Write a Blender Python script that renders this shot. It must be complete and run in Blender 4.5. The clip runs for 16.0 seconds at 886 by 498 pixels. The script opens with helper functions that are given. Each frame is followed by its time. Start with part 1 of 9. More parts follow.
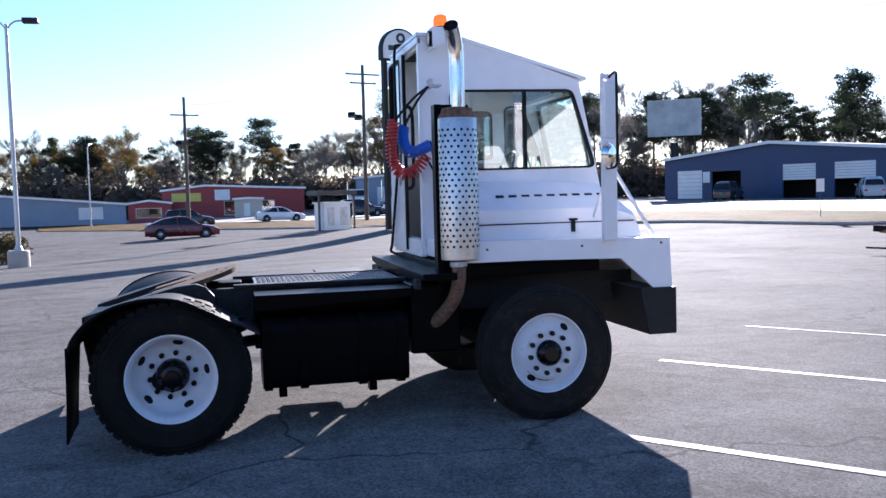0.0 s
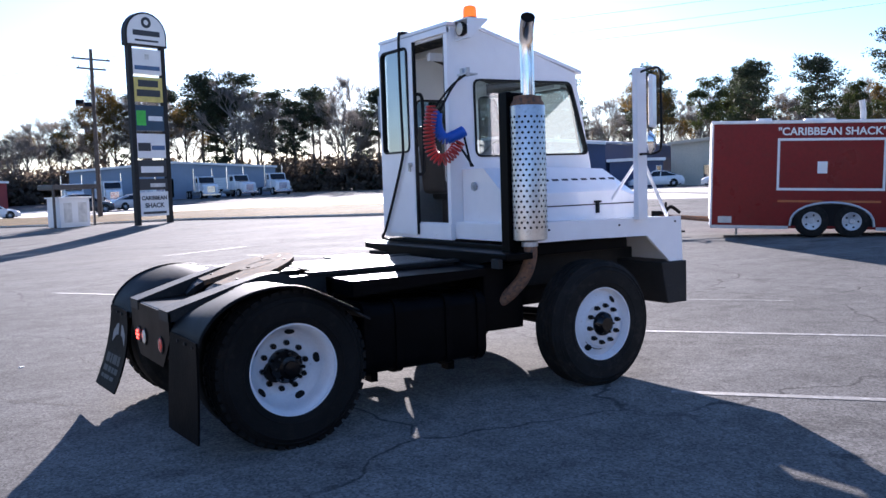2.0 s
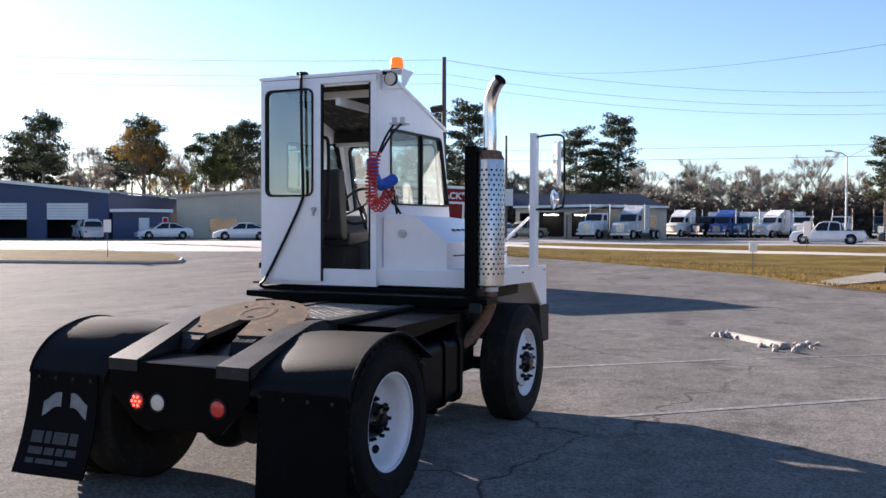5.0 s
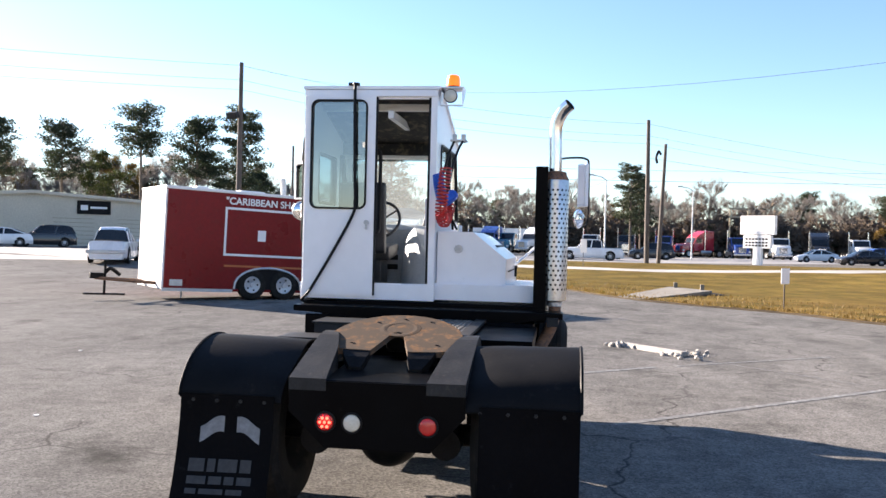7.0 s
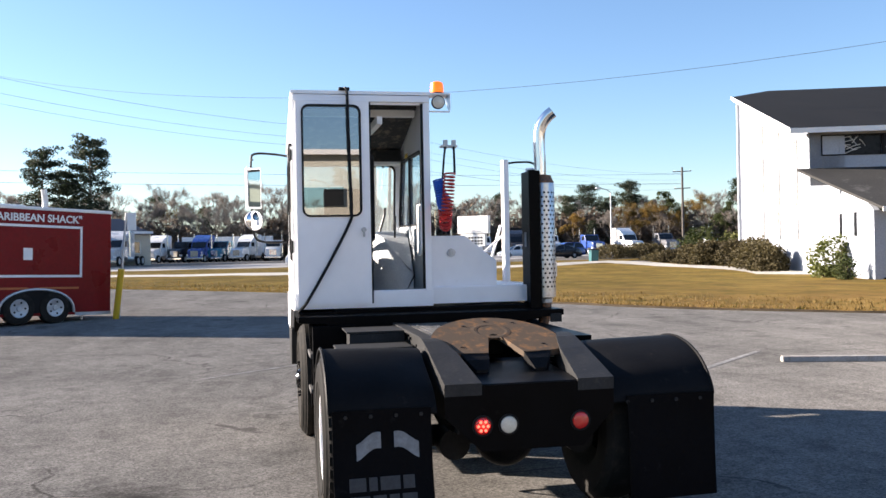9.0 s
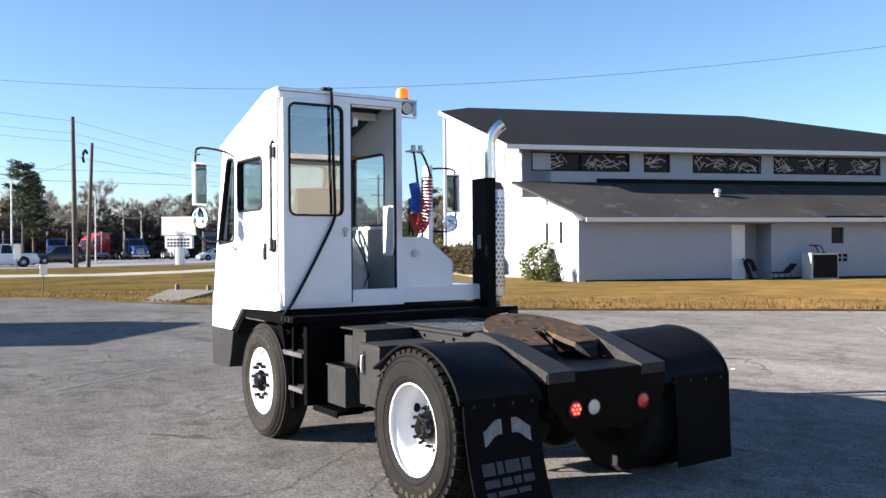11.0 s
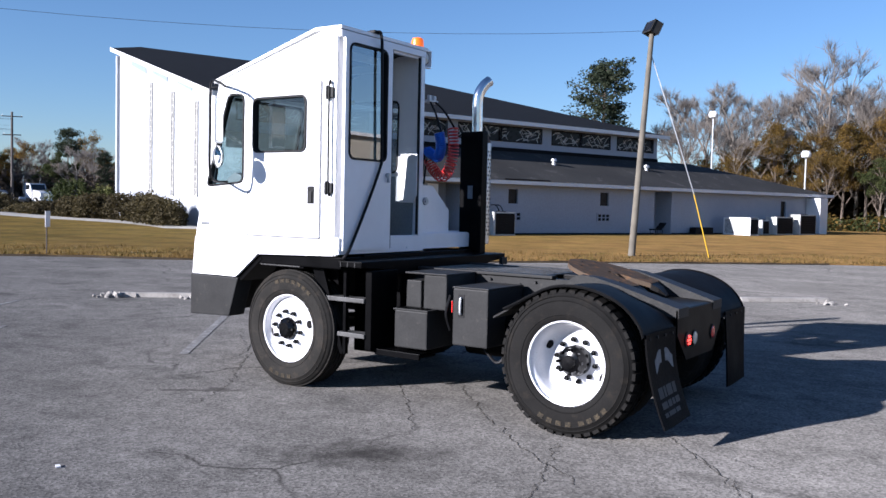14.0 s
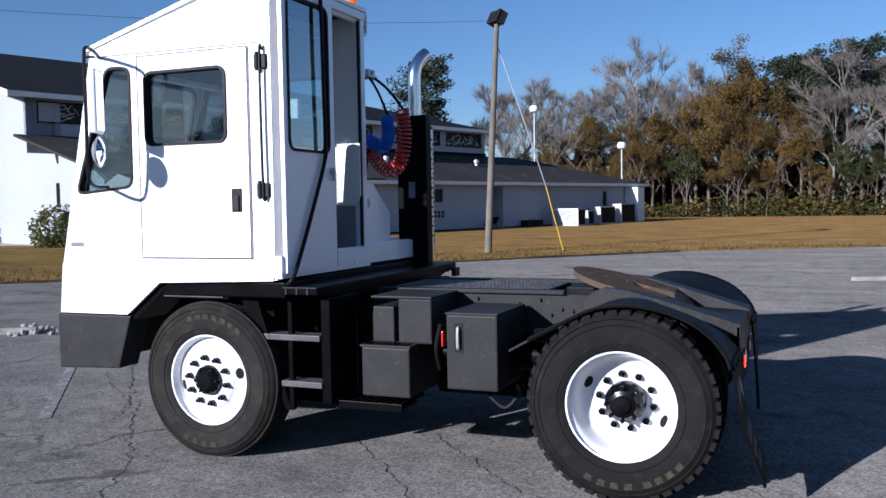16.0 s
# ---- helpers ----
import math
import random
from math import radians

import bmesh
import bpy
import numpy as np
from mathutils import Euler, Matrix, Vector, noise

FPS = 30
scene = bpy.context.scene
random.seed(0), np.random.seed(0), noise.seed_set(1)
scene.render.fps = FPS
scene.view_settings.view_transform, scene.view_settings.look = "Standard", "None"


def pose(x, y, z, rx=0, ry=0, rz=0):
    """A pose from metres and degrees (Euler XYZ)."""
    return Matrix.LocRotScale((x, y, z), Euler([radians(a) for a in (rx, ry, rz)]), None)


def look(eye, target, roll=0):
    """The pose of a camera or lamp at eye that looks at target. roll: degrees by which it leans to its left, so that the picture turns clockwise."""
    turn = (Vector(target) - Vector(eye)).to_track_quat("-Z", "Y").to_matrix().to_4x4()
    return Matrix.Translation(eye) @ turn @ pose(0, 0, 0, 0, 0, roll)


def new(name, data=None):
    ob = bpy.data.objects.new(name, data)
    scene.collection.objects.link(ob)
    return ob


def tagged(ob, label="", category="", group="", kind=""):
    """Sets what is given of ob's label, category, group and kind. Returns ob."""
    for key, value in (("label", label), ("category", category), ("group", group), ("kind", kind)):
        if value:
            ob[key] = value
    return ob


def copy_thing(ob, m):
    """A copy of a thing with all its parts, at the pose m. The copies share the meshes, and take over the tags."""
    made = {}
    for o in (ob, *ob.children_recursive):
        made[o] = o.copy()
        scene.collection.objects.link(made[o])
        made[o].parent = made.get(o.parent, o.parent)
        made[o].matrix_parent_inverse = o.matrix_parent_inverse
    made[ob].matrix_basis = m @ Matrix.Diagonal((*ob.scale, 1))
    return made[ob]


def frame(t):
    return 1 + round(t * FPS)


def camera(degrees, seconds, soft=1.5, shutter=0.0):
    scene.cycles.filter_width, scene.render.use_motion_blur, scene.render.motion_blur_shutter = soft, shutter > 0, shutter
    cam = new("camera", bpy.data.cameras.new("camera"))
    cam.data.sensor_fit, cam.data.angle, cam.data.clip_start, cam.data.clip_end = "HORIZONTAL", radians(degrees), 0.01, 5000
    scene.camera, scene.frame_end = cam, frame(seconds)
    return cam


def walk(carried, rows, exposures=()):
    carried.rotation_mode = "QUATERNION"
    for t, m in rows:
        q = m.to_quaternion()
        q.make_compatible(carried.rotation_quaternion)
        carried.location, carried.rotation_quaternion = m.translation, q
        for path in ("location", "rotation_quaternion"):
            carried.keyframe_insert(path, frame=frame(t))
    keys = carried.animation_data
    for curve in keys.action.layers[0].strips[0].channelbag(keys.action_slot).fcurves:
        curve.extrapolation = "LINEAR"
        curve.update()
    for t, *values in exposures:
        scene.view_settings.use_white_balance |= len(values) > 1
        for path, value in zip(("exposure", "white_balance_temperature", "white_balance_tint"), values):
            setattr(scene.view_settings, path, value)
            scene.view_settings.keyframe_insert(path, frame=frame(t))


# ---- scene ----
cam = camera(53.3, 16.0)
PATH = [
    (0, (0.519, -7.719, 1.799), (0.992, -5.78, 1.677), -1.5),
    (0.5, (-0.193, -7.487, 1.795), (0.419, -5.587, 1.673), -1.0),
    (1, (-0.888, -7.286, 1.779), (-0.117, -5.444, 1.656), -1.9),
    (1.5, (-1.591, -7.059, 1.781), (-0.679, -5.283, 1.658), -1.5),
    (2, (-2.196, -6.84, 1.8), (-1.133, -5.153, 1.646), -1.8),
    (2.5, (-2.81, -6.449, 1.798), (-1.635, -4.833, 1.7), -0.4),
    (3, (-3.372, -6.055, 1.78), (-2.054, -4.553, 1.705), 0.9),
    (3.5, (-3.881, -5.576, 1.778), (-2.459, -4.173, 1.687), -0.4),
    (4, (-4.319, -5.062, 1.778), (-2.729, -3.85, 1.71), -0.0),
    (4.5, (-4.641, -4.463, 1.801), (-2.903, -3.475, 1.75), -0.1),
    (7, (-5.842, -1.188, 1.802), (-3.86, -0.918, 1.786), 1.4),
    (7.5, (-5.869, -0.513, 1.79), (-3.871, -0.43, 1.801), -0.2),
    (8, (-5.925, 0.171, 1.779), (-3.927, 0.07, 1.792), -0.5),
    (10.5, (-5.423, 3.588, 1.785), (-3.634, 2.693, 1.78), -1.0),
    (11, (-5.191, 4.22, 1.788), (-3.502, 3.15, 1.786), -0.4),
    (11.5, (-4.984, 4.861, 1.793), (-3.343, 3.719, 1.762), -0.6),
    (12, (-4.674, 5.47, 1.77), (-3.087, 4.253, 1.726), -0.5),
    (12.5, (-4.353, 6.062, 1.746), (-2.92, 4.669, 1.669), 0.1),
    (13, (-3.893, 6.502, 1.736), (-2.589, 4.987, 1.659), 0.3),
    (13.5, (-3.404, 6.9, 1.739), (-2.15, 5.344, 1.661), 1.0),
    (14, (-2.865, 7.095, 1.703), (-1.743, 5.442, 1.604), 1.3),
    (14.5, (-2.319, 7.185, 1.707), (-1.353, 5.438, 1.59), 0.5),
    (15, (-1.778, 7.045, 1.714), (-0.946, 5.228, 1.648), 0.6),
    (15.5, (-1.3, 6.701, 1.723), (-0.535, 4.853, 1.677), 0.0),
    (16, (-0.937, 6.145, 1.711), (-0.179, 4.296, 1.612), -1.0),
]
walk(cam, [(t, look(eye, target, roll)) for t, eye, target, roll in PATH], exposures=[(0.0, 2.0, 5850, 21), (3.0, 1.95, 6050, 22), (4.5, 1.82, 6550, 21), (7.0, 2.36, 6950, 17), (8.0, 2.22, 7000, 17), (10.5, 1.93, 6450, 13), (12.0, 1.86, 6350, 15), (13.0, 1.40, 5900, 15), (14.0, 1.20, 5700, 17), (15.0, 0.88, 5500, 17), (16.0, 0.72, 5460, 17)])

# ---- light ----
SUN_AZ = math.atan2(0.447, 0.894)      # from +y towards +x
SUN_EL = radians(18.5)
world = bpy.data.worlds.new("world")
scene.world = world
world.use_nodes = True
wn = world.node_tree.nodes
sky = wn.new("ShaderNodeTexSky")
sky.sky_type = "NISHITA"
sky.sun_disc = False
sky.sun_elevation = SUN_EL
sky.sun_rotation = SUN_AZ
sky.air_density, sky.dust_density, sky.ozone_density = 1.0, 0.2, 4.5
wn["Background"].inputs["Strength"].default_value = 0.06
world.node_tree.links.new(sky.outputs[0], wn["Background"].inputs["Color"])
sun_data = bpy.data.lights.new("sun", "SUN")
sun_data.energy, sun_data.angle, sun_data.color = 5.0, radians(0.55), (1.0, 0.93, 0.83)
sun = new("sun", sun_data)
sun_way = Vector((math.sin(SUN_AZ) * math.cos(SUN_EL), math.cos(SUN_AZ) * math.cos(SUN_EL), math.sin(SUN_EL)))
sun.matrix_world = look(sun_way * 200, (0, 0, 0))


# ---- materials ----
def surf(name, base, rough=0.5, metal=0.0, var=0.15, scale=3.0, fine=60.0, bump=0.02, second=None, amount=0.35, spec=0.5, coat=0.0):
    """A painted or raw surface: colour varied at two scales, a second colour in worn spots, fine relief."""
    m = bpy.data.materials.new(name)
    m.use_nodes = True
    n, l = m.node_tree.nodes, m.node_tree.links
    b = n["Principled BSDF"]
    geo = n.new("ShaderNodeNewGeometry")
    big = n.new("ShaderNodeTexNoise"); big.inputs["Scale"].default_value = scale; big.inputs["Detail"].default_value = 6
    sml = n.new("ShaderNodeTexNoise"); sml.inputs["Scale"].default_value = fine; sml.inputs["Detail"].default_value = 4
    for t in (big, sml):
        l.new(geo.outputs["Position"], t.inputs["Vector"])
    ramp = n.new("ShaderNodeValToRGB")
    lo = [c * (1 - var) for c in base]; hi = [min(1, c * (1 + var)) for c in base]
    ramp.color_ramp.elements[0].position, ramp.color_ramp.elements[1].position = 0.3, 0.7
    ramp.color_ramp.elements[0].color, ramp.color_ramp.elements[1].color = (*lo, 1), (*hi, 1)
    l.new(big.outputs["Fac"], ramp.inputs["Fac"])
    mix = n.new("ShaderNodeMix"); mix.data_type = "RGBA"; mix.blend_type = "OVERLAY"
    mix.inputs["Factor"].default_value = 0.35
    l.new(ramp.outputs["Color"], mix.inputs["A"]); l.new(sml.outputs["Color"], mix.inputs["B"])
    grey = n.new("ShaderNodeRGBToBW"); l.new(sml.outputs["Color"], grey.inputs[0]); l.new(grey.outputs[0], mix.inputs["B"])
    out = mix.outputs["Result"]
    if second:
        wear = n.new("ShaderNodeTexNoise"); wear.inputs["Scale"].default_value = scale * 3.1; wear.inputs["Detail"].default_value = 9
        wear.inputs["Roughness"].default_value = 0.7
        l.new(geo.outputs["Position"], wear.inputs["Vector"])
        cut = n.new("ShaderNodeMapRange"); cut.inputs["From Min"].default_value = 0.72 - amount * 0.5
        cut.inputs["From Max"].default_value = 0.86 - amount * 0.5
        l.new(wear.outputs["Fac"], cut.inputs["Value"])
        m2 = n.new("ShaderNodeMix"); m2.data_type = "RGBA"
        l.new(cut.outputs["Result"], m2.inputs["Factor"]); l.new(out, m2.inputs["A"]); m2.inputs["B"].default_value = (*second, 1)
        out = m2.outputs["Result"]
    l.new(out, b.inputs["Base Color"])
    rr_ = n.new("ShaderNodeMapRange"); rr_.inputs["To Min"].default_value = max(0.03, rough - 0.12); rr_.inputs["To Max"].default_value = min(1, rough + 0.12)
    l.new(big.outputs["Fac"], rr_.inputs["Value"]); l.new(rr_.outputs["Result"], b.inputs["Roughness"])
    b.inputs["Metallic"].default_value = metal
    b.inputs["Specular IOR Level"].default_value = spec
    b.inputs["Coat Weight"].default_value = coat
    if bump:
        bp = n.new("ShaderNodeBump"); bp.inputs["Strength"].default_value = 0.5; bp.inputs["Distance"].default_value = bump
        l.new(sml.outputs["Fac"], bp.inputs["Height"]); l.new(bp.outputs["Normal"], b.inputs["Normal"])
    return m


def glass(name, tint, rough=0.0, base=0.15, haze=0.0):
    m = bpy.data.materials.new(name); m.use_nodes = True
    n, l = m.node_tree.nodes, m.node_tree.links
    n.remove(n["Principled BSDF"])
    tr = n.new("ShaderNodeBsdfTransparent"); tr.inputs[0].default_value = (*tint, 1)
    gl = n.new("ShaderNodeBsdfGlossy"); gl.inputs["Roughness"].default_value = rough
    lw = n.new("ShaderNodeLayerWeight"); lw.inputs["Blend"].default_value = 0.5
    pw = n.new("ShaderNodeMath"); pw.operation = "POWER"; pw.inputs[1].default_value = 5.0
    fr = n.new("ShaderNodeMath"); fr.operation = "MULTIPLY_ADD"; fr.inputs[1].default_value = 0.75; fr.inputs[2].default_value = base
    l.new(lw.outputs["Facing"], pw.inputs[0]); l.new(pw.outputs[0], fr.inputs[0])
    mx = n.new("ShaderNodeMixShader")
    l.new(fr.outputs[0], mx.inputs[0]); l.new(tr.outputs[0], mx.inputs[1]); l.new(gl.outputs[0], mx.inputs[2])
    out = mx.outputs[0]
    if haze:                                 # a pale translucent veil, added to brighten panes seen against the sky
        tl = n.new("ShaderNodeBsdfTranslucent"); tl.inputs[0].default_value = (0.80, 0.88, 0.86, 1)
        m2 = n.new("ShaderNodeMixShader"); m2.inputs[0].default_value = haze
        l.new(out, m2.inputs[1]); l.new(tl.outputs[0], m2.inputs[2]); out = m2.outputs[0]
    l.new(out, n["Material Output"].inputs[0])
    return m


def glow(name, base, strength):
    m = surf(name, base, 0.3, var=0.05, bump=0)
    b = m.node_tree.nodes["Principled BSDF"]
    b.inputs["Emission Color"].default_value = (*base, 1); b.inputs["Emission Strength"].default_value = strength
    return m


def asphalt_material():
    m = surf("asphalt", (0.160, 0.151, 0.139), 0.93, var=0.15, scale=0.35, fine=95, bump=0.003, second=(0.115, 0.109, 0.100), amount=0.42, spec=0.03)
    n, l = m.node_tree.nodes, m.node_tree.links
    b = n["Principled BSDF"]
    b.inputs["Diffuse Roughness"].default_value = 0.45
    geo = n.new("ShaderNodeNewGeometry")
    # long wandering cracks
    warp = n.new("ShaderNodeTexNoise"); warp.inputs["Scale"].default_value = 1.3; warp.inputs["Detail"].default_value = 7
    l.new(geo.outputs["Position"], warp.inputs["Vector"])
    add = n.new("ShaderNodeMix"); add.data_type = "RGBA"; add.blend_type = "LINEAR_LIGHT"; add.inputs["Factor"].default_value = 0.4
    l.new(geo.outputs["Position"], add.inputs["A"]); l.new(warp.outputs["Color"], add.inputs["B"])
    vor = n.new("ShaderNodeTexVoronoi"); vor.feature = "DISTANCE_TO_EDGE"; vor.inputs["Scale"].default_value = 0.215
    l.new(add.outputs["Result"], vor.inputs["Vector"])
    gate = n.new("ShaderNodeTexNoise"); gate.inputs["Scale"].default_value = 0.35; gate.inputs["Detail"].default_value = 2
    l.new(geo.outputs["Position"], gate.inputs["Vector"])
    g2 = n.new("ShaderNodeMapRange"); g2.inputs["From Min"].default_value = 0.44; g2.inputs["From Max"].default_value = 0.56
    l.new(gate.outputs["Fac"], g2.inputs["Value"])
    crack = n.new("ShaderNodeMapRange"); crack.inputs["From Min"].default_value = 0.001; crack.inputs["From Max"].default_value = 0.0055
    crack.inputs["To Min"].default_value = 0.7; crack.inputs["To Max"].default_value = 0
    l.new(vor.outputs["Distance"], crack.inputs["Value"])
    mul = n.new("ShaderNodeMath"); mul.operation = "MULTIPLY"
    l.new(crack.outputs["Result"], mul.inputs[0]); l.new(g2.outputs["Result"], mul.inputs[1])
    # oil stains
    st = n.new("ShaderNodeTexNoise"); st.inputs["Scale"].default_value = 0.55; st.inputs["Detail"].default_value = 5; st.inputs["Roughness"].default_value = 0.6
    mp = n.new("ShaderNodeMapping"); mp.inputs["Location"].default_value = (3.1, 7.7, 0); mp.inputs["Scale"].default_value = (1, 1.6, 1)
    l.new(geo.outputs["Position"], mp.inputs["Vector"]); l.new(mp.outputs["Vector"], st.inputs["Vector"])
    s2 = n.new("ShaderNodeMapRange"); s2.inputs["From Min"].default_value = 0.60; s2.inputs["From Max"].default_value = 0.72
    s2.inputs["To Max"].default_value = 0.55
    l.new(st.outputs["Fac"], s2.inputs["Value"])
    mx = n.new("ShaderNodeMath"); mx.operation = "MAXIMUM"
    l.new(mul.outputs[0], mx.inputs[0]); l.new(s2.outputs["Result"], mx.inputs[1])
    # single spills: a soft one, a streak with a blob, and a tarred spot near the verge
    ragged = n.new("ShaderNodeTexNoise"); ragged.inputs["Scale"].default_value = 7.0; ragged.inputs["Detail"].default_value = 6
    l.new(geo.outputs["Position"], ragged.inputs["Vector"])
    total = mx
    for x, y, rx, ry, soft_, depth in ((0.88, 2.48, 0.7, 0.38, 1.0, 0.85), (3.35, 1.85, 0.50, 0.06, 0.4, 0.55), (3.22, 1.72, 0.15, 0.11, 0.4, 0.6), (4.5, -14.3, 0.5, 0.22, 0.3, 0.6), (0.2, 3.3, 0.7, 0.3, 1.1, 0.45)):
        off = n.new("ShaderNodeVectorMath"); off.operation = "SUBTRACT"; off.inputs[1].default_value = (x, y, 0)
        l.new(geo.outputs["Position"], off.inputs[0])
        turn_ = n.new("ShaderNodeVectorRotate"); turn_.rotation_type = "Z_AXIS"; turn_.inputs["Angle"].default_value = -0.675
        l.new(off.outputs["Vector"], turn_.inputs["Vector"])
        fit_ = n.new("ShaderNodeVectorMath"); fit_.operation = "MULTIPLY"; fit_.inputs[1].default_value = (1 / rx, 1 / ry, 0)
        l.new(turn_.outputs["Vector"], fit_.inputs[0])
        far_ = n.new("ShaderNodeVectorMath"); far_.operation = "LENGTH"
        l.new(fit_.outputs["Vector"], far_.inputs[0])
        edge = n.new("ShaderNodeMath"); edge.operation = "MULTIPLY_ADD"; edge.inputs[1].default_value = 1.6
        l.new(ragged.outputs["Fac"], edge.inputs[0]); l.new(far_.outputs["Value"], edge.inputs[2])
        spill = n.new("ShaderNodeMapRange"); spill.inputs["From Min"].default_value = 1.8 - soft_; spill.inputs["From Max"].default_value = 1.8
        spill.inputs["To Min"].default_value = depth; spill.inputs["To Max"].default_value = 0.0
        l.new(edge.outputs[0], spill.inputs["Value"])
        most = n.new("ShaderNodeMath"); most.operation = "MAXIMUM"
        l.new(total.outputs[0], most.inputs[0]); l.new(spill.outputs["Result"], most.inputs[1])
        total = most
    # stone grit in the surface
    grit = n.new("ShaderNodeTexVoronoi"); grit.inputs["Scale"].default_value = 62
    l.new(geo.outputs["Position"], grit.inputs["Vector"])
    gmix = n.new("ShaderNodeMix"); gmix.data_type = "RGBA"; gmix.blend_type = "OVERLAY"; gmix.inputs["Factor"].default_value = 0.5
    base = b.inputs["Base Color"].links[0].from_socket
    gbw = n.new("ShaderNodeRGBToBW"); l.new(grit.outputs["Color"], gbw.inputs[0])
    l.new(base, gmix.inputs["A"]); l.new(gbw.outputs[0], gmix.inputs["B"])
    cmix = n.new("ShaderNodeMix"); cmix.data_type = "RGBA"; cmix.inputs["B"].default_value = (0.028, 0.026, 0.024, 1)
    # patchy wear, hand-sized and finer
    mott = n.new("ShaderNodeTexNoise"); mott.inputs["Scale"].default_value = 3.6; mott.inputs["Detail"].default_value = 12; mott.inputs["Roughness"].default_value = 0.72
    l.new(geo.outputs["Position"], mott.inputs["Vector"])
    mr = n.new("ShaderNodeMapRange"); mr.inputs["From Min"].default_value = 0.32; mr.inputs["From Max"].default_value = 0.68
    mr.inputs["To Min"].default_value = 0.78; mr.inputs["To Max"].default_value = 1.22
    l.new(mott.outputs["Fac"], mr.inputs["Value"])
    # broad paler and darker patches, drawn out along the parking rows
    mp2 = n.new("ShaderNodeMapping"); mp2.inputs["Rotation"].default_value = (0, 0, 0.7); mp2.inputs["Scale"].default_value = (0.22, 0.75, 1)
    l.new(geo.outputs["Position"], mp2.inputs["Vector"])
    pat = n.new("ShaderNodeTexNoise"); pat.inputs["Scale"].default_value = 1.0; pat.inputs["Detail"].default_value = 5; pat.inputs["Roughness"].default_value = 0.6
    l.new(mp2.outputs["Vector"], pat.inputs["Vector"])
    pr = n.new("ShaderNodeMapRange"); pr.inputs["From Min"].default_value = 0.33; pr.inputs["From Max"].default_value = 0.67
    pr.inputs["To Min"].default_value = 0.84; pr.inputs["To Max"].default_value = 1.17
    l.new(pat.outputs["Fac"], pr.inputs["Value"])
    both = n.new("ShaderNodeMath"); both.operation = "MULTIPLY"
    l.new(mr.outputs["Result"], both.inputs[0]); l.new(pr.outputs["Result"], both.inputs[1])
    vm = n.new("ShaderNodeVectorMath"); vm.operation = "SCALE"
    l.new(gmix.outputs["Result"], vm.inputs[0]); l.new(both.outputs[0], vm.inputs["Scale"])
    l.new(total.outputs[0], cmix.inputs["Factor"]); l.new(vm.outputs["Vector"], cmix.inputs["A"])
    l.new(cmix.outputs["Result"], b.inputs["Base Color"])
    old = b.inputs["Normal"].links[0].from_node
    bp = n.new("ShaderNodeBump"); bp.inputs["Strength"].default_value = 0.5; bp.inputs["Distance"].default_value = 0.003
    l.new(grit.outputs["Distance"], bp.inputs["Height"]); l.new(old.outputs["Normal"], bp.inputs["Normal"]); l.new(bp.outputs["Normal"], b.inputs["Normal"])
    return m


ASPHALT = asphalt_material()
ROADMAT = surf("road_surface", (0.25, 0.24, 0.23), 0.8, var=0.1, scale=0.2, fine=40, bump=0.01)
GRASS = surf("dry_grass", (0.190, 0.113, 0.040), 0.9, var=0.32, scale=0.45, fine=30, bump=0.05, second=(0.104, 0.078, 0.025), amount=0.42, spec=0.03)
GRASS.node_tree.nodes["Principled BSDF"].inputs["Diffuse Roughness"].default_value = 0.5


def greener_lawn(m, green):
    """The lawn by the drive has kept some green; it fades into the brown field beside the hall."""
    n, l = m.node_tree.nodes, m.node_tree.links
    b = n["Principled BSDF"]
    geo = n.new("ShaderNodeNewGeometry"); xyz = n.new("ShaderNodeSeparateXYZ"); l.new(geo.outputs["Position"], xyz.inputs[0])
    nz = n.new("ShaderNodeTexNoise"); nz.inputs["Scale"].default_value = 0.25; nz.inputs["Detail"].default_value = 6
    l.new(geo.outputs["Position"], nz.inputs["Vector"])
    wob = n.new("ShaderNodeMath"); wob.operation = "MULTIPLY_ADD"; wob.inputs[1].default_value = 26.0
    l.new(nz.outputs["Fac"], wob.inputs[0]); l.new(xyz.outputs["X"], wob.inputs[2])
    mr = n.new("ShaderNodeMapRange"); mr.inputs["From Min"].default_value = 24.0; mr.inputs["From Max"].default_value = 44.0; mr.inputs["To Max"].default_value = 0.75
    l.new(wob.outputs[0], mr.inputs["Value"])
    mx = n.new("ShaderNodeMix"); mx.data_type = "RGBA"; mx.blend_type = "MULTIPLY"
    l.new(mr.outputs["Result"], mx.inputs["Factor"]); l.new(b.inputs["Base Color"].links[0].from_socket, mx.inputs["A"]); mx.inputs["B"].default_value = (*green, 1)
    l.new(mx.outputs["Result"], b.inputs["Base Color"])


greener_lawn(GRASS, (0.84, 1.0, 0.72))
STOPCON = surf("weathered_concrete", (0.30, 0.28, 0.255), 0.9, var=0.2, scale=3, fine=45, bump=0.012, second=(0.2, 0.185, 0.165), amount=0.45)
CONCRETE = surf("concrete", (0.36, 0.34, 0.305), 0.85, var=0.12, scale=1.5, fine=45, bump=0.01, second=(0.3, 0.28, 0.25))
DIRTYCONC = surf("dirty_concrete", (0.16, 0.145, 0.12), 0.9, var=0.2, scale=1.5, fine=45, bump=0.01, second=(0.12, 0.105, 0.085))
LINEPAINT = surf("line_paint", (0.34, 0.33, 0.31), 0.7, var=0.15, scale=2.5, fine=70, bump=0.002, second=(0.15, 0.142, 0.13), amount=0.72, spec=0.5)
LINEPAINT.node_tree.nodes["Principled BSDF"].inputs["Diffuse Roughness"].default_value = 0.45
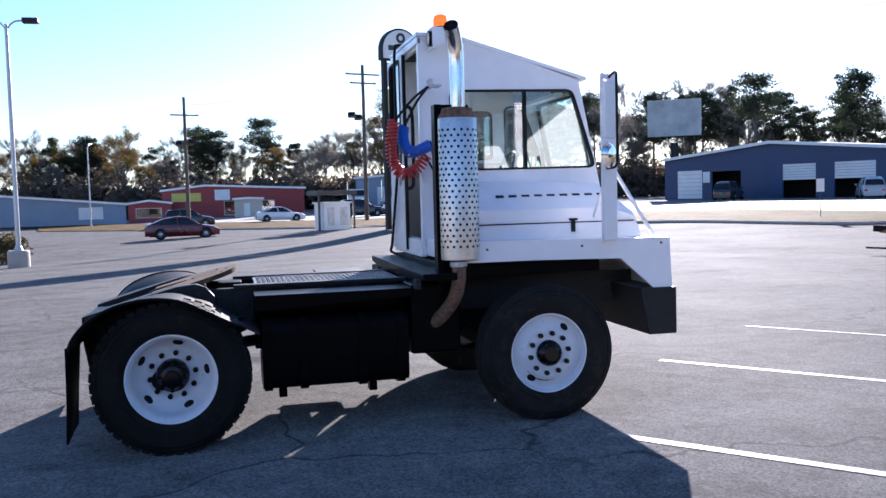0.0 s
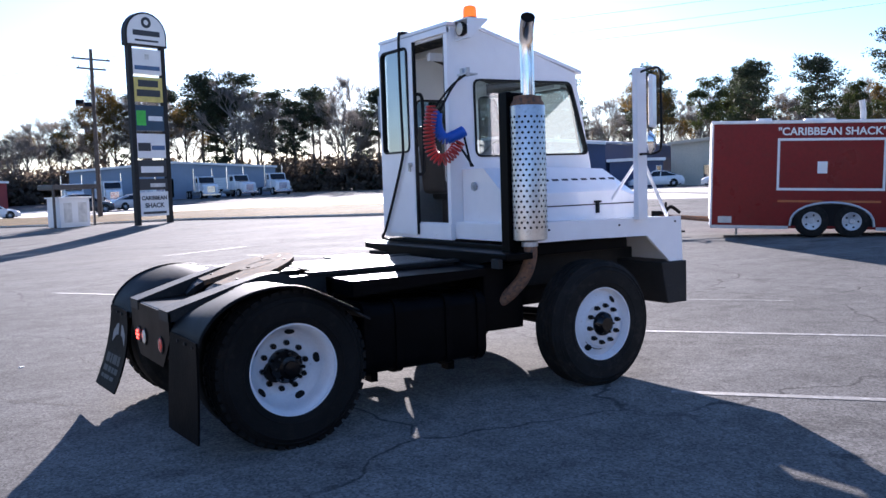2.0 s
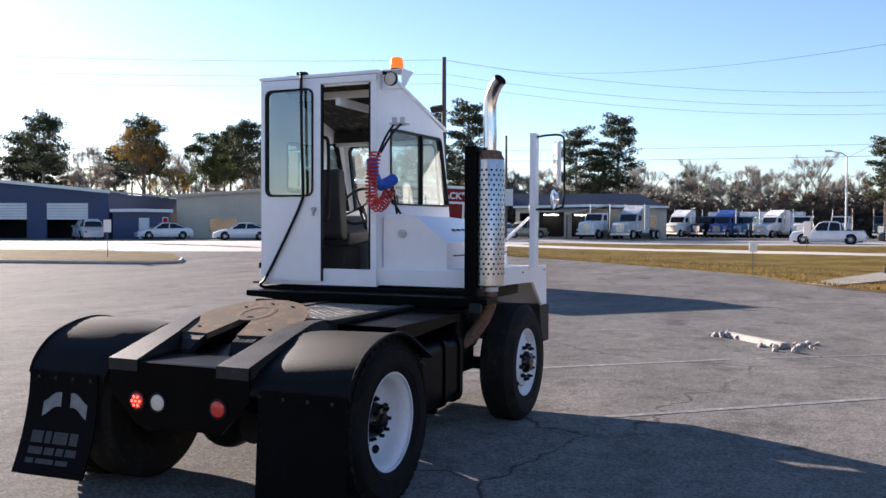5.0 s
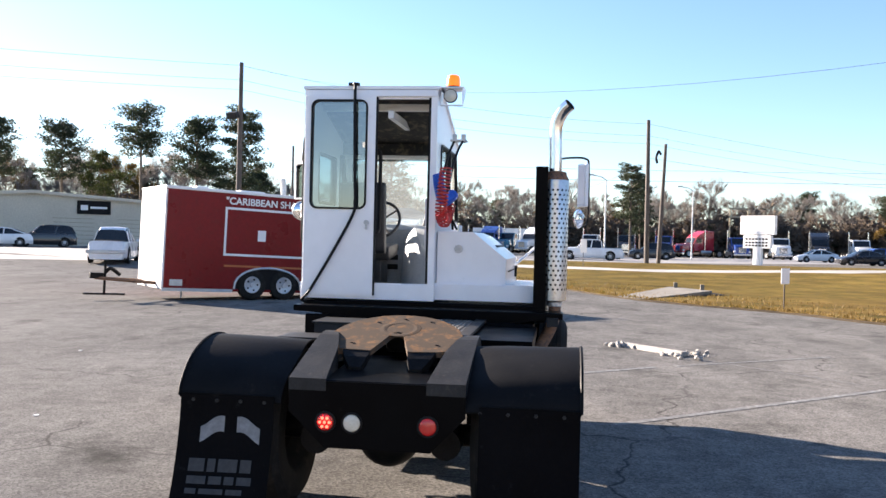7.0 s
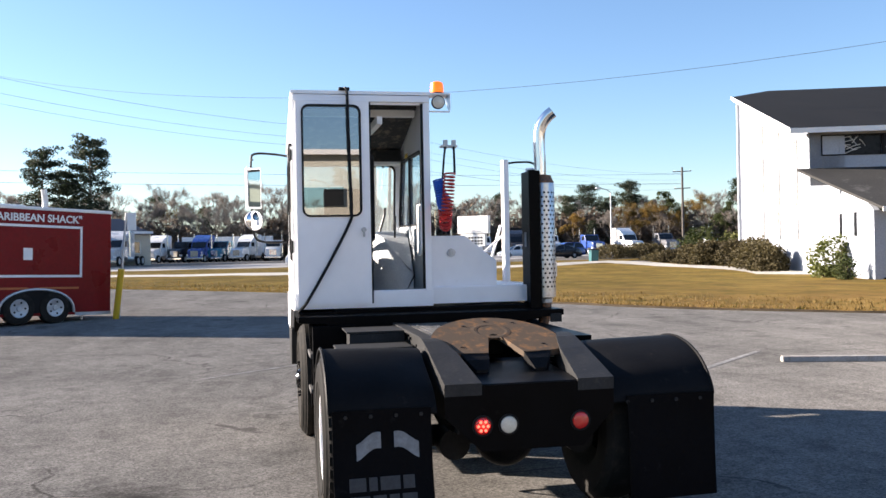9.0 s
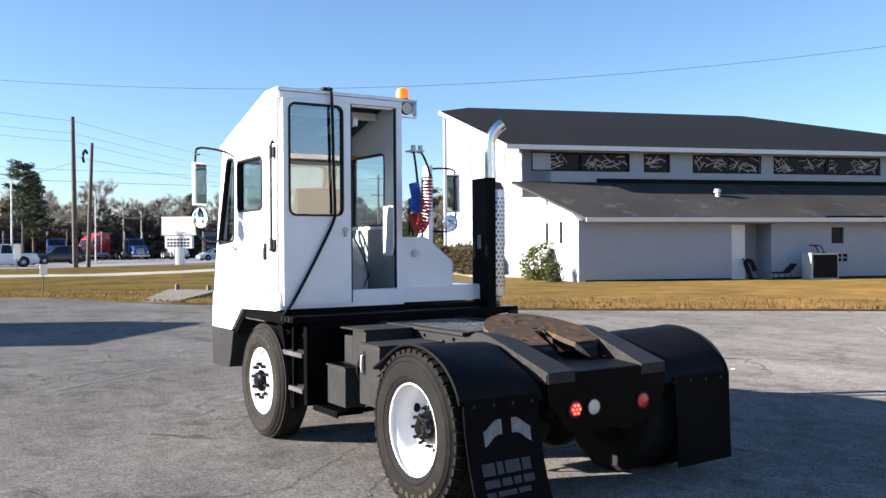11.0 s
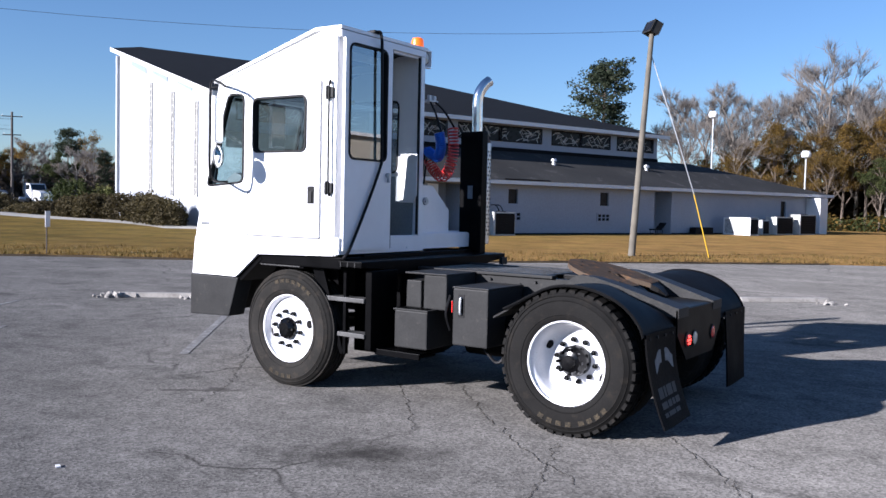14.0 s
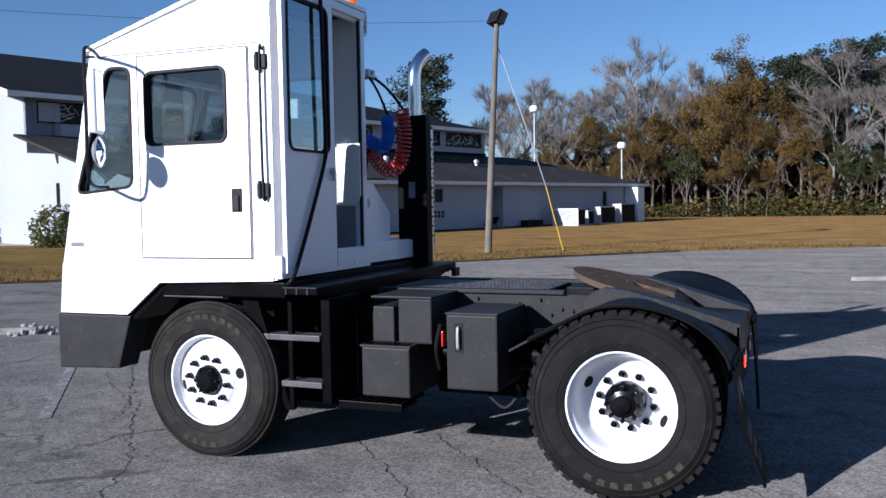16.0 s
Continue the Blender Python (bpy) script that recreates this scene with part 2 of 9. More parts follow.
WHITE = surf("white_truck_paint", (0.84, 0.84, 0.855), 0.32, var=0.03, scale=1.6, fine=8, bump=0.0015, second=(0.66, 0.65, 0.63), amount=0.16, coat=0.3)
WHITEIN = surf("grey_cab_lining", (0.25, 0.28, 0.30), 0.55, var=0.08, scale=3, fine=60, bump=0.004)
CONSOLE = surf("pale_engine_cover", (0.50, 0.53, 0.55), 0.55, var=0.08, scale=3, fine=60, bump=0.003)
LINER = surf("black_headliner", (0.018, 0.017, 0.016), 0.9, var=0.15, scale=3, fine=60, bump=0.01, second=(0.13, 0.105, 0.075), amount=0.42)
BLACK = surf("black_chassis_paint", (0.003, 0.003, 0.0034), 0.34, var=0.25, scale=4, fine=50, bump=0.0006, second=(0.012, 0.011, 0.010), amount=0.16, spec=0.04)
FENDERBLACK = surf("matt_black_fender", (0.006, 0.006, 0.0065), 0.58, var=0.25, scale=4, fine=50, bump=0.001, second=(0.018, 0.016, 0.014), amount=0.25, spec=0.09)
RAMPPAINT = surf("worn_ramp_steel", (0.028, 0.028, 0.028), 0.5, metal=0.0, var=0.2, scale=7, fine=60, bump=0.003, second=(0.05, 0.047, 0.043), amount=0.35, spec=0.12)
# soil colour that also holds the shadow line under the lawn's lip
SOIL = surf("soil_with_edge_shade", (0.045, 0.034, 0.022), 0.95, var=0.4, scale=2, fine=25, bump=0.02, spec=0.1)
GREYBOX = surf("worn_black_box_paint", (0.027, 0.027, 0.027), 0.5, var=0.15, scale=5, fine=60, bump=0.0008, second=(0.055, 0.051, 0.047), amount=0.25, spec=0.12)
RUBBER = surf("tyre_rubber", (0.019, 0.018, 0.0165), 0.75, var=0.3, scale=3, fine=90, bump=0.002, second=(0.036, 0.031, 0.026), amount=0.4, spec=0.08)
TYREPRINT = surf("faded_tyre_print", (0.062, 0.050, 0.034), 0.8, var=0.5, scale=30, fine=90, bump=0, second=(0.03, 0.027, 0.023), amount=0.6, spec=0.05)
SEAL = surf("black_rubber_seal", (0.009, 0.009, 0.010), 0.5, var=0.1, bump=0.002, spec=0.15)
STEPMAT = surf("worn_grey_step", (0.075, 0.074, 0.073), 0.5, var=0.2, scale=6, fine=60, bump=0.002, second=(0.02, 0.02, 0.02), amount=0.3, spec=0.25)
RUBBERDARK = surf("dark_tyre_rubber", (0.012, 0.0115, 0.011), 0.75, var=0.3, scale=3, fine=90, bump=0.002, second=(0.022, 0.019, 0.016), amount=0.35, spec=0.08)
FLAP = surf("mud_flap_rubber", (0.0038, 0.0038, 0.0044), 0.5, var=0.2, scale=4, fine=50, bump=0.004, second=(0.014, 0.014, 0.014), amount=0.2, spec=0.03)
RIMWHITE = surf("white_wheel_paint", (0.74, 0.74, 0.76), 0.4, var=0.05, scale=6, fine=50, bump=0.002, second=(0.4, 0.37, 0.33), amount=0.2)
HUBBLACK = surf("oily_black_hub", (0.003, 0.003, 0.0035), 0.22, var=0.3, scale=12, fine=40, bump=0.0008, spec=0.3)
IRON = surf("greasy_iron", (0.009, 0.0085, 0.0085), 0.45, metal=0.0, var=0.3, scale=9, fine=60, bump=0.006, second=(0.02, 0.016, 0.013), amount=0.25, spec=0.08)
RUST = surf("rusty_plate", (0.19, 0.10, 0.048), 0.85, spec=0.08, metal=0.0, var=0.3, scale=3, fine=45, bump=0.003, second=(0.085, 0.062, 0.045), amount=0.75)
RUSTPIPE = surf("rusty_pipe", (0.20, 0.10, 0.055), 0.8, var=0.3, scale=9, fine=70, bump=0.006, second=(0.07, 0.05, 0.04), amount=0.5)
STEEL = surf("dull_stainless", (0.62, 0.61, 0.59), 0.34, metal=0.9, var=0.08, scale=5, fine=60, bump=0.002, second=(0.36, 0.31, 0.25), amount=0.3)
CHROME = surf("chrome_pipe", (0.78, 0.77, 0.76), 0.16, metal=1.0, var=0.05, scale=5, fine=50, bump=0.0006)
TREAD = surf("bright_tread_plate", (0.22, 0.215, 0.21), 0.4, metal=0.7, var=0.2, scale=6, fine=60, bump=0.004, second=(0.09, 0.085, 0.08), amount=0.45)
MIRROR = surf("mirror_glass", (0.9, 0.9, 0.9), 0.12, metal=1.0, var=0.02, bump=0)
MIRROR.node_tree.nodes["Principled BSDF"].inputs["Roughness"].links and MIRROR.node_tree.links.remove(MIRROR.node_tree.nodes["Principled BSDF"].inputs["Roughness"].links[0])
MIRROR.node_tree.nodes["Principled BSDF"].inputs["Roughness"].default_value = 0.02
AMBER = glow("amber_lens", (0.9, 0.15, 0.008), 0.32)
REDLENS = surf("red_lens", (0.62, 0.02, 0.015), 0.2, var=0.1, bump=0, coat=0.5)
REDLIT = glow("lit_red_lens", (1.0, 0.05, 0.03), 2.2)
WHITELENS = surf("white_lens", (0.62, 0.58, 0.48), 0.25, var=0.05, bump=0, coat=0.4)
HOSERED = surf("red_hose", (0.5, 0.028, 0.022), 0.35, var=0.1, bump=0)
HOSEBLUE = surf("blue_hose", (0.02, 0.12, 0.55), 0.35, var=0.1, bump=0)
SEATMAT = surf("black_vinyl", (0.025, 0.025, 0.027), 0.5, var=0.2, scale=9, fine=60, bump=0.004)
YELLOW = surf("yellow_paint", (0.62, 0.38, 0.02), 0.5, var=0.05, bump=0)
BARPALE = surf("pale_print", (0.16, 0.17, 0.18), 0.6, var=0.25, scale=20, bump=0)
BARDIM = surf("dim_print", (0.022, 0.023, 0.025), 0.6, var=0.4, scale=30, fine=120, bump=0)
# last number mixes in the added veil that brightens these panes
CABGLASS = glass("tinted_cab_glass", (0.66, 0.80, 0.80), 0.0, 0.15, 0.13)
SIDEGLASS = glass("clear_side_glass", (0.42, 0.52, 0.53), 0.0, 0.10)
DOORGLASS = glass("reflective_door_glass", (0.40, 0.52, 0.53), 0.0, 0.34)
WINDOWGLASS = glass("dark_window_glass", (0.25, 0.28, 0.3))
TRAILERRED = surf("red_trailer_skin", (0.180, 0.006, 0.008), 0.3, var=0.08, scale=1.2, fine=12, bump=0.002, second=(0.15, 0.012, 0.012), amount=0.3, spec=0.2)
PAINTWHITE = surf("white_paint", (0.78, 0.77, 0.75), 0.55, var=0.05, scale=1.0, fine=30, bump=0.002)
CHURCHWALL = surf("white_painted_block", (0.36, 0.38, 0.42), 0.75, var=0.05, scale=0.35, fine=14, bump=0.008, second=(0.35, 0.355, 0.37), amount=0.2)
SHINGLE = surf("grey_shingle_roof", (0.046, 0.045, 0.043), 0.9, spec=0.12, var=0.22, scale=0.3, fine=14, bump=0.012, second=(0.11, 0.105, 0.10), amount=0.3)
DARKSHINGLE = surf("dark_shingle_roof", (0.0105, 0.011, 0.012), 0.9, spec=0.1, var=0.2, scale=0.4, fine=14, bump=0.012)
STAINED = surf("leaded_window_glass", (0.012, 0.012, 0.014), 0.3, var=0.4, scale=5, fine=30, bump=0, spec=0.15)
LEAD = surf("pale_lead_lines", (0.58, 0.56, 0.52), 0.6, var=0.2, bump=0)
YPOLE = surf("pale_timber", (0.36, 0.30, 0.20), 0.8, var=0.2, scale=2, fine=30, bump=0.005)
WOODPOLE = surf("weathered_pole_wood", (0.13, 0.115, 0.09), 0.85, var=0.25, scale=2, fine=35, bump=0.01)
DARKPOLE = surf("dark_pole_wood", (0.09, 0.075, 0.065), 0.85, var=0.25, scale=2, fine=35, bump=0.01)
GALV = surf("galvanised_steel", (0.45, 0.46, 0.47), 0.45, metal=0.6, var=0.1, scale=6, fine=50, bump=0.002)
WIRE = surf("black_cable", (0.03, 0.03, 0.03), 0.6, var=0.1, bump=0)
BLUEMETAL = surf("blue_metal_siding", (0.032, 0.055, 0.125), 0.5, var=0.1, scale=0.4, fine=10, bump=0.004)
REDMETAL = surf("red_metal_siding", (0.30, 0.03, 0.03), 0.5, var=0.1, scale=0.4, fine=10, bump=0.004)
TANMETAL = surf("tan_metal_siding", (0.50, 0.45, 0.36), 0.6, var=0.08, scale=0.4, fine=10, bump=0.004)
DARKBLUEROOF = surf("dark_blue_roof", (0.055, 0.07, 0.095), 0.7, var=0.1, scale=0.4, fine=10, bump=0.004, spec=0.2)
# board colour paled to hold the haze of sun glare before it
HOARDING = surf("hazed_hoarding", (0.34, 0.36, 0.36), 0.7, var=0.25, scale=0.6, fine=10, bump=0)
GREYBLUE = surf("grey_blue_siding", (0.23, 0.28, 0.35), 0.6, var=0.08, scale=0.4, fine=10, bump=0.004)
# near-black: for dark parts, and for shade painted into holes and bays
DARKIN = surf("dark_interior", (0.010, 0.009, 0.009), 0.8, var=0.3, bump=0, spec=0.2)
BARK = surf("tree_bark", (0.115, 0.09, 0.07), 0.9, var=0.3, scale=3, fine=25, bump=0.02)
GREYBARK = surf("grey_bark", (0.20, 0.175, 0.15), 0.9, var=0.25, scale=3, fine=25, bump=0.02)


def leaf_material(name, a, b_, c, through_light=0.35):
    m = bpy.data.materials.new(name); m.use_nodes = True
    n, l = m.node_tree.nodes, m.node_tree.links
    b = n["Principled BSDF"]
    geo = n.new("ShaderNodeNewGeometry")
    oi = n.new("ShaderNodeObjectInfo")
    add = n.new("ShaderNodeMath"); add.operation = "MULTIPLY_ADD"; add.inputs[1].default_value = 0.3
    l.new(oi.outputs["Random"], add.inputs[0])
    sc = n.new("ShaderNodeMath"); sc.operation = "MULTIPLY"; sc.inputs[1].default_value = 0.3
    l.new(geo.outputs["Random Per Island"], sc.inputs[0])
    nz = n.new("ShaderNodeTexNoise"); nz.inputs["Scale"].default_value = 0.7; nz.inputs["Detail"].default_value = 2
    l.new(geo.outputs["Position"], nz.inputs["Vector"])
    cl = n.new("ShaderNodeMapRange"); cl.inputs["From Min"].default_value = 0.35; cl.inputs["From Max"].default_value = 0.65; cl.inputs["To Max"].default_value = 0.4
    l.new(nz.outputs["Fac"], cl.inputs["Value"])
    tot = n.new("ShaderNodeMath"); tot.operation = "ADD"
    l.new(sc.outputs[0], tot.inputs[0]); l.new(cl.outputs["Result"], tot.inputs[1]); l.new(tot.outputs[0], add.inputs[2])
    r = n.new("ShaderNodeValToRGB")
    r.color_ramp.elements[0].color, r.color_ramp.elements[1].color = (*a, 1), (*c, 1)
    e = r.color_ramp.elements.new(0.5); e.color = (*b_, 1)
    l.new(add.outputs[0], r.inputs["Fac"]); l.new(r.outputs["Color"], b.inputs["Base Color"])
    b.inputs["Roughness"].default_value = 0.7
    b.inputs["Specular IOR Level"].default_value = 0.25
    tl = n.new("ShaderNodeBsdfTranslucent"); l.new(r.outputs["Color"], tl.inputs["Color"])
    mx = n.new("ShaderNodeMixShader"); mx.inputs[0].default_value = through_light
    l.new(b.outputs[0], mx.inputs[1]); l.new(tl.outputs[0], mx.inputs[2]); l.new(mx.outputs[0], n["Material Output"].inputs[0])
    return m


NEEDLES = leaf_material("pine_needles", (0.020, 0.029, 0.018), (0.036, 0.048, 0.026), (0.062, 0.072, 0.036), 0.3)
AUTUMN = leaf_material("autumn_leaves", (0.030, 0.029, 0.010), (0.14, 0.088, 0.02), (0.31, 0.185, 0.04), 0.42)
EVERGREEN = leaf_material("evergreen_leaves", (0.026, 0.038, 0.012), (0.045, 0.058, 0.017), (0.080, 0.085, 0.026))
UNDER = leaf_material("grey_brown_brush", (0.105, 0.085, 0.066), (0.155, 0.122, 0.094), (0.21, 0.155, 0.11), 0.5)
# leaf colours kept dark to stand in for the shade deep in the wood
WOODGROWTH = leaf_material("wood_shade_growth", (0.030, 0.026, 0.014), (0.050, 0.038, 0.020), (0.075, 0.050, 0.024), 0.35)
HEDGE = leaf_material("hedge_leaves", (0.045, 0.034, 0.018), (0.066, 0.053, 0.023), (0.095, 0.078, 0.034))
BUSHLEAF = leaf_material("sunlit_bush_leaves", (0.08, 0.10, 0.03), (0.15, 0.16, 0.05), (0.24, 0.22, 0.08))
TWIGS = leaf_material("bare_twigs", (0.16, 0.138, 0.122), (0.22, 0.195, 0.172), (0.29, 0.26, 0.23))
BLADES = leaf_material("dry_grass_blades", (0.13, 0.080, 0.024), (0.17, 0.108, 0.03), (0.080, 0.090, 0.02))


# ---- building helpers ----
def link(name, bm, material, parent=None, label="", smooth=False):
    me = bpy.data.meshes.new(name)
    bmesh.ops.recalc_face_normals(bm, faces=bm.faces[:])
    if smooth:
        for f in bm.faces:
            f.smooth = True
        for e in bm.edges:
            if len(e.link_faces) == 2 and e.calc_face_angle(0) > 0.6:
                e.smooth = False
    bm.to_mesh(me); bm.free()
    for one in (material if isinstance(material, (list, tuple)) else [material]):
        me.materials.append(one)
    ob = new(name, me)
    if parent:
        ob.parent = parent
    if label:
        ob["label"] = label
    return ob


def part(name, bm, material, parent, label="", smooth=False, split=False):
    """One mesh under a thing or part; with split, each loose piece becomes a part of its own."""
    if not split:
        return link(name, bm, material, parent, label, smooth)
    bm.verts.index_update()
    seen, first = set(), None
    for v in bm.verts:
        if v.index in seen:
            continue
        stack, isl = [v], []
        seen.add(v.index)
        while stack:
            w = stack.pop(); isl.append(w)
            for e in w.link_edges:
                o = e.other_vert(w)
                if o.index not in seen:
                    seen.add(o.index); stack.append(o)
        nb = bmesh.new()
        made = {w: nb.verts.new(w.co) for w in isl}
        for f in {f for w in isl for f in w.link_faces}:
            nb.faces.new([made[w] for w in f.verts])
        ob = link(name, nb, material, parent, label, smooth)
        first = first or ob
    bm.free()
    return first


def thing(name, label, category, at=(0, 0, 0), turn=0.0, group="", kind=""):
    ob = new(name)
    ob.empty_display_size = 0.2
    ob.matrix_basis = Matrix.Translation(at) @ Matrix.Rotation(turn, 4, "Z")
    return tagged(ob, label, category, group, kind)


def box(bm, x0, x1, y0, y1, z0, z1, bev=0.0, m=None):
    r = bmesh.ops.create_cube(bm, size=1)["verts"]
    for v in r:
        v.co = Vector(((x0 + x1) / 2 + v.co.x * (x1 - x0), (y0 + y1) / 2 + v.co.y * (y1 - y0), (z0 + z1) / 2 + v.co.z * (z1 - z0)))
        if m:
            v.co = m @ v.co
    if bev:
        es = {e for v in r for e in v.link_edges}
        bmesh.ops.bevel(bm, geom=list(es), offset=bev, segments=2, affect="EDGES", profile=0.6)
    return bm


def cyl(bm, p0, p1, r0, r1=None, seg=16, caps=True):
    p0, p1 = Vector(p0), Vector(p1)
    r1 = r0 if r1 is None else r1
    q = (p1 - p0).to_track_quat("Z", "Y").to_matrix()
    rings = []
    for p, r in ((p0, r0), (p1, r1)):
        rings.append([bm.verts.new(p + q @ Vector((r * math.cos(a), r * math.sin(a), 0))) for a in [2 * math.pi * i / seg for i in range(seg)]])
    for i in range(seg):
        bm.faces.new((rings[0][i], rings[0][(i + 1) % seg], rings[1][(i + 1) % seg], rings[1][i]))
    if caps:
        bm.faces.new(rings[0]); bm.faces.new(rings[1])
    return bm


def tube(bm, pts, r, seg=8, caps=True):
    """A round bar along a line of points; r may be a number or one radius a point."""
    pts = [Vector(p) for p in pts]
    rs = r if isinstance(r, (list, tuple)) else [r] * len(pts)
    up = Vector((0.123, 0.2, 1)).normalized()
    rings = []
    for i, p in enumerate(pts):
        t = (pts[min(i + 1, len(pts) - 1)] - pts[max(i - 1, 0)])
        if t.length < 1e-9:
            t = Vector((0, 0, 1))
        t.normalize()
        a = t.cross(up)
        if a.length < 0.05:
            a = t.cross(Vector((1, 0, 0)))
        a.normalize(); b = t.cross(a); up = a.cross(t)
        rings.append([bm.verts.new(p + rs[i] * (math.cos(k) * a + math.sin(k) * b)) for k in [2 * math.pi * j / seg for j in range(seg)]])
    for q, w in zip(rings, rings[1:]):
        for j in range(seg):
            bm.faces.new((q[j], q[(j + 1) % seg], w[(j + 1) % seg], w[j]))
    if caps:
        bm.faces.new(rings[0]); bm.faces.new(rings[-1])
    return bm


def smoothline(pts, n=8):
    """A line through the points, rounded (Catmull-Rom)."""
    P = [Vector(p) for p in pts]
    P = [2 * P[0] - P[1]] + P + [2 * P[-1] - P[-2]]
    out = []
    for i in range(1, len(P) - 2):
        for k in range(n):
            t = k / n
            out.append(0.5 * (2 * P[i] + (P[i + 1] - P[i - 1]) * t + (2 * P[i - 1] - 5 * P[i] + 4 * P[i + 1] - P[i + 2]) * t * t + (3 * P[i] - P[i - 1] - 3 * P[i + 1] + P[i + 2]) * t ** 3))
    return out + [P[-2]]


XZ = lambda a, b, d: Vector((a, d, b))
YZ = lambda a, b, d: Vector((d, a, b))
XY = lambda a, b, d: Vector((a, b, d))


def panel(bm, outer, holes, put, lo, hi):
    """A flat plate with openings: outline and holes in the plane, thickness from lo to hi."""
    loops = [outer] + list(holes)
    for d in (lo, hi):
        es, ring = [], []
        for lp in loops:
            vs = [bm.verts.new(put(a, b, d)) for a, b in lp]
            es += [bm.edges.new((vs[i], vs[(i + 1) % len(vs)])) for i in range(len(vs))]
            ring.append(vs)
        bmesh.ops.triangle_fill(bm, edges=es, use_beauty=True)
        if d == lo:
            first = ring
    for a, b in zip(first, ring):
        for i in range(len(a)):
            j = (i + 1) % len(a)
            bm.faces.new((a[i], a[j], b[j], b[i]))
    return bm


def rr(a0, a1, b0, b1, r=0.05, n=4):
    """A rounded rectangle."""
    out = []
    for ca, cb, s in ((a1 - r, b1 - r, 0), (a0 + r, b1 - r, 90), (a0 + r, b0 + r, 180), (a1 - r, b0 + r, 270)):
        for k in range(n + 1):
            q = radians(s + 90 * k / n)
            out.append((ca + r * math.cos(q), cb + r * math.sin(q)))
    return out


def rounded(poly, r=0.05, n=3):
    """The polygon with its corners rounded."""
    out = []
    k = len(poly)
    for i in range(k):
        p, a, b = Vector(poly[i]), Vector(poly[i - 1]), Vector(poly[(i + 1) % k])
        da, db = (a - p), (b - p)
        q = min(r, da.length / 2, db.length / 2)
        s, e = p + da.normalized() * q, p + db.normalized() * q
        for j in range(n + 1):
            t = j / n
            out.append(tuple((1 - t) ** 2 * s + 2 * t * (1 - t) * p + t * t * e))
    return out


def grown(poly, d):
    """The polygon moved outwards by d (inwards where negative)."""
    k = len(poly)
    area = sum(poly[i][0] * poly[(i + 1) % k][1] - poly[(i + 1) % k][0] * poly[i][1] for i in range(k))
    sgn = 1 if area > 0 else -1
    out = []
    for i in range(k):
        a, p, b = Vector(poly[i - 1]), Vector(poly[i]), Vector(poly[(i + 1) % k])
        n1 = Vector(((p - a).y, -(p - a).x)); n2 = Vector(((b - p).y, -(b - p).x))
        if n1.length < 1e-9 or n2.length < 1e-9:
            n1 = n2 = n1 if n1.length > n2.length else n2
        n1.normalize(); n2.normalize()
        q = (n1 + n2); q = q.normalized() / max(0.5, math.cos(n1.angle(n2, 0) / 2))
        out.append(tuple(p + q * d * sgn))
    return out


def prism(bm, poly, put, lo, hi, bev=0.0):
    a = [bm.verts.new(put(x, y, lo)) for x, y in poly]
    b = [bm.verts.new(put(x, y, hi)) for x, y in poly]
    fs = [bm.faces.new(a), bm.faces.new(b)]
    for i in range(len(a)):
        j = (i + 1) % len(a)
        fs.append(bm.faces.new((a[i], a[j], b[j], b[i])))
    if bev:
        es = {e for f in fs for e in f.edges}
        bmesh.ops.bevel(bm, geom=list(es), offset=bev, segments=2, affect="EDGES", profile=0.6)
    return bm


def lathe(bm, profile, put, seg=48, closed=False):
    """Spin a profile of (radius, distance along the axis)."""
    rings = []
    for r, d in profile:
        rings.append([bm.verts.new(put(r * math.cos(a), r * math.sin(a), d)) for a in [2 * math.pi * i / seg for i in range(seg)]])
    pairs = list(zip(rings, rings[1:])) + ([(rings[-1], rings[0])] if closed else [])
    for q, w in pairs:
        for i in range(seg):
            bm.faces.new((q[i], q[(i + 1) % seg], w[(i + 1) % seg], w[i]))
    return bm


def B():
    return bmesh.new()


def step01(u):
    u = min(1.0, max(0.0, u))
    return u * u * (3 - 2 * u)


def land(x, y):
    """Height of the ground: level round the truck, rising gently towards the road."""
    s = step01((y - 8) / 30)
    return s * 0.03 * (min(40, max(-20, x)) - 18) + 0.5 * (1 - s) * step01((x - 35) / 30)


# ---- the yard truck: x forwards, y to its left ----
truck = thing("yard_truck", "white single-seat yard truck with black chassis, parked on the asphalt lot", "truck")
CL, CR = 1.25, -0.01            # the cab's left and right faces
MID = -0.06                     # middle of the chassis


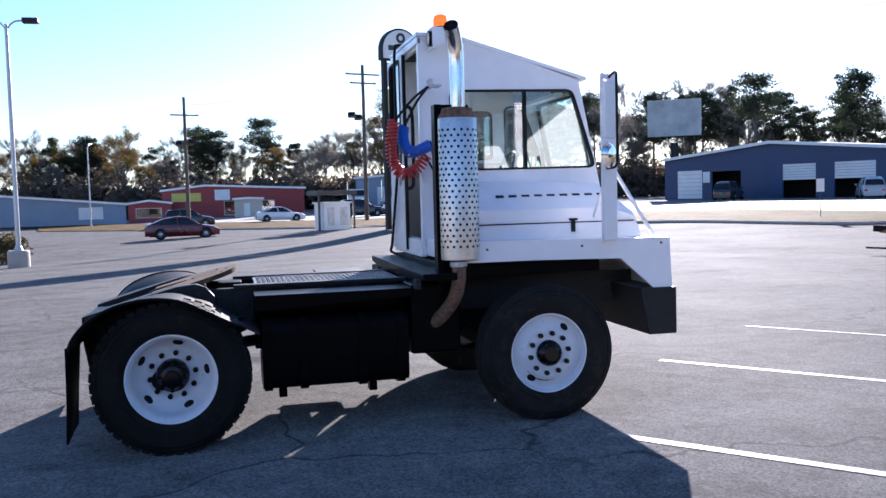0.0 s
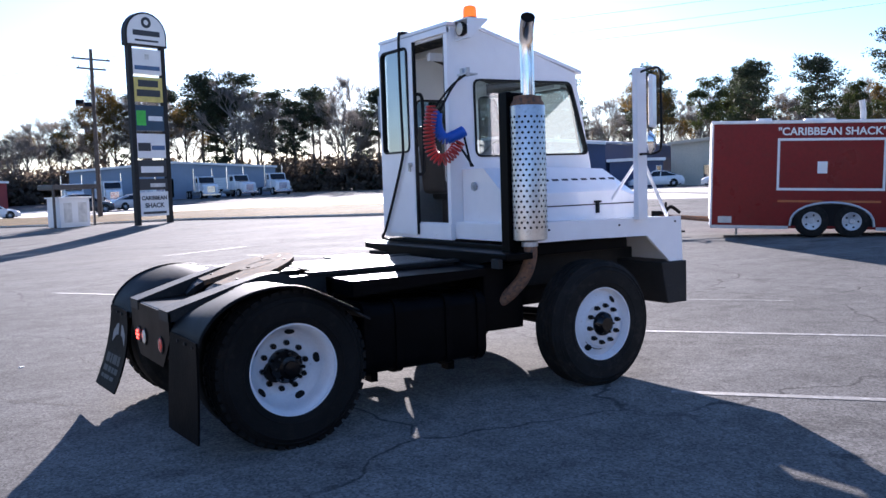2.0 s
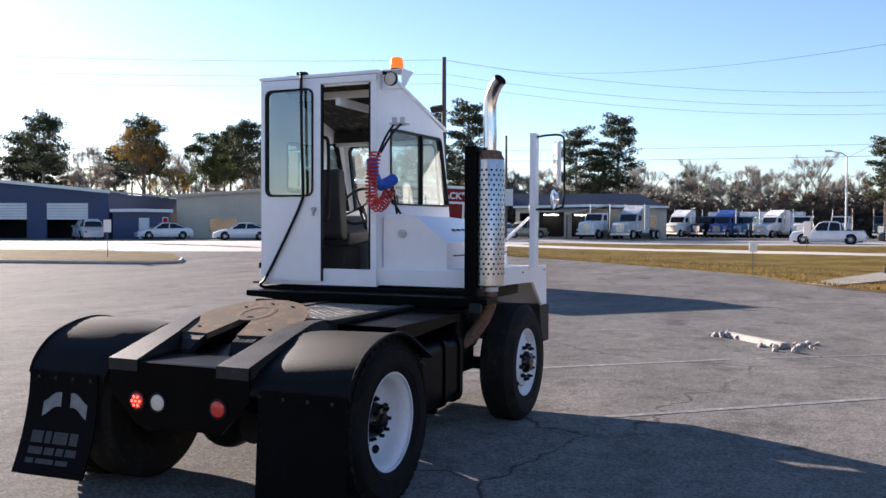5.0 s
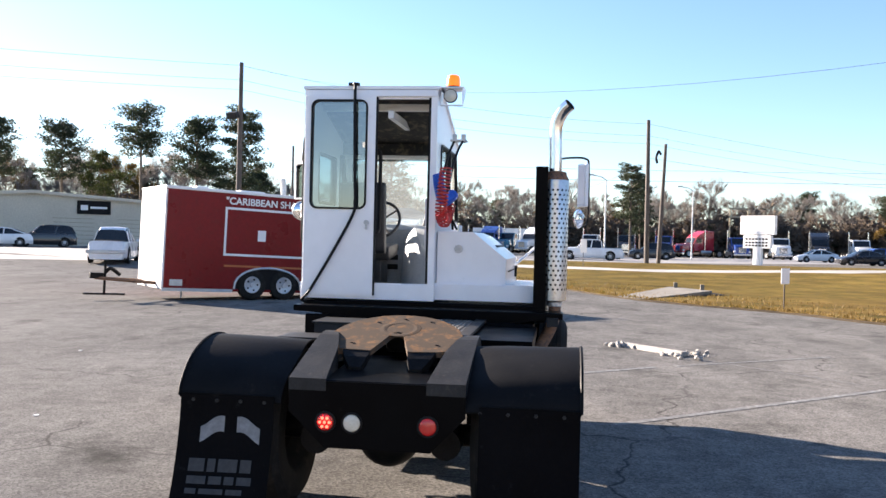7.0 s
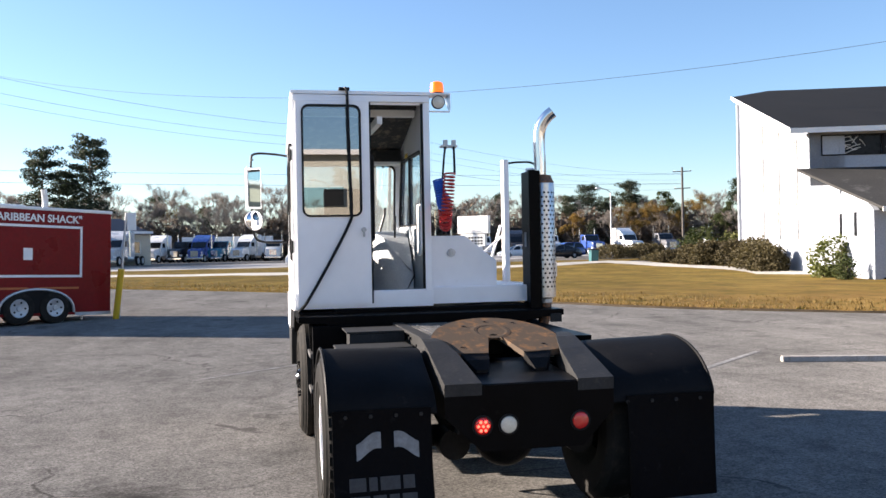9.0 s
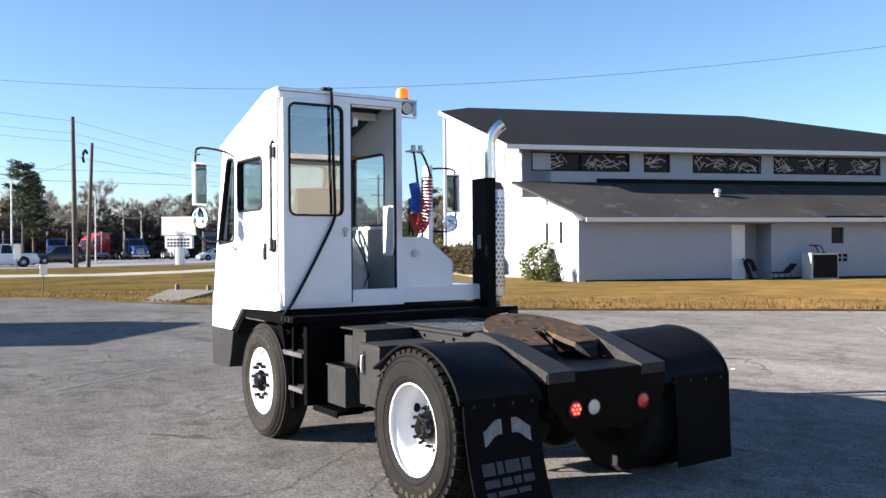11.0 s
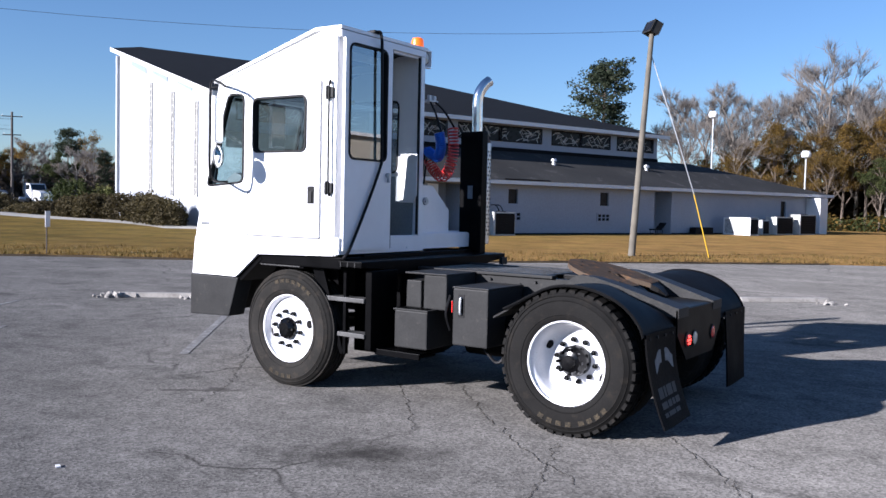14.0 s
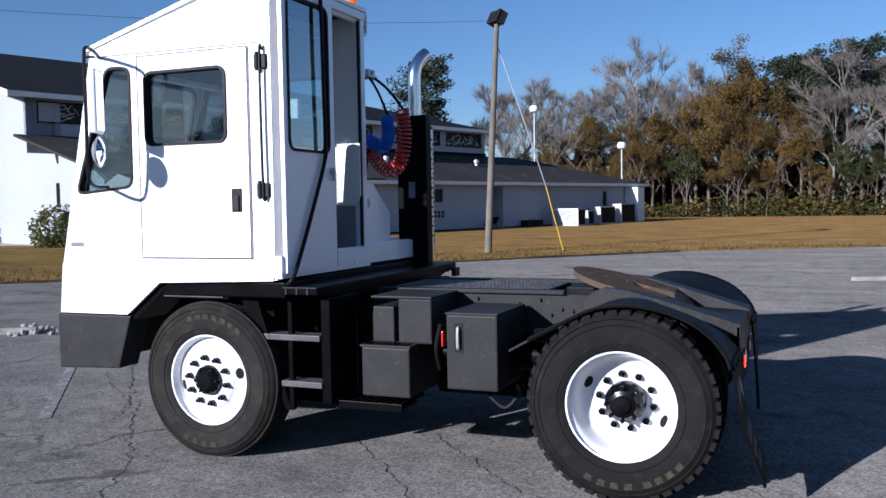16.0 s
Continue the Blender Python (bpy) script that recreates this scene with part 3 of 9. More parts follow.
def make_wheel(x, y_out, side, rear, treaded, openings=2, first=0.3):
    """side: +1 left, -1 right. The rim is the wheel; tyre, hub and nuts sit on it."""
    k_ = 1.06 if rear else 1.04
    put = lambda a, b, d: Vector((x + a * k_, y_out - side * d, 0.515 * k_ + b * k_))
    bm = B()
    if rear:
        prof = [(0.292, 0.012), (0.300, 0.02), (0.296, 0.035), (0.283, 0.045), (0.270, 0.06), (0.262, 0.10), (0.253, 0.145), (0.243, 0.172), (0.205, 0.205), (0.19, 0.212), (0.10, 0.212), (0.10, 0.222), (0.215, 0.222), (0.266, 0.185), (0.283, 0.08), (0.288, 0.06), (0.31, 0.03), (0.306, 0.01)]
    else:
        prof = [(0.292, 0.012), (0.300, 0.02), (0.296, 0.035), (0.282, 0.05), (0.274, 0.080), (0.266, 0.076), (0.258, 0.068), (0.200, 0.036), (0.19, 0.026), (0.186, 0.022), (0.10, 0.022), (0.10, 0.034), (0.2, 0.036), (0.23, 0.075), (0.27, 0.11), (0.29, 0.06), (0.31, 0.03), (0.306, 0.01)]
    lathe(bm, prof, put, 56, True)
    wheel = part("wheel", bm, RIMWHITE, truck, "white-painted steel wheel", True)
    bm = B()
    t = 0.29
    pro = [(0.300, 0.012), (0.33, -0.008), (0.340, -0.009), (0.345, -0.015), (0.350, -0.011), (0.40, -0.016), (0.44, -0.0115), (0.446, -0.016), (0.452, -0.010), (0.472, 0.002), (0.477, -0.004), (0.483, 0.007), (0.492, 0.012), (0.512, 0.035)]
    pro += [(0.515, 0.05), (0.515, t - 0.05), (0.512, t - 0.035), (0.47, t), (0.33, t), (0.30, t - 0.02)]
    lathe(bm, pro, put, 72, True)
    tyre = part("tyre", bm, RUBBERDARK if rear else RUBBER, wheel, "", True)
    bm = B()
    n = 44
    for i in range(n):                       # tread blocks
        a0, a1 = 2 * math.pi * (i + 0.12) / n, 2 * math.pi * (i + 0.80) / n
        for lo, hi in (((0.012, 0.085), (t - 0.085, t - 0.012)) if treaded else ()):
            vs = []
            for r in (0.496, 0.532):
                for a, d in ((a0, lo), (a1, lo), (a1, hi), (a0, hi)):
                    rr_ = r - (0.012 if (d == 0.012 or d == t - 0.012) and r > 0.51 else 0)
                    vs.append(bm.verts.new(put(rr_ * math.cos(a), rr_ * math.sin(a), d)))
            for f in ((4, 5, 6, 7), (0, 1, 5, 4), (1, 2, 6, 5), (2, 3, 7, 6), (3, 0, 4, 7)):
                bm.faces.new([vs[k] for k in f])
    for d0, d1 in ((0.035, 0.08), (0.09, 0.125), (0.135, 0.165), (0.175, 0.21), (0.22, 0.255)) if not treaded else ((0.1, 0.135), (0.155, 0.19)):
        lathe(bm, [(0.512, d0), (0.523, d0 + 0.003), (0.523, d1 - 0.003), (0.512, d1)], put, 72)
    part("tread", bm, RUBBERDARK if rear else RUBBER, wheel)
    if side > 0:                             # faded raised lettering on the sidewall, in short bars
        for k, a in enumerate([radians(90 + q) for q in ((38, 29, 20, 11, 2, -7, -16) if not rear else (160, 151, 142, 133))] + [radians(270 + q) for q in (24, 14, 4, -6)]):
            bm = B()
            ring = []
            for r, aa in ((0.408, a - 0.05), (0.408, a + 0.05), (0.442, a + 0.05), (0.442, a - 0.05)):
                ring.append(put(r * math.cos(aa), r * math.sin(aa), -0.0165))
            bm.faces.new([bm.verts.new(p) for p in ring])
            r = bmesh.ops.extrude_face_region(bm, geom=bm.faces[:])
            for v in r["geom"]:
                if isinstance(v, bmesh.types.BMVert):
                    v.co.y -= 0.004
            part("sidewall_bar", bm, TYREPRINT, tyre)
    if rear:                                 # the inner wheel of the pair
        bm = B()
        lathe(bm, [(r, d + 0.33) for r, d in pro], put, 48, True)
        lathe(bm, [(0.3, 0.35), (0.27, 0.45), (0.2, 0.45), (0.2, 0.5), (0.3, 0.6)], put, 40)
        part("inner_tyre", bm, RUBBER, wheel, "", True)
    disc = 0.212 if rear else 0.022
    bm = B()
    for k in range(openings):                # hand holes in the disc
        a = 2 * math.pi * (k + first) / openings
        c, s_ = math.cos(a), math.sin(a)
        rad = 0.228 if rear else 0.231
        ring = []
        for j in range(16):
            q = 2 * math.pi * j / 16
            dr, dt = (0.02 if rear else 0.024) * math.cos(q), 0.036 * math.sin(q)
            e = 0.181 - dr * 0.87 if rear else 0.0505 + dr * 0.552
            ring.append(bm.verts.new(put(c * (rad + dr) - s_ * dt, s_ * (rad + dr) + c * dt, e)))
        bm.faces.new(ring)
    part("disc_opening", bm, DARKIN, wheel, split=True)
    bm = B()
    if rear:
        lathe(bm, [(0.001, 0.055), (0.045, 0.058), (0.05, 0.075), (0.075, 0.082), (0.085, 0.105), (0.102, 0.118), (0.112, 0.145), (0.112, 0.21)], put, 28)
        for k in range(8):
            a = 2 * math.pi * k / 8
            c = put(0.09 * math.cos(a), 0.09 * math.sin(a), 0.095)
            cyl(bm, c, c + Vector((0, side * 0.03, 0)), 0.013, None, 6)
    else:
        lathe(bm, [(0.001, -0.045), (0.055, -0.043), (0.07, -0.03), (0.085, -0.02), (0.098, 0.0), (0.1, 0.03)], put, 28)
        for k in range(6):
            a = 2 * math.pi * k / 6
            c = put(0.078 * math.cos(a), 0.078 * math.sin(a), -0.02)
            cyl(bm, c, c + Vector((0, side * 0.015, 0)), 0.01, None, 6)
    part("hub", bm, HUBBLACK, wheel, "greasy black hub", True)
    for k in range(10):
        a = 2 * math.pi * (k + 0.25) / 10
        c = put(0.152 * math.cos(a), 0.152 * math.sin(a), disc)
        bm = B()
        cyl(bm, c, c + Vector((0, side * 0.028, 0)), 0.021, None, 6)
        cyl(bm, c, c + Vector((0, side * 0.05, 0)), 0.012, None, 8)
        part("lug_nut", bm, HUBBLACK, wheel)
    return wheel


make_wheel(2.865, 1.19, 1, False, False, 2, 0.93)
make_wheel(2.945, -1.23, -1, False, False)
make_wheel(0.03, 1.185, 1, True, True, 2, 0.14)
make_wheel(0.095, -1.265, -1, True, True, 5, 0.1)

# chassis
bm = B()
for y in (MID - 0.43, MID + 0.43):
    s = 1 if y > 0 else -1
    box(bm, 0.36, 4.0, y - 0.005, y + 0.005, 0.83, 1.09)
    box(bm, 0.36, 4.0, min(y, y - s * 0.085), max(y, y - s * 0.085), 1.085, 1.097)
    box(bm, -0.5, 0.36, y - 0.005, y + 0.005, 0.62, 0.92)
    box(bm, -0.5, 4.0, min(y, y - s * 0.085), max(y, y - s * 0.085), 0.825, 0.837)
    part("frame_rail", bm, GREYBOX, truck)
    bm = B()
bm.free()
bm = B()
for x in (0.7, 1.6, 2.5, 3.5):
    box(bm, x - 0.05, x + 0.05, MID - 0.42, MID + 0.42, 0.86, 1.06)
part("crossmember", bm, BLACK, truck, split=True)
bm = B()
for y, s in ((MID + 0.437, 1), (MID - 0.437, -1)):
    for i in range(22):
        x = 0.35 + 0.075 * i
        z = 0.93 + 0.07 * (i % 2) + 0.03 * (i % 3)
        cyl(bm, (x, y, z), (x, y + s * 0.018, z), 0.013, None, 6)
part("rail_bolt", bm, GREYBOX, truck, split=True)
bm = B()
cyl(bm, (0.02, 1.0, 0.515), (0.02, -1.1, 0.515), 0.075, None, 16)
bmesh.ops.create_uvsphere(bm, u_segments=20, v_segments=12, radius=0.235, matrix=Matrix.Translation((0.0, MID, 0.52)) @ Matrix.Diagonal((0.95, 0.95, 1.0, 1)))
cyl(bm, (0.2, MID, 0.53), (0.5, MID, 0.58), 0.12, 0.08, 14)
cyl(bm, (0.5, MID, 0.58), (2.3, MID, 0.8), 0.05, None, 12)
for y in (0.36, -0.48):
    cyl(bm, (-0.33, y, 0.52), (-0.13, y, 0.52), 0.1, None, 18)
    tube(bm, [(-0.55, y, 0.74), (-0.3, y, 0.62), (0.02, y, 0.60), (0.35, y, 0.66), (0.7, y, 0.82)], 0.035, 6)
part("rear_axle", bm, IRON, truck, "", True)
bm = B()
cyl(bm, (2.93, 0.95, 0.50), (2.93, -0.95, 0.50), 0.06, None, 12)
for y in (0.42, -0.54):
    tube(bm, [(2.3, y, 0.8), (2.6, y, 0.62), (2.93, y, 0.57), (3.3, y, 0.64), (3.6, y, 0.82)], 0.035, 6)
    cyl(bm, (2.93, y * 1.9, 0.5), (2.93, y * 2.2, 0.5), 0.19, None, 20)
box(bm, 2.35, 3.6, MID - 0.3, MID + 0.3, 0.62, 1.2, 0.05)
part("front_axle", bm, IRON, truck)

# rear fenders and flaps
FPROF = [(-0.57, 0.80), (-0.545, 0.87), (-0.47, 0.965), (-0.36, 1.045), (-0.2, 1.105), (-0.02, 1.13), (0.16, 1.11), (0.32, 1.04), (0.46, 0.965), (0.57, 0.91)]
FINNER = [(-0.57, 0.78), (-0.55, 0.83), (-0.48, 0.90), (-0.36, 0.955), (-0.2, 1.02), (-0.02, 1.095), (0.16, 1.095), (0.32, 1.03), (0.46, 0.96), (0.57, 0.905)]
for y0, y1, nm in ((0.52, 1.18, "left"), (-1.32, -0.62, "right")):
    bm = B()
    cs = smoothline([(a, 0, b) for a, b in FPROF], 3)
    ci = smoothline([(a, 0, b) for a, b in FINNER], 3)
    yi_, yo_ = (y0, y1) if y0 > 0 else (y1, y0)
    rows_ = []
    for u in (0.0, 0.3, 1.0):
        line = [a.lerp(b, min(1.0, u * 1.0 + (0.25 if 0 < u < 1 else 0))) for a, b in zip(ci, cs)]
        rows_.append([(c.x, yi_ + (yo_ - yi_) * u, c.z) for c in line])
    up_ = [[bm.verts.new(p) for p in r] for r in rows_]
    dn_ = [[bm.verts.new((p[0] * 0.985, p[1], p[2] - 0.012)) for p in r] for r in rows_]
    k = len(cs)
    for i in range(k - 1):
        for j in range(2):
            bm.faces.new((up_[j][i], up_[j][i + 1], up_[j + 1][i + 1], up_[j + 1][i]))
            bm.faces.new((dn_[j][i], dn_[j + 1][i], dn_[j + 1][i + 1], dn_[j][i + 1]))
        for j in (0, 2):
            bm.faces.new((up_[j][i], dn_[j][i], dn_[j][i + 1], up_[j][i + 1]))
    for i in (0, k - 1):
        for j in range(2):
            bm.faces.new((up_[j][i], up_[j + 1][i], dn_[j + 1][i], dn_[j][i]))
    # rolled outer lip
    yo = y1 if y1 > 0 else y0
    tube(bm, [(c.x, yo, c.z) for c in cs], 0.011, 6)
    fender = part("fender", bm, FENDERBLACK, truck, "arched black steel fender over the rear wheels", True)
    bm = B()
    tube(bm, [(0.56, y0, 0.915), (0.56, y1, 0.915)], 0.014, 6)
    box(bm, 0.50, 0.62, (y0 + y1) / 2 - 0.03, (y0 + y1) / 2 + 0.03, 0.9, 0.93)
    part("fender_brace", bm, BLACK, fender)
    bm = B()
    prism(bm, [(0.54, 0.93), (0.72, 0.83), (0.72, 0.815), (0.54, 0.915)], XZ, y0 + 0.12, y1 - 0.1)
    part("fender_tail", bm, GREYBOX, fender, "bent steel plate at the fender's front end")
    bm = B()
    for i in range(4):
        yy = y0 + 0.1 + i * (y1 - y0 - 0.2) / 3
        cyl(bm, (-0.575, yy, 0.78), (-0.59, yy, 0.78), 0.012, None, 6)
    part("flap_bolt", bm, GREYBOX, fender, split=True)
    bm = B()
    left = y0 > 0
    rows, cols = 9, 8
    vv = []
    for j in range(rows):
        z = 0.82 - j * (0.66 / (rows - 1))
        u = j / (rows - 1)
        row = []
        for i in range(cols):
            w = i / (cols - 1)
            y = (0.56 if left else y0 + 0.005) + w * ((0.60) if left else (0.60))
            x = -0.575 - (0.15 * u ** 2 if left else 0.03 * u) + 0.012 * math.sin(3 * w + 2 * u)
            row.append((x, y, z))
        vv.append(row)
    f = [[bm.verts.new(p) for p in r] for r in vv]
    g = [[bm.verts.new((p[0] - 0.014, p[1], p[2])) for p in r] for r in vv]
    for j in range(rows - 1):
        for i in range(cols - 1):
            bm.faces.new((f[j][i], f[j][i + 1], f[j + 1][i + 1], f[j + 1][i]))
            bm.faces.new((g[j][i], g[j + 1][i], g[j + 1][i + 1], g[j][i + 1]))
        for i in (0, cols - 1):
            bm.faces.new((f[j][i], f[j + 1][i], g[j + 1][i], g[j][i]))
    for j in (0, rows - 1):
        for i in range(cols - 1):
            bm.faces.new((f[j][i], g[j][i], g[j][i + 1], f[j][i + 1]))
    flap = part("mud_flap", bm, FLAP, truck, "black rubber mud flap" + (" with crossed pale flags printed on it" if left else ""), True)
    if left:
        on = lambda y, z: Vector((-0.575 - 0.15 * ((0.82 - z) / 0.66) ** 2 + 0.012 * math.sin(3 * (y - 0.56) / 0.6 + 2 * (0.82 - z) / 0.66) - 0.0165, y, z))
        for sgn in (-1, 1):              # two waving flags
            bm = B()
            nx, nz = 6, 4
            grid = [[bm.verts.new(on(0.83 + sgn * (0.04 + 0.15 * i / nx), 0.685 - 0.095 * j / nz - sgn * 0 - 0.055 * (i / nx) ** 1.2 + 0.012 * math.sin(5 * i / nx))) for i in range(nx + 1)] for j in range(nz + 1)]
            for j in range(nz):
                for i in range(nx):
                    bm.faces.new((grid[j][i], grid[j][i + 1], grid[j + 1][i + 1], grid[j + 1][i]))
            part("flag_print", bm, BARPALE, flap)
        for row, (z, h, spans) in enumerate(((0.43, 0.075, (0.1, 0.05, 0.12, 0.07)), (0.33, 0.045, (0.12, 0.08, 0.06, 0.09)), (0.26, 0.03, (0.07, 0.15, 0.1)))):
            y = 1.07
            for w in spans:
                bm = B()
                pts = [on(y, z), on(y - w, z), on(y - w, z - h), on(y, z - h)]
                bm.faces.new([bm.verts.new(p) for p in pts])
                y -= w + 0.018
                part("print_bar", bm, BARDIM, flap)

# rear plate, ramps, fifth wheel
bm = B()
panel(bm, [(0.47, 0.93), (-0.63, 0.93), (-0.63, 0.74), (-0.42, 0.52), (0.24, 0.52), (0.47, 0.74)], [], YZ, -0.57, -0.555)
prism(bm, [(-0.57, 0.925), (-0.555, 0.935), (0.12, 0.975), (0.12, 0.96)], XZ, -0.40, 0.25)
rear_plate = part("rear_plate", bm, BLACK, truck, "black steel tail plate")
for y0, y1 in ((0.235, 0.47), (-0.63, -0.39)):
    bm = B()
    sec = []
    for x, cut, z, zl in ((-0.575, 0.0, 0.945, 0.87), (-0.1, 0.05, 1.085, 0.92), (0.12, 0.10, 1.142, 0.95), (0.20, 0.125, 1.152, 0.97), (0.27, 0.135, 1.156, 0.99), (0.34, 0.14, 1.13, 1.0), (0.40, 0.14, 1.06, 1.0)):
        a, b = (y0 + cut, y1) if y0 > 0 else (y0, y1 - cut)
        sec.append([bm.verts.new(p) for p in ((x, a, z), (x, b, z), (x, b, zl), (x, a, zl))])
    for q, w in zip(sec, sec[1:]):
        for i in range(4):
            bm.faces.new((q[i], q[(i + 1) % 4], w[(i + 1) % 4], w[i]))
    bm.faces.new(sec[0]); bm.faces.new(sec[-1])
    bmesh.ops.bevel(bm, geom=[e for e in bm.edges if e.calc_face_angle(0) > 0.6], offset=0.006, segments=1, affect="EDGES")
    part("ramp", bm, RAMPPAINT, truck, "sloping black guide ramp")
for y, m_, lit in ((0.234, REDLENS, True), (0.067, WHITELENS, False), (-0.403, REDLENS, False)):
    bm = B()
    lathe(bm, [(0.001, -0.590), (0.035, -0.588), (0.05, -0.582), (0.056, -0.570)], lambda a, b, d, y=y: Vector((d, y + a, 0.68 + b)), 24)
    part("tail_lamp", bm, m_, rear_plate, "round white reversing lamp" if m_ is WHITELENS else "round red tail lamp", True)
    bm = B()
    lathe(bm, [(0.054, -0.580), (0.066, -0.578), (0.066, -0.568)], lambda a, b, d, y=y: Vector((d, y + a, 0.68 + b)), 24)
    part("lamp_ring", bm, SEAL, rear_plate)
    if lit:
        bm = B()
        for a, r in [(0, 0)] + [(k * math.pi / 3, 0.03) for k in range(6)]:
            c = Vector((-0.592, y + r * math.cos(a), 0.68 + r * math.sin(a)))
            cyl(bm, c, c + Vector((0.006, 0, 0)), 0.0095, None, 10)
        part("lit_diode", bm, REDLIT, rear_plate, "glowing red diodes")
bm = B()
c5 = Vector((0.12, MID, 0))
plate_z = lambda x: 1.163 + 0.266 * (x - 0.248)
tilt = lambda a, b, d: Vector((a, b, d + plate_z(a)))
rim = [(c5.x + 0.465 * math.cos(a), c5.y + 0.465 * math.sin(a)) for a in [radians(-112 + 224 * k / 44) for k in range(45)]]
outline = rim + [(-0.085, c5.y + 0.32), (-0.095, c5.y + 0.125), (0.20, c5.y + 0.045), (0.235, c5.y + 0.03), (0.248, c5.y), (0.235, c5.y - 0.03), (0.20, c5.y - 0.045), (-0.095, c5.y - 0.125), (-0.085, c5.y - 0.32)]
panel(bm, outline, [], tilt, -0.04, 0.0)
fifth = part("fifth_wheel", bm, RUST, truck, "rusty greased fifth-wheel plate with a V throat")
for s in (-1, 1):                        # drooping rear tongues
    bm = B()
    ring = [(-0.086, 0.125, 0), (-0.086, 0.315, 0), (-0.15, 0.29, 1), (-0.22, 0.24, 2), (-0.225, 0.16, 2), (-0.16, 0.135, 1)]
    zt = {0: plate_z(-0.086) - 0.004, 1: 1.035, 2: 0.975}
    va = [bm.verts.new((x, c5.y + s * y, zt[k])) for x, y, k in ring]
    vb = [bm.verts.new(v.co - Vector((0, 0, 0.05))) for v in va]
    for vs in (va, vb):
        bm.faces.new((vs[0], vs[1], vs[2], vs[5])); bm.faces.new((vs[5], vs[2], vs[3], vs[4]))
    for i in range(6):
        bm.faces.new((va[i], va[(i + 1) % 6], vb[(i + 1) % 6], vb[i]))
    part("tongue", bm, IRON, fifth)
bm = B()
lathe(bm, [(0.10, 0.0012), (0.12, 0.003), (0.145, 0.0012)], lambda a, b, d: tilt(c5.x + 0.19 + a, c5.y + b, d), 32)
part("wear_ring", bm, RUST, fifth)
for x, y in ((0.42, 0.18), (0.46, -0.2), (0.02, 0.28), (0.03, -0.3), (0.5, 0.0)):
    bm = B(); p = tilt(x, c5.y + y, 0); cyl(bm, p, p + Vector((0, 0, 0.004)), 0.012, None, 8); part("grease_fitting", bm, IRON, fifth)
bm = B()
for s in (-1, 1):
    box(bm, c5.x - 0.1, c5.x + 0.2, c5.y + s * 0.28 - 0.04, c5.y + s * 0.28 + 0.04, 0.96, 1.08, 0.01)
box(bm, c5.x + 0.02, c5.x + 0.42, MID - 0.42, MID + 0.42, 0.90, 0.955, 0.005)
box(bm, 0.42, 0.62, MID - 0.12, MID + 0.12, 1.0, 1.12, 0.01)
part("fifth_wheel_mount", bm, IRON, truck)

# tread deck behind the cab
bm = B()
box(bm, 0.72, 1.92, MID - 0.36, MID + 0.36, 1.10, 1.112)
for i in range(28):
    for j in range(17):
        x, y = 0.76 + i * 0.0415, MID - 0.33 + j * 0.0415
        a = radians(45 if (i + j) % 2 else -45)
        m_ = Matrix.Translation((x, y, 1.114)) @ Matrix.Rotation(a, 4, "Z")
        box(bm, -0.017, 0.017, -0.005, 0.005, -0.002, 0.004, 0, m_)
part("tread_deck", bm, TREAD, truck, "worn bright tread-plate deck")
bm = B()
box(bm, 0.55, 1.95, MID + 0.375, MID + 0.47, 1.10, 1.125, 0.004)
box(bm, 0.55, 1.95, MID - 0.47, MID - 0.375, 1.10, 1.125, 0.004)
part("deck_edge", bm, GREYBOX, truck, split=True)

# cab support beam and under-cab structure
bm = B()
prism(bm, [(1.24, 1.20), (-1.2, 1.20), (-1.2, 1.145), (-0.92, 1.135), (-0.72, 1.07), (0.72, 1.07), (0.92, 1.135), (1.24, 1.145)], YZ, 1.95, 2.22, 0.01)
box(bm, 2.2, 3.3, 0.9, 1.22, 1.12, 1.225, 0.01)
box(bm, 2.2, 3.5, -0.95, 0.9, 1.14, 1.24, 0.01)
part("cab_beam", bm, BLACK, truck)
bm = B()
for x in (2.02, 2.1, 2.18):
    box(bm, x - 0.006, x + 0.006, 1.235, 1.247, 1.15, 1.19)
box(bm, 1.90, 1.94, -1.16, -1.06, 1.085, 1.16)
part("beam_plate", bm, GREYBOX, truck, split=True)

# steps, boxes, tanks on the left side
for z, x0, x1 in ((0.85, 2.0, 2.46), (0.54, 1.99, 2.30)):
    bm = B()
    box(bm, x0, x1, 1.0, 1.14, z - 0.02, z + 0.02, 0.006)
    part("step", bm, STEPMAT, truck, "worn grey step bar")
bm = B()
prism(bm, [(2.66, 1.19), (2.52, 1.19), (2.24, 0.36), (2.28, 0.36)], XZ, 1.09, 1.12)
box(bm, 1.93, 2.0, 0.75, 1.12, 0.42, 1.12, 0.008)
box(bm, 2.22, 2.25, 1.08, 1.12, 0.36, 1.1)
box(bm, 2.0, 2.55, 0.55, 0.6, 0.30, 1.1)
part("step_bracket", bm, BLACK, truck, split=True)
bm = B()
box(bm, 1.42, 1.765, 0.5, 1.0, 0.465, 0.79, 0.012)
box(bm, 1.41, 1.775, 0.5, 1.01, 0.79, 0.805, 0.004)
step_box = part("step_box", bm, GREYBOX, truck, "worn dark grey steel step box")
bm = B()
for i in range(9):
    box(bm, 1.45 + i * 0.035, 1.466 + i * 0.035, 0.9, 0.99, 0.805, 0.813)
part("grip_rib", bm, BLACK, step_box, split=True)
bm = B()
box(bm, 1.32, 1.56, 0.4, 0.86, 0.8, 1.10, 0.012)
box(bm, 1.60, 1.76, 0.4, 0.84, 0.8, 1.04, 0.01)
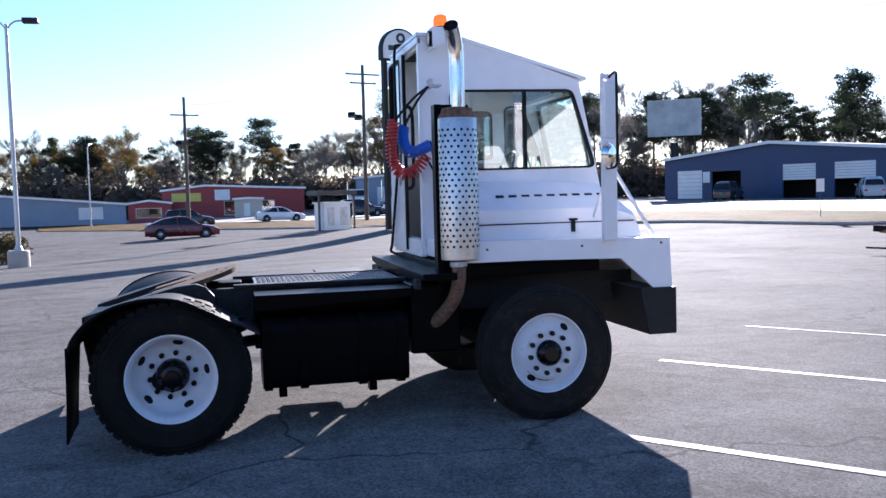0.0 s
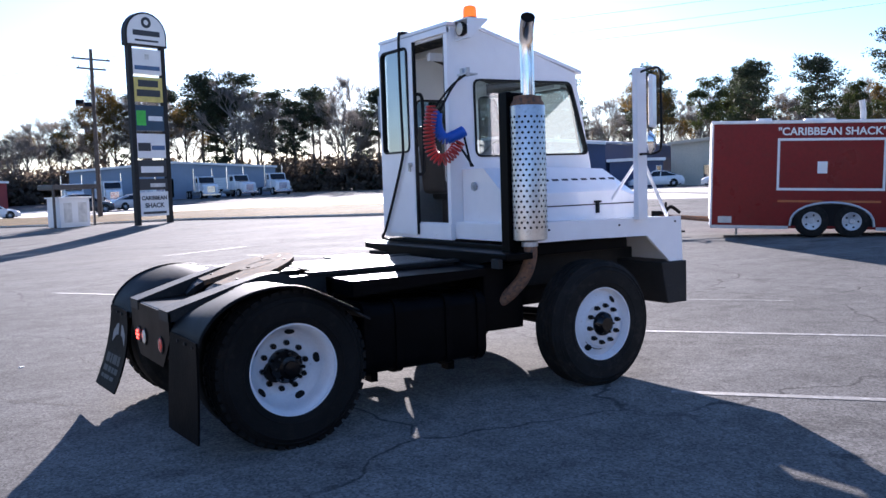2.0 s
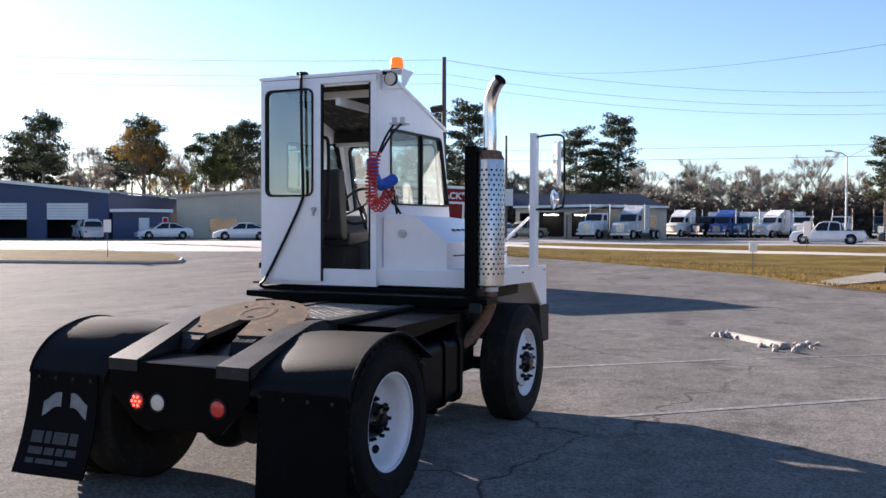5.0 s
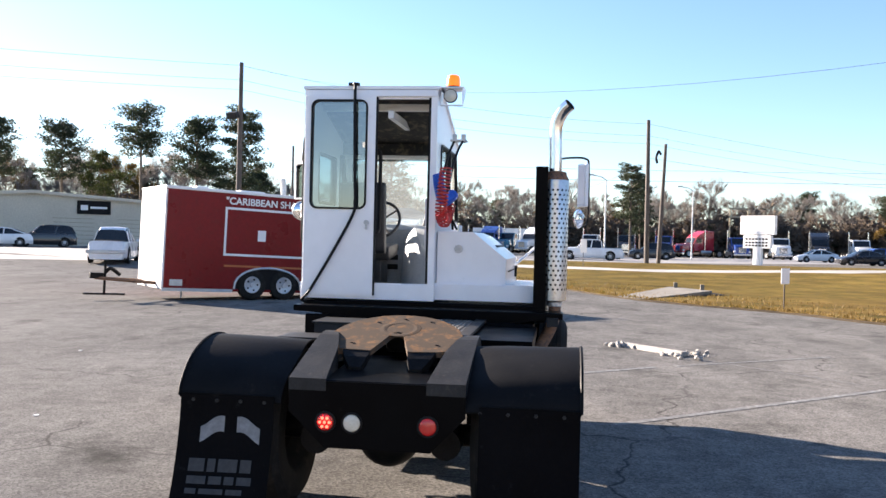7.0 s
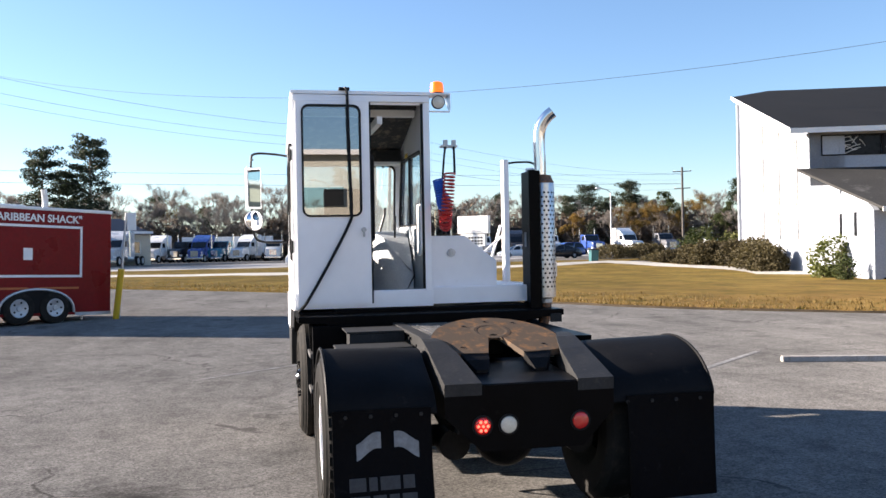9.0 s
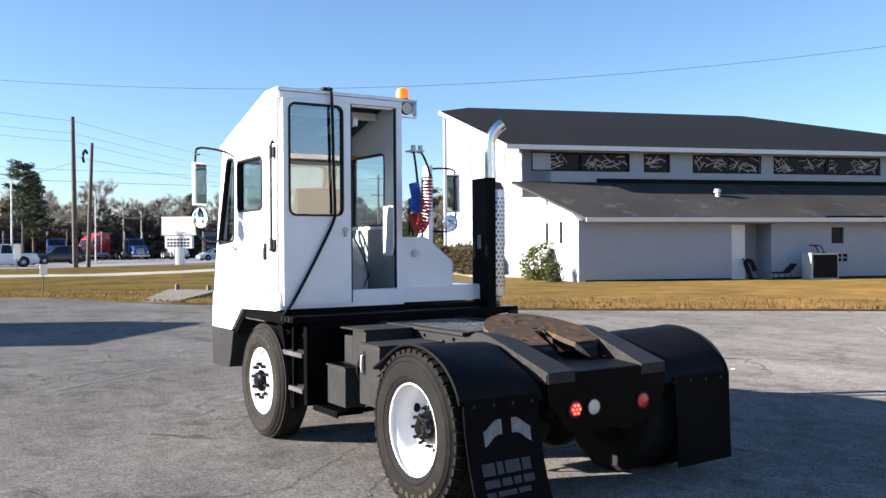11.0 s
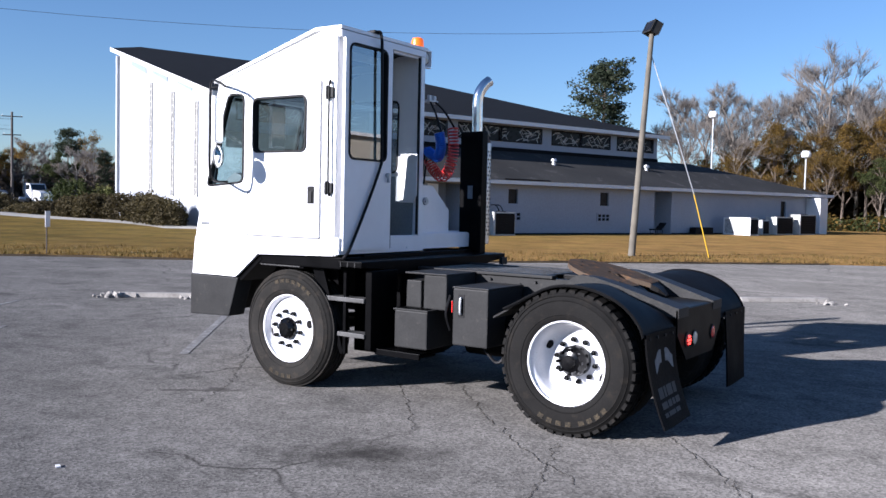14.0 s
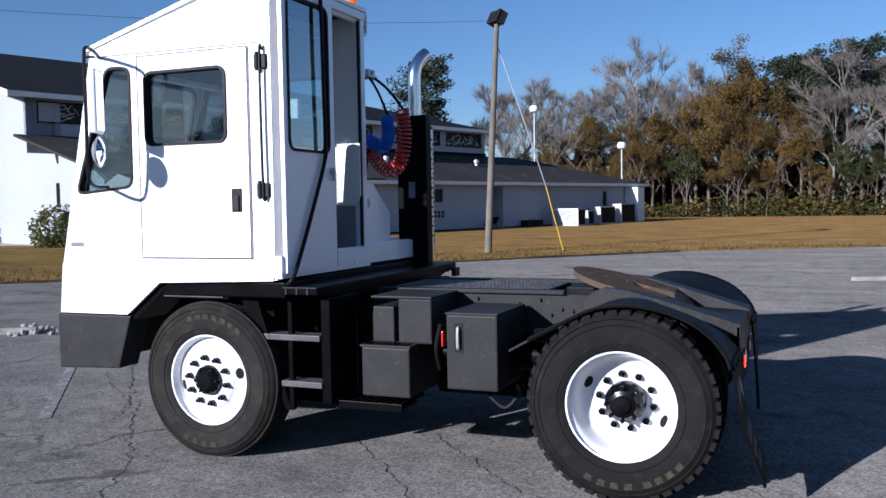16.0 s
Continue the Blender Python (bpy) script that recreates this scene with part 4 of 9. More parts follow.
box(bm, 1.31, 1.75, 0.4, 0.88, 1.10, 1.115, 0.004)
part("battery_box", bm, GREYBOX, truck, "dark grey battery box")
bm = B()
box(bm, 0.82, 1.16, 0.42, 1.0, 0.545, 1.02, 0.012)
box(bm, 0.815, 1.165, 0.42, 1.006, 1.02, 1.034, 0.004)
tool_box = part("tool_box", bm, GREYBOX, truck, "dark grey steel side box with a lift handle")
bm = B()
tube(bm, smoothline([(1.075, 1.0, 0.94), (1.075, 1.02, 0.93), (1.075, 1.02, 0.82), (1.075, 1.0, 0.81)], 4), 0.011, 8)
part("handle", bm, GALV, tool_box, "bright pull handle")
bm = B()
box(bm, 1.045, 1.105, 0.998, 1.003, 0.78, 0.97, 0.001)
part("handle_plate", bm, SEAL, tool_box, "black handle recess")
bm = B()
box(bm, 1.45, 1.93, 0.82, 1.06, 0.40, 0.415)
for i in range(9):
    box(bm, 1.47 + i * 0.05, 1.50 + i * 0.05, 0.83, 1.05, 0.415, 0.432)
box(bm, 1.45, 1.93, 1.045, 1.065, 0.385, 0.437, 0.004)
box(bm, 1.50, 1.53, 0.6, 0.86, 0.40, 0.44)
box(bm, 1.85, 1.88, 0.6, 0.86, 0.34, 0.44)
part("step_plate", bm, BLACK, truck, "black grip-strut step plate", split=True)
bm = B()
cyl(bm, (0.55, 0.62, 0.72), (1.3, 0.62, 0.72), 0.1, None, 18)
part("air_tank", bm, BLACK, truck, "", True)
bm = B()
cyl(bm, (0.95, -0.0, 0.42), (1.6, -0.0, 0.42), 0.12, None, 18)
part("air_tank", bm, BLACK, truck, "", True)
bm = B()
tube(bm, smoothline([(1.22, 0.95, 0.95), (1.24, 0.98, 0.8), (1.25, 0.9, 0.65)], 5), 0.012, 6)
part("air_line", bm, SEAL, truck, "", True)
bm = B()
tube(bm, smoothline([(0.75, 0.75, 0.5), (0.85, 0.78, 0.4), (1.0, 0.75, 0.5)], 5), 0.014, 6)
part("air_line", bm, SEAL, truck, "", True)
bm = B()
box(bm, 1.205, 1.228, 0.90, 0.92, 0.80, 0.90, 0.004)
part("red_tag", bm, REDLENS, truck, split=True)

# fuel tank and battery side on the right
bm = B()
prism(bm, rounded([(-0.52, 0.36), (-1.02, 0.36), (-1.02, 0.90), (-0.52, 0.90)], 0.1, 4), YZ, 0.74, 1.86)
part("fuel_tank", bm, BLACK, truck, "black rectangular fuel tank", True)
bm = B()
for x in (0.78, 1.05, 1.5, 1.8):
    prism(bm, rounded([(-0.50, 0.345), (-1.035, 0.345), (-1.035, 0.915), (-0.50, 0.915)], 0.1, 4), YZ, x - 0.03, x + 0.03)
part("tank_strap", bm, BLACK, truck, split=True)
bm = B()
box(bm, 0.7, 1.95, -0.62, -0.52, 0.62, 1.06, 0.01)
box(bm, 1.9, 2.3, -0.95, -0.5, 0.55, 1.1, 0.02)
prism(bm, [(0.7, 1.08), (1.9, 1.08), (1.9, 1.02), (0.7, 0.96)], XZ, -0.98, -0.5)
box(bm, 0.86, 0.92, -0.9, -0.8, 0.28, 0.36)
box(bm, 1.56, 1.62, -0.9, -0.8, 0.28, 0.36)
part("side_frame", bm, BLACK, truck)

# bumper
bm = B()
prism(bm, [(4.13, 0.97), (4.13, 0.57), (3.58, 0.59), (3.46, 0.97)], XZ, 1.05, 1.25, 0.012)
prism(bm, [(4.13, 0.99), (4.13, 0.6), (3.88, 0.6), (3.80, 0.99)], XZ, -1.08, 1.05, 0.012)
part("bumper", bm, GREYBOX, truck, "dark grey steel front bumper")
bm = B()
prism(bm, [(3.5, 0.98), (3.2, 1.2), (3.16, 1.17), (3.44, 0.94)], XZ, 0.9, 1.225)
box(bm, 2.66, 3.2, 0.9, 1.2, 1.10, 1.13, 0.005)
box(bm, 2.5, 3.3, 0.85, 0.9, 0.95, 1.2)
part("wheel_arch", bm, BLACK, truck)
bm = B()
box(bm, 2.70, 3.2, 1.16, 1.21, 1.11, 1.14, 0.004)
part("arch_strip", bm, STEPMAT, truck)


# ---- cab ----
QUARTER = rounded([(3.60, 2.71), (3.40, 2.70), (3.405, 1.88), (3.90, 1.84)], 0.06, 3)
DOORWIN = rr(2.60, 3.255, 2.16, 2.65, 0.055)
bm = B()
panel(bm, [(2.24, 1.24), (2.24, 3.21), (2.40, 3.21), (3.74, 2.84), (4.06, 1.34), (4.09, 0.985), (3.48, 0.985), (3.19, 1.215)], [QUARTER, DOORWIN], XZ, CL - 0.04, CL)
cab = part("cab", bm, WHITE, truck, "white sheet-metal single cab with sloping roof")
RIGHTWIN = rounded([(2.50, 2.725), (3.66, 2.735), (3.88, 2.03), (2.51, 2.02)], 0.06, 3)
bm = B()
panel(bm, [(2.24, 1.26), (2.24, 3.22), (2.52, 3.22), (3.73, 2.83), (4.03, 1.36), (4.06, 1.2)], [RIGHTWIN], XZ, CR, CR + 0.04)
part("side_wall", bm, WHITE, cab)
bm = B()                                 # rear wall with the doorway
panel(bm, [(CR + 0.04, 1.26), (CR + 0.04, 3.20), (CL - 0.04, 3.20), (CL - 0.04, 1.26)], [rr(0.055, 1.17, 1.405, 3.12, 0.02)], YZ, 2.24, 2.275)
part("rear_wall", bm, WHITE, cab)
bm = B()                                 # roof
panel(bm, [(2.20, 3.205), (2.20, 3.235), (2.50, 3.235), (3.80, 2.855), (3.80, 2.825), (2.50, 3.205)], [], XZ, CR - 0.02, CL + 0.012)
part("roof", bm, WHITE, cab)
bm = B()                                 # front: windscreen frame and nose
sl = lambda a, b, d: Vector((3.735 + (2.83 - b) * 0.209 + d, a, b))
panel(bm, [(CR + 0.04, 1.3), (CR + 0.04, 2.82), (CL - 0.04, 2.82), (CL - 0.04, 1.3)], [rr(0.09, 1.15, 1.78, 2.70, 0.08)], sl, -0.03, 0.0)
panel(bm, [(-0.9, 0.985), (-0.9, 1.3), (CL - 0.04, 1.3), (CL - 0.04, 0.985)], [], lambda a, b, d: Vector((4.06 + d, a, b)), 0, 0.03)
part("nose", bm, WHITE, cab)
bm = B()
panel(bm, [(2.26, 1.236), (2.26, 1.335), (4.058, 1.335), (4.092, 0.98), (3.478, 0.98), (3.188, 1.21)], [], XZ, CL + 0.002, CL + 0.010)
part("skirt", bm, WHITE, cab)
bm = B()
box(bm, 2.20, 2.245, CR - 0.005, CL + 0.005, 1.25, 1.40, 0.004)
for i in range(3):
    cyl(bm, (2.2, 0.25 + 0.35 * i, 1.29), (2.193, 0.25 + 0.35 * i, 1.29), 0.012, None, 8)
part("sill", bm, WHITE, cab, "scuffed white door sill")
bm = B()
box(bm, 2.215, 2.24, CR, 0.05, 1.40, 3.19, 0.004)
box(bm, 2.205, 2.24, CR, CL, 3.14, 3.2, 0.004)
part("door_frame", bm, WHITE, cab)
bm = B()
box(bm, 2.222, 2.239, 0.030, 0.072, 1.41, 3.13)
part("door_seal", bm, SEAL, cab)
bm = B()
box(bm, 2.18, 2.212, 0.544, 0.559, 1.29, 3.13)
part("door_seal", bm, SEAL, cab)
bm = B()
tube(bm, smoothline([(2.21, 0.56, 2.64), (2.245, 0.53, 2.63), (2.262, 0.525, 2.55), (2.265, 0.525, 2.3), (2.262, 0.525, 1.96), (2.245, 0.53, 1.88), (2.21, 0.56, 1.87)], 5), 0.017, 10)
part("grab_handle", bm, SEAL, cab, "black upright grab handle inside the doorway", True)
bm = B()                                 # the sliding rear door, pushed open
REARWIN = rr(0.645, 1.165, 2.095, 3.095, 0.06)
panel(bm, [(0.56, 1.285), (0.56, 3.135), (1.225, 3.135), (1.225, 1.285)], [REARWIN], YZ, 2.175, 2.205)
part("sliding_door", bm, WHITE, cab, "white sliding rear door, pushed open")
bm = B()
cyl(bm, (2.175, 0.625, 1.965), (2.145, 0.625, 1.965), 0.022, None, 14)
box(bm, 2.14, 2.165, 0.617, 0.633, 1.90, 1.965)
part("latch", bm, GALV, truck, "small bright door latch")
bm = B()
panel(bm, [(2.42, 1.385), (2.42, 2.765), (3.325, 2.765), (3.325, 1.385)], [grown(DOORWIN, 0.0)], XZ, CL + 0.002, CL + 0.012)
sdoor = part("cab_door", bm, WHITE, cab, "white side door with a sliding window")


def window(loop, put, lo, hi, mid, pane=CABGLASS):
    bm = B()
    panel(bm, grown(loop, 0.010), [grown(loop, -0.008)], put, lo, hi)
    w = part("window_seal", bm, SEAL, cab)
    bm = B()
    f = [bm.verts.new(put(a, b, mid)) for a, b in grown(loop, -0.002)]
    bm.faces.new(f)
    g = part("pane", bm, pane, cab, "blue-green tinted glass")
    g.visible_shadow = False


window(QUARTER, XZ, CL - 0.045, CL + 0.008, CL - 0.02, SIDEGLASS)
window(DOORWIN, XZ, CL - 0.045, CL + 0.022, CL - 0.02, SIDEGLASS)
window(RIGHTWIN, XZ, CR - 0.012, CR + 0.045, CR + 0.02)
window(REARWIN, YZ, 2.165, 2.215, 2.19, DOORGLASS)
window(rr(0.09, 1.15, 1.78, 2.70, 0.08), sl, -0.04, 0.01, -0.015)
bm = B()
box(bm, 3.19, 3.215, CR - 0.008, CR + 0.04, 2.03, 2.73)
part("window_bar", bm, SEAL, cab)

# hardware on the left side
bm = B()
box(bm, 2.487, 2.565, CL + 0.012, CL + 0.018, 1.69, 1.845, 0.003)
part("door_handle", bm, SEAL, cab, "black recessed handle")
bm = B()
box(bm, 2.505, 2.548, CL + 0.018, CL + 0.030, 1.70, 1.80, 0.004)
part("handle_lever", bm, GREYBOX, cab)
bm = B()
tube(bm, smoothline([(2.31, CL + 0.005, 2.74), (2.31, CL + 0.032, 2.72), (2.31, CL + 0.034, 2.2), (2.305, CL + 0.032, 1.80), (2.305, CL + 0.005, 1.78)], 5), 0.009, 8)
part("grab_rail", bm, SEAL, cab, "black vertical grab rail")
bm = B()
for z in (2.66, 1.83):
    box(bm, 2.27, 2.36, CL + 0.002, CL + 0.028, z - 0.045, z + 0.045, 0.006)
    cyl(bm, (2.335, CL + 0.03, z - 0.06), (2.335, CL + 0.03, z + 0.06), 0.012, None, 8)
part("bracket", bm, GREYBOX, cab, split=True)
bm = B()
box(bm, 2.245, 2.262, CL + 0.002, CL + 0.008, 1.26, 3.2)
part("edge_trim", bm, GALV, cab)
bm = B()
box(bm, 3.86, 3.98, CL + 0.001, CL + 0.003, 1.46, 1.49)
part("badge_mark", bm, BARPALE, cab)
bm = B()                                 # door gap and roof seam
for a, b in (((2.424, 1.38), (2.424, 2.77)), ((3.322, 1.38), (3.322, 2.77)), ((2.424, 1.384), (3.322, 1.384)), ((2.424, 2.767), (3.322, 2.767))):
    tube(bm, [(a[0], CL + 0.0125, a[1]), (b[0], CL + 0.0125, b[1])], 0.0035, 4)
part("door_gap", bm, GREYBOX, sdoor)
bm = B()
tube(bm, [(2.28, CL + 0.001, 2.785), (3.7, CL + 0.001, 2.795)], 0.003, 4)
part("roof_seam", bm, GREYBOX, cab)
# left mirrors on their bracket
bm = B()
tube(bm, smoothline([(3.66, CL, 2.79), (3.56, CL + 0.15, 2.80), (3.45, CL + 0.34, 2.79), (3.43, CL + 0.38, 2.70), (3.43, CL + 0.38, 2.3), (3.45, CL + 0.36, 1.96), (3.5, CL + 0.25, 1.88), (3.62, CL, 1.88)], 5), 0.012, 8)
tube(bm, [(3.43, CL + 0.38, 2.72), (3.36, CL + 0.36, 2.72)], 0.009, 6)
part("mirror_arm", bm, SEAL, truck, "black tubular mirror bracket", True)
bm = B()
MIRL = Matrix.Translation((3.36, CL + 0.36, 0)) @ Matrix.Rotation(radians(24), 4, "Z")
box(bm, -0.02, 0.02, -0.08, 0.08, 2.22, 2.64, 0.012, MIRL)
part("mirror_housing", bm, WHITE, truck, "white flat mirror housing")
bm = B()
box(bm, -0.026, -0.021, -0.066, 0.066, 2.24, 2.62, 0, MIRL)
part("mirror_glass", bm, MIRROR, truck)
bm = B()
lathe(bm, [(0.001, -0.028), (0.05, -0.022), (0.085, -0.008), (0.098, 0.0)], lambda a, b, d: MIRL @ Vector((d - 0.02, a, 2.10 + b)), 24)
part("convex_mirror", bm, MIRROR, truck, "round convex mirror", True)
bm = B()
lathe(bm, [(0.1, -0.004), (0.104, 0.01), (0.06, 0.04), (0.001, 0.045)], lambda a, b, d: MIRL @ Vector((d - 0.02, a, 2.10 + b)), 24)
part("mirror_back", bm, GALV, truck, "", True)

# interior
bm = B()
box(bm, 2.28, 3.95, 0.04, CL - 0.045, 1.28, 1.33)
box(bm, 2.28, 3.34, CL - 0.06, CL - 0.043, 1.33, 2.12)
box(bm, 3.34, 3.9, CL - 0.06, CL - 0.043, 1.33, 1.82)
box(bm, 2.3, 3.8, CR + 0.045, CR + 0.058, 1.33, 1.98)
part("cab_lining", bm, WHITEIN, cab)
bm = B()
panel(bm, [(2.29, 3.19), (2.5, 3.19), (3.7, 2.83), (3.7, 2.80), (2.5, 3.16), (2.29, 3.16)], [], XZ, 0.05, CL - 0.05)
part("headliner", bm, LINER, cab, "black headliner with torn tan patches")
bm = B()
box(bm, 2.6, 2.64, 0.06, CL - 0.06, 3.06, 3.14, 0.005, None)
box(bm, 2.30, 3.5, 0.42, 0.47, 2.93, 3.0, 0, Matrix.Translation((0, 0, 0.02)))
part("roof_rib", bm, PAINTWHITE, cab, split=True)
bm = B()
box(bm, 3.50, 3.66, 0.05, CL - 0.05, 2.725, 2.845, 0.004)
part("header_lining", bm, LINER, cab)
bm = B()
box(bm, 3.52, 3.6, 0.06, CL - 0.06, 2.685, 2.722, 0.004)
part("header", bm, PAINTWHITE, cab)
bm = B()
box(bm, 3.05, 3.2, 0.06, 0.065, 2.72, 2.76)
part("sticker", bm, YELLOW, cab)
bm = B()
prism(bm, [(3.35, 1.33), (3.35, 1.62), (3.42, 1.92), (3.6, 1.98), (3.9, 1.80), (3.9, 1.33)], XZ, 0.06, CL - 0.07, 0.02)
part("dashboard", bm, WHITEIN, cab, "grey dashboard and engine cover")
bm = B()
loft_ = []
for x, yy, zz in ((2.80, 0.14, 1.52), (2.92, 0.30, 1.72), (3.12, 0.42, 1.90), (3.36, 0.48, 1.96)):
    loft_.append([bm.verts.new(p) for p in ((x, 0.065, 1.33), (x, yy + 0.03, 1.33), (x, yy, zz - 0.16), (x, yy - 0.10, zz), (x, 0.065, zz))])
for q, w in zip(loft_, loft_[1:]):
    for i in range(5):
        bm.faces.new((q[i], q[(i + 1) % 5], w[(i + 1) % 5], w[i]))
bm.faces.new(loft_[0]); bm.faces.new(loft_[-1])
part("console", bm, CONSOLE, cab, "pale sloping engine cover beside the seat", True)
bm = B()
for z in (1.5, 1.6, 1.7):
    box(bm, 3.335, 3.349, 0.54, 0.68, z, z + 0.055, 0.002)
part("switch_panel", bm, SEAL, cab, split=True)
bm = B()
sw = Matrix.Translation((3.22, 0.72, 2.02)) @ Matrix.Rotation(radians(-62), 4, "Y")
ring = [sw @ Vector((0.21 * math.cos(a), 0.21 * math.sin(a), 0)) for a in [2 * math.pi * k / 32 for k in range(33)]]
tube(bm, ring, 0.016, 8, False)
for k in range(4):
    a = k * math.pi / 2 + 0.6
    tube(bm, [sw @ Vector((0, 0, -0.03)), sw @ Vector((0.2 * math.cos(a), 0.2 * math.sin(a), 0))], 0.011, 6)
tube(bm, [sw @ Vector((0, 0, -0.03)), (3.45, 0.72, 1.7)], 0.035, 8)
part("steering_wheel", bm, SEATMAT, truck, "black steering wheel", True)
bm = B()
tube(bm, [(3.1, 0.2, 1.9), (3.06, 0.2, 2.12)], 0.012, 6)
tube(bm, [(3.5, 0.3, 1.97), (3.46, 0.25, 2.15), (3.45, 0.25, 2.22)], 0.014, 6)
part("lever", bm, SEATMAT, truck, split=True)
bm = B()
prism(bm, rounded([(2.62, 1.60), (3.12, 1.66), (3.12, 1.78), (2.62, 1.74)], 0.05), XZ, 0.50, 0.98, 0.02)
prism(bm, rounded([(2.50, 1.68), (2.63, 1.66), (2.56, 2.36), (2.44, 2.36)], 0.05), XZ, 0.52, 0.96, 0.02)
box(bm, 2.68, 3.0, 0.58, 0.9, 1.33, 1.62, 0.02)
part("seat", bm, SEATMAT, truck, "black vinyl driver's seat")

bm = B()
prism(bm, [(2.225, 1.80), (2.225, 2.20), (2.42, 2.20), (2.42, 1.72), (2.26, 1.72)], XZ, 0.074, 0.088)
part("side_panel", bm, PAINTWHITE, cab, "white folded panel inside the doorway")

# engine cowl, deck and fender on the right
bm = B()
sec = []
for x, zt, zs, yb in ((2.34, 1.90, 1.655, -0.665), (3.0, 1.90, 1.66, -0.69), (3.70, 1.87, 1.66, -0.69), (3.96, 1.62, 1.58, -0.66), (4.03, 1.42, 1.42, -0.64)):
    sec.append([bm.verts.new(p) for p in ((x, CR - 0.01, 1.38), (x, yb, 1.38), (x, yb, zs), (x, yb + 0.31 * (zt - zs) / 0.245 if zt > zs else yb, zt), (x, CR - 0.01, zt))])
for q, w in zip(sec, sec[1:]):
    for i in range(5):
        bm.faces.new((q[i], q[(i + 1) % 5], w[(i + 1) % 5], w[i]))
bm.faces.new(sec[0]); bm.faces.new(sec[-1])
bmesh.ops.bevel(bm, geom=[e for e in bm.edges if e.calc_face_angle(0) > 0.3], offset=0.012, segments=2, affect="EDGES")
cowl = part("engine_cowl", bm, WHITE, truck, "white angular engine cowl")
bm = B()
for i in range(9):
    box(bm, 2.74 + i * 0.115, 2.81 + i * 0.115, -0.013, 0.013, -0.004, 0.005, 0, Matrix.Translation((0, -0.545, 1.772)) @ Matrix.Rotation(radians(38), 4, "X"))
part("louvre", bm, GREYBOX, cowl, split=True)
bm = B()
box(bm, 2.45, 3.94, -0.694, -0.68, 1.535, 1.545)
part("seam", bm, SEAL, cowl)
bm = B()
box(bm, 3.36, 3.39, -0.715, -0.688, 1.46, 1.57, 0.004)
box(bm, 3.34, 3.41, -0.72, -0.69, 1.555, 1.575, 0.004)
part("cowl_latch", bm, SEAL, cowl, "black rubber hood latch")
bm = B()
cyl(bm, (2.34, -0.22, 1.74), (2.318, -0.22, 1.74), 0.04, None, 8)
cyl(bm, (2.32, -0.22, 1.74), (2.308, -0.22, 1.74), 0.02, None, 8)
part("lock", bm, GALV, cowl, "round metal lock")
bm = B()
panel(bm, [(2.27, 1.26), (2.27, 1.405), (2.27, 1.43), (4.08, 1.405), (4.10, 0.99), (3.93, 0.99), (3.64, 1.245), (2.9, 1.26)], [], XZ, -1.06, -1.03)
panel(bm, [(2.27, CR), (2.27, -1.03), (4.07, -1.03), (4.07, CR)], [], lambda a, b, d: Vector((a, b, d - (a - 2.27) * 0.014)), 1.395, 1.42)
panel(bm, [(CR, 1.265), (CR, 1.41), (-1.03, 1.41), (-1.03, 1.265)], [], YZ, 2.255, 2.28)
panel(bm, [(-0.6, 0.99), (-0.6, 1.39), (-1.03, 1.39), (-1.03, 0.99)], [], YZ, 4.05, 4.075)
part("front_fender", bm, WHITE, truck, "white right front fender with sloped wheel cut-out")
bm = B()
for x in (2.32, 2.5, 3.3, 4.0):
    cyl(bm, (x, -1.06, 1.36), (x, -1.068, 1.36), 0.01, None, 6)
part("fender_bolt", bm, GREYBOX, truck, split=True)

# right mirror post
bm = B()
box(bm, 3.47, 3.585, -1.13, -1.07, 1.40, 2.74, 0.006)
part("mirror_post", bm, WHITE, truck, "white square mirror post")
bm = B()
tube(bm, [(3.56, -1.05, 2.02), (3.98, -0.98, 1.41)], 0.016, 8)
tube(bm, [(3.52, -1.05, 1.9), (3.6, -0.5, 1.42)], 0.014, 8)
part("brace", bm, WHITE, truck)
bm = B()
MIRR = Matrix.Translation((3.41, -1.375, 0)) @ Matrix.Rotation(radians(-58), 4, "Z")
tube(bm, smoothline([(3.53, -1.1, 2.70), (3.5, -1.25, 2.715), (3.46, -1.40, 2.70), (3.45, -1.43, 2.6), (3.45, -1.43, 2.1), (3.46, -1.38, 1.99), (3.50, -1.13, 1.98)], 5), 0.011, 8)
part("mirror_arm", bm, SEAL, truck, "black tubular mirror bracket", True)
bm = B()
box(bm, -0.018, 0.018, -0.08, 0.08, 2.20, 2.645, 0.012, MIRR)
part("mirror_housing", bm, WHITE, truck)
bm = B()
box(bm, -0.024, -0.019, -0.066, 0.066, 2.22, 2.625, 0, MIRR)
part("mirror_glass", bm, MIRROR, truck)
bm = B()
lathe(bm, [(0.001, -0.03), (0.05, -0.024), (0.09, -0.008), (0.1, 0.0), (0.06, 0.04), (0.001, 0.045)], lambda a, b, d: MIRR @ Vector((d - 0.03, a + 0.03, 2.075 + b)), 24)
part("convex_mirror", bm, MIRROR, truck, "round convex mirror", True)

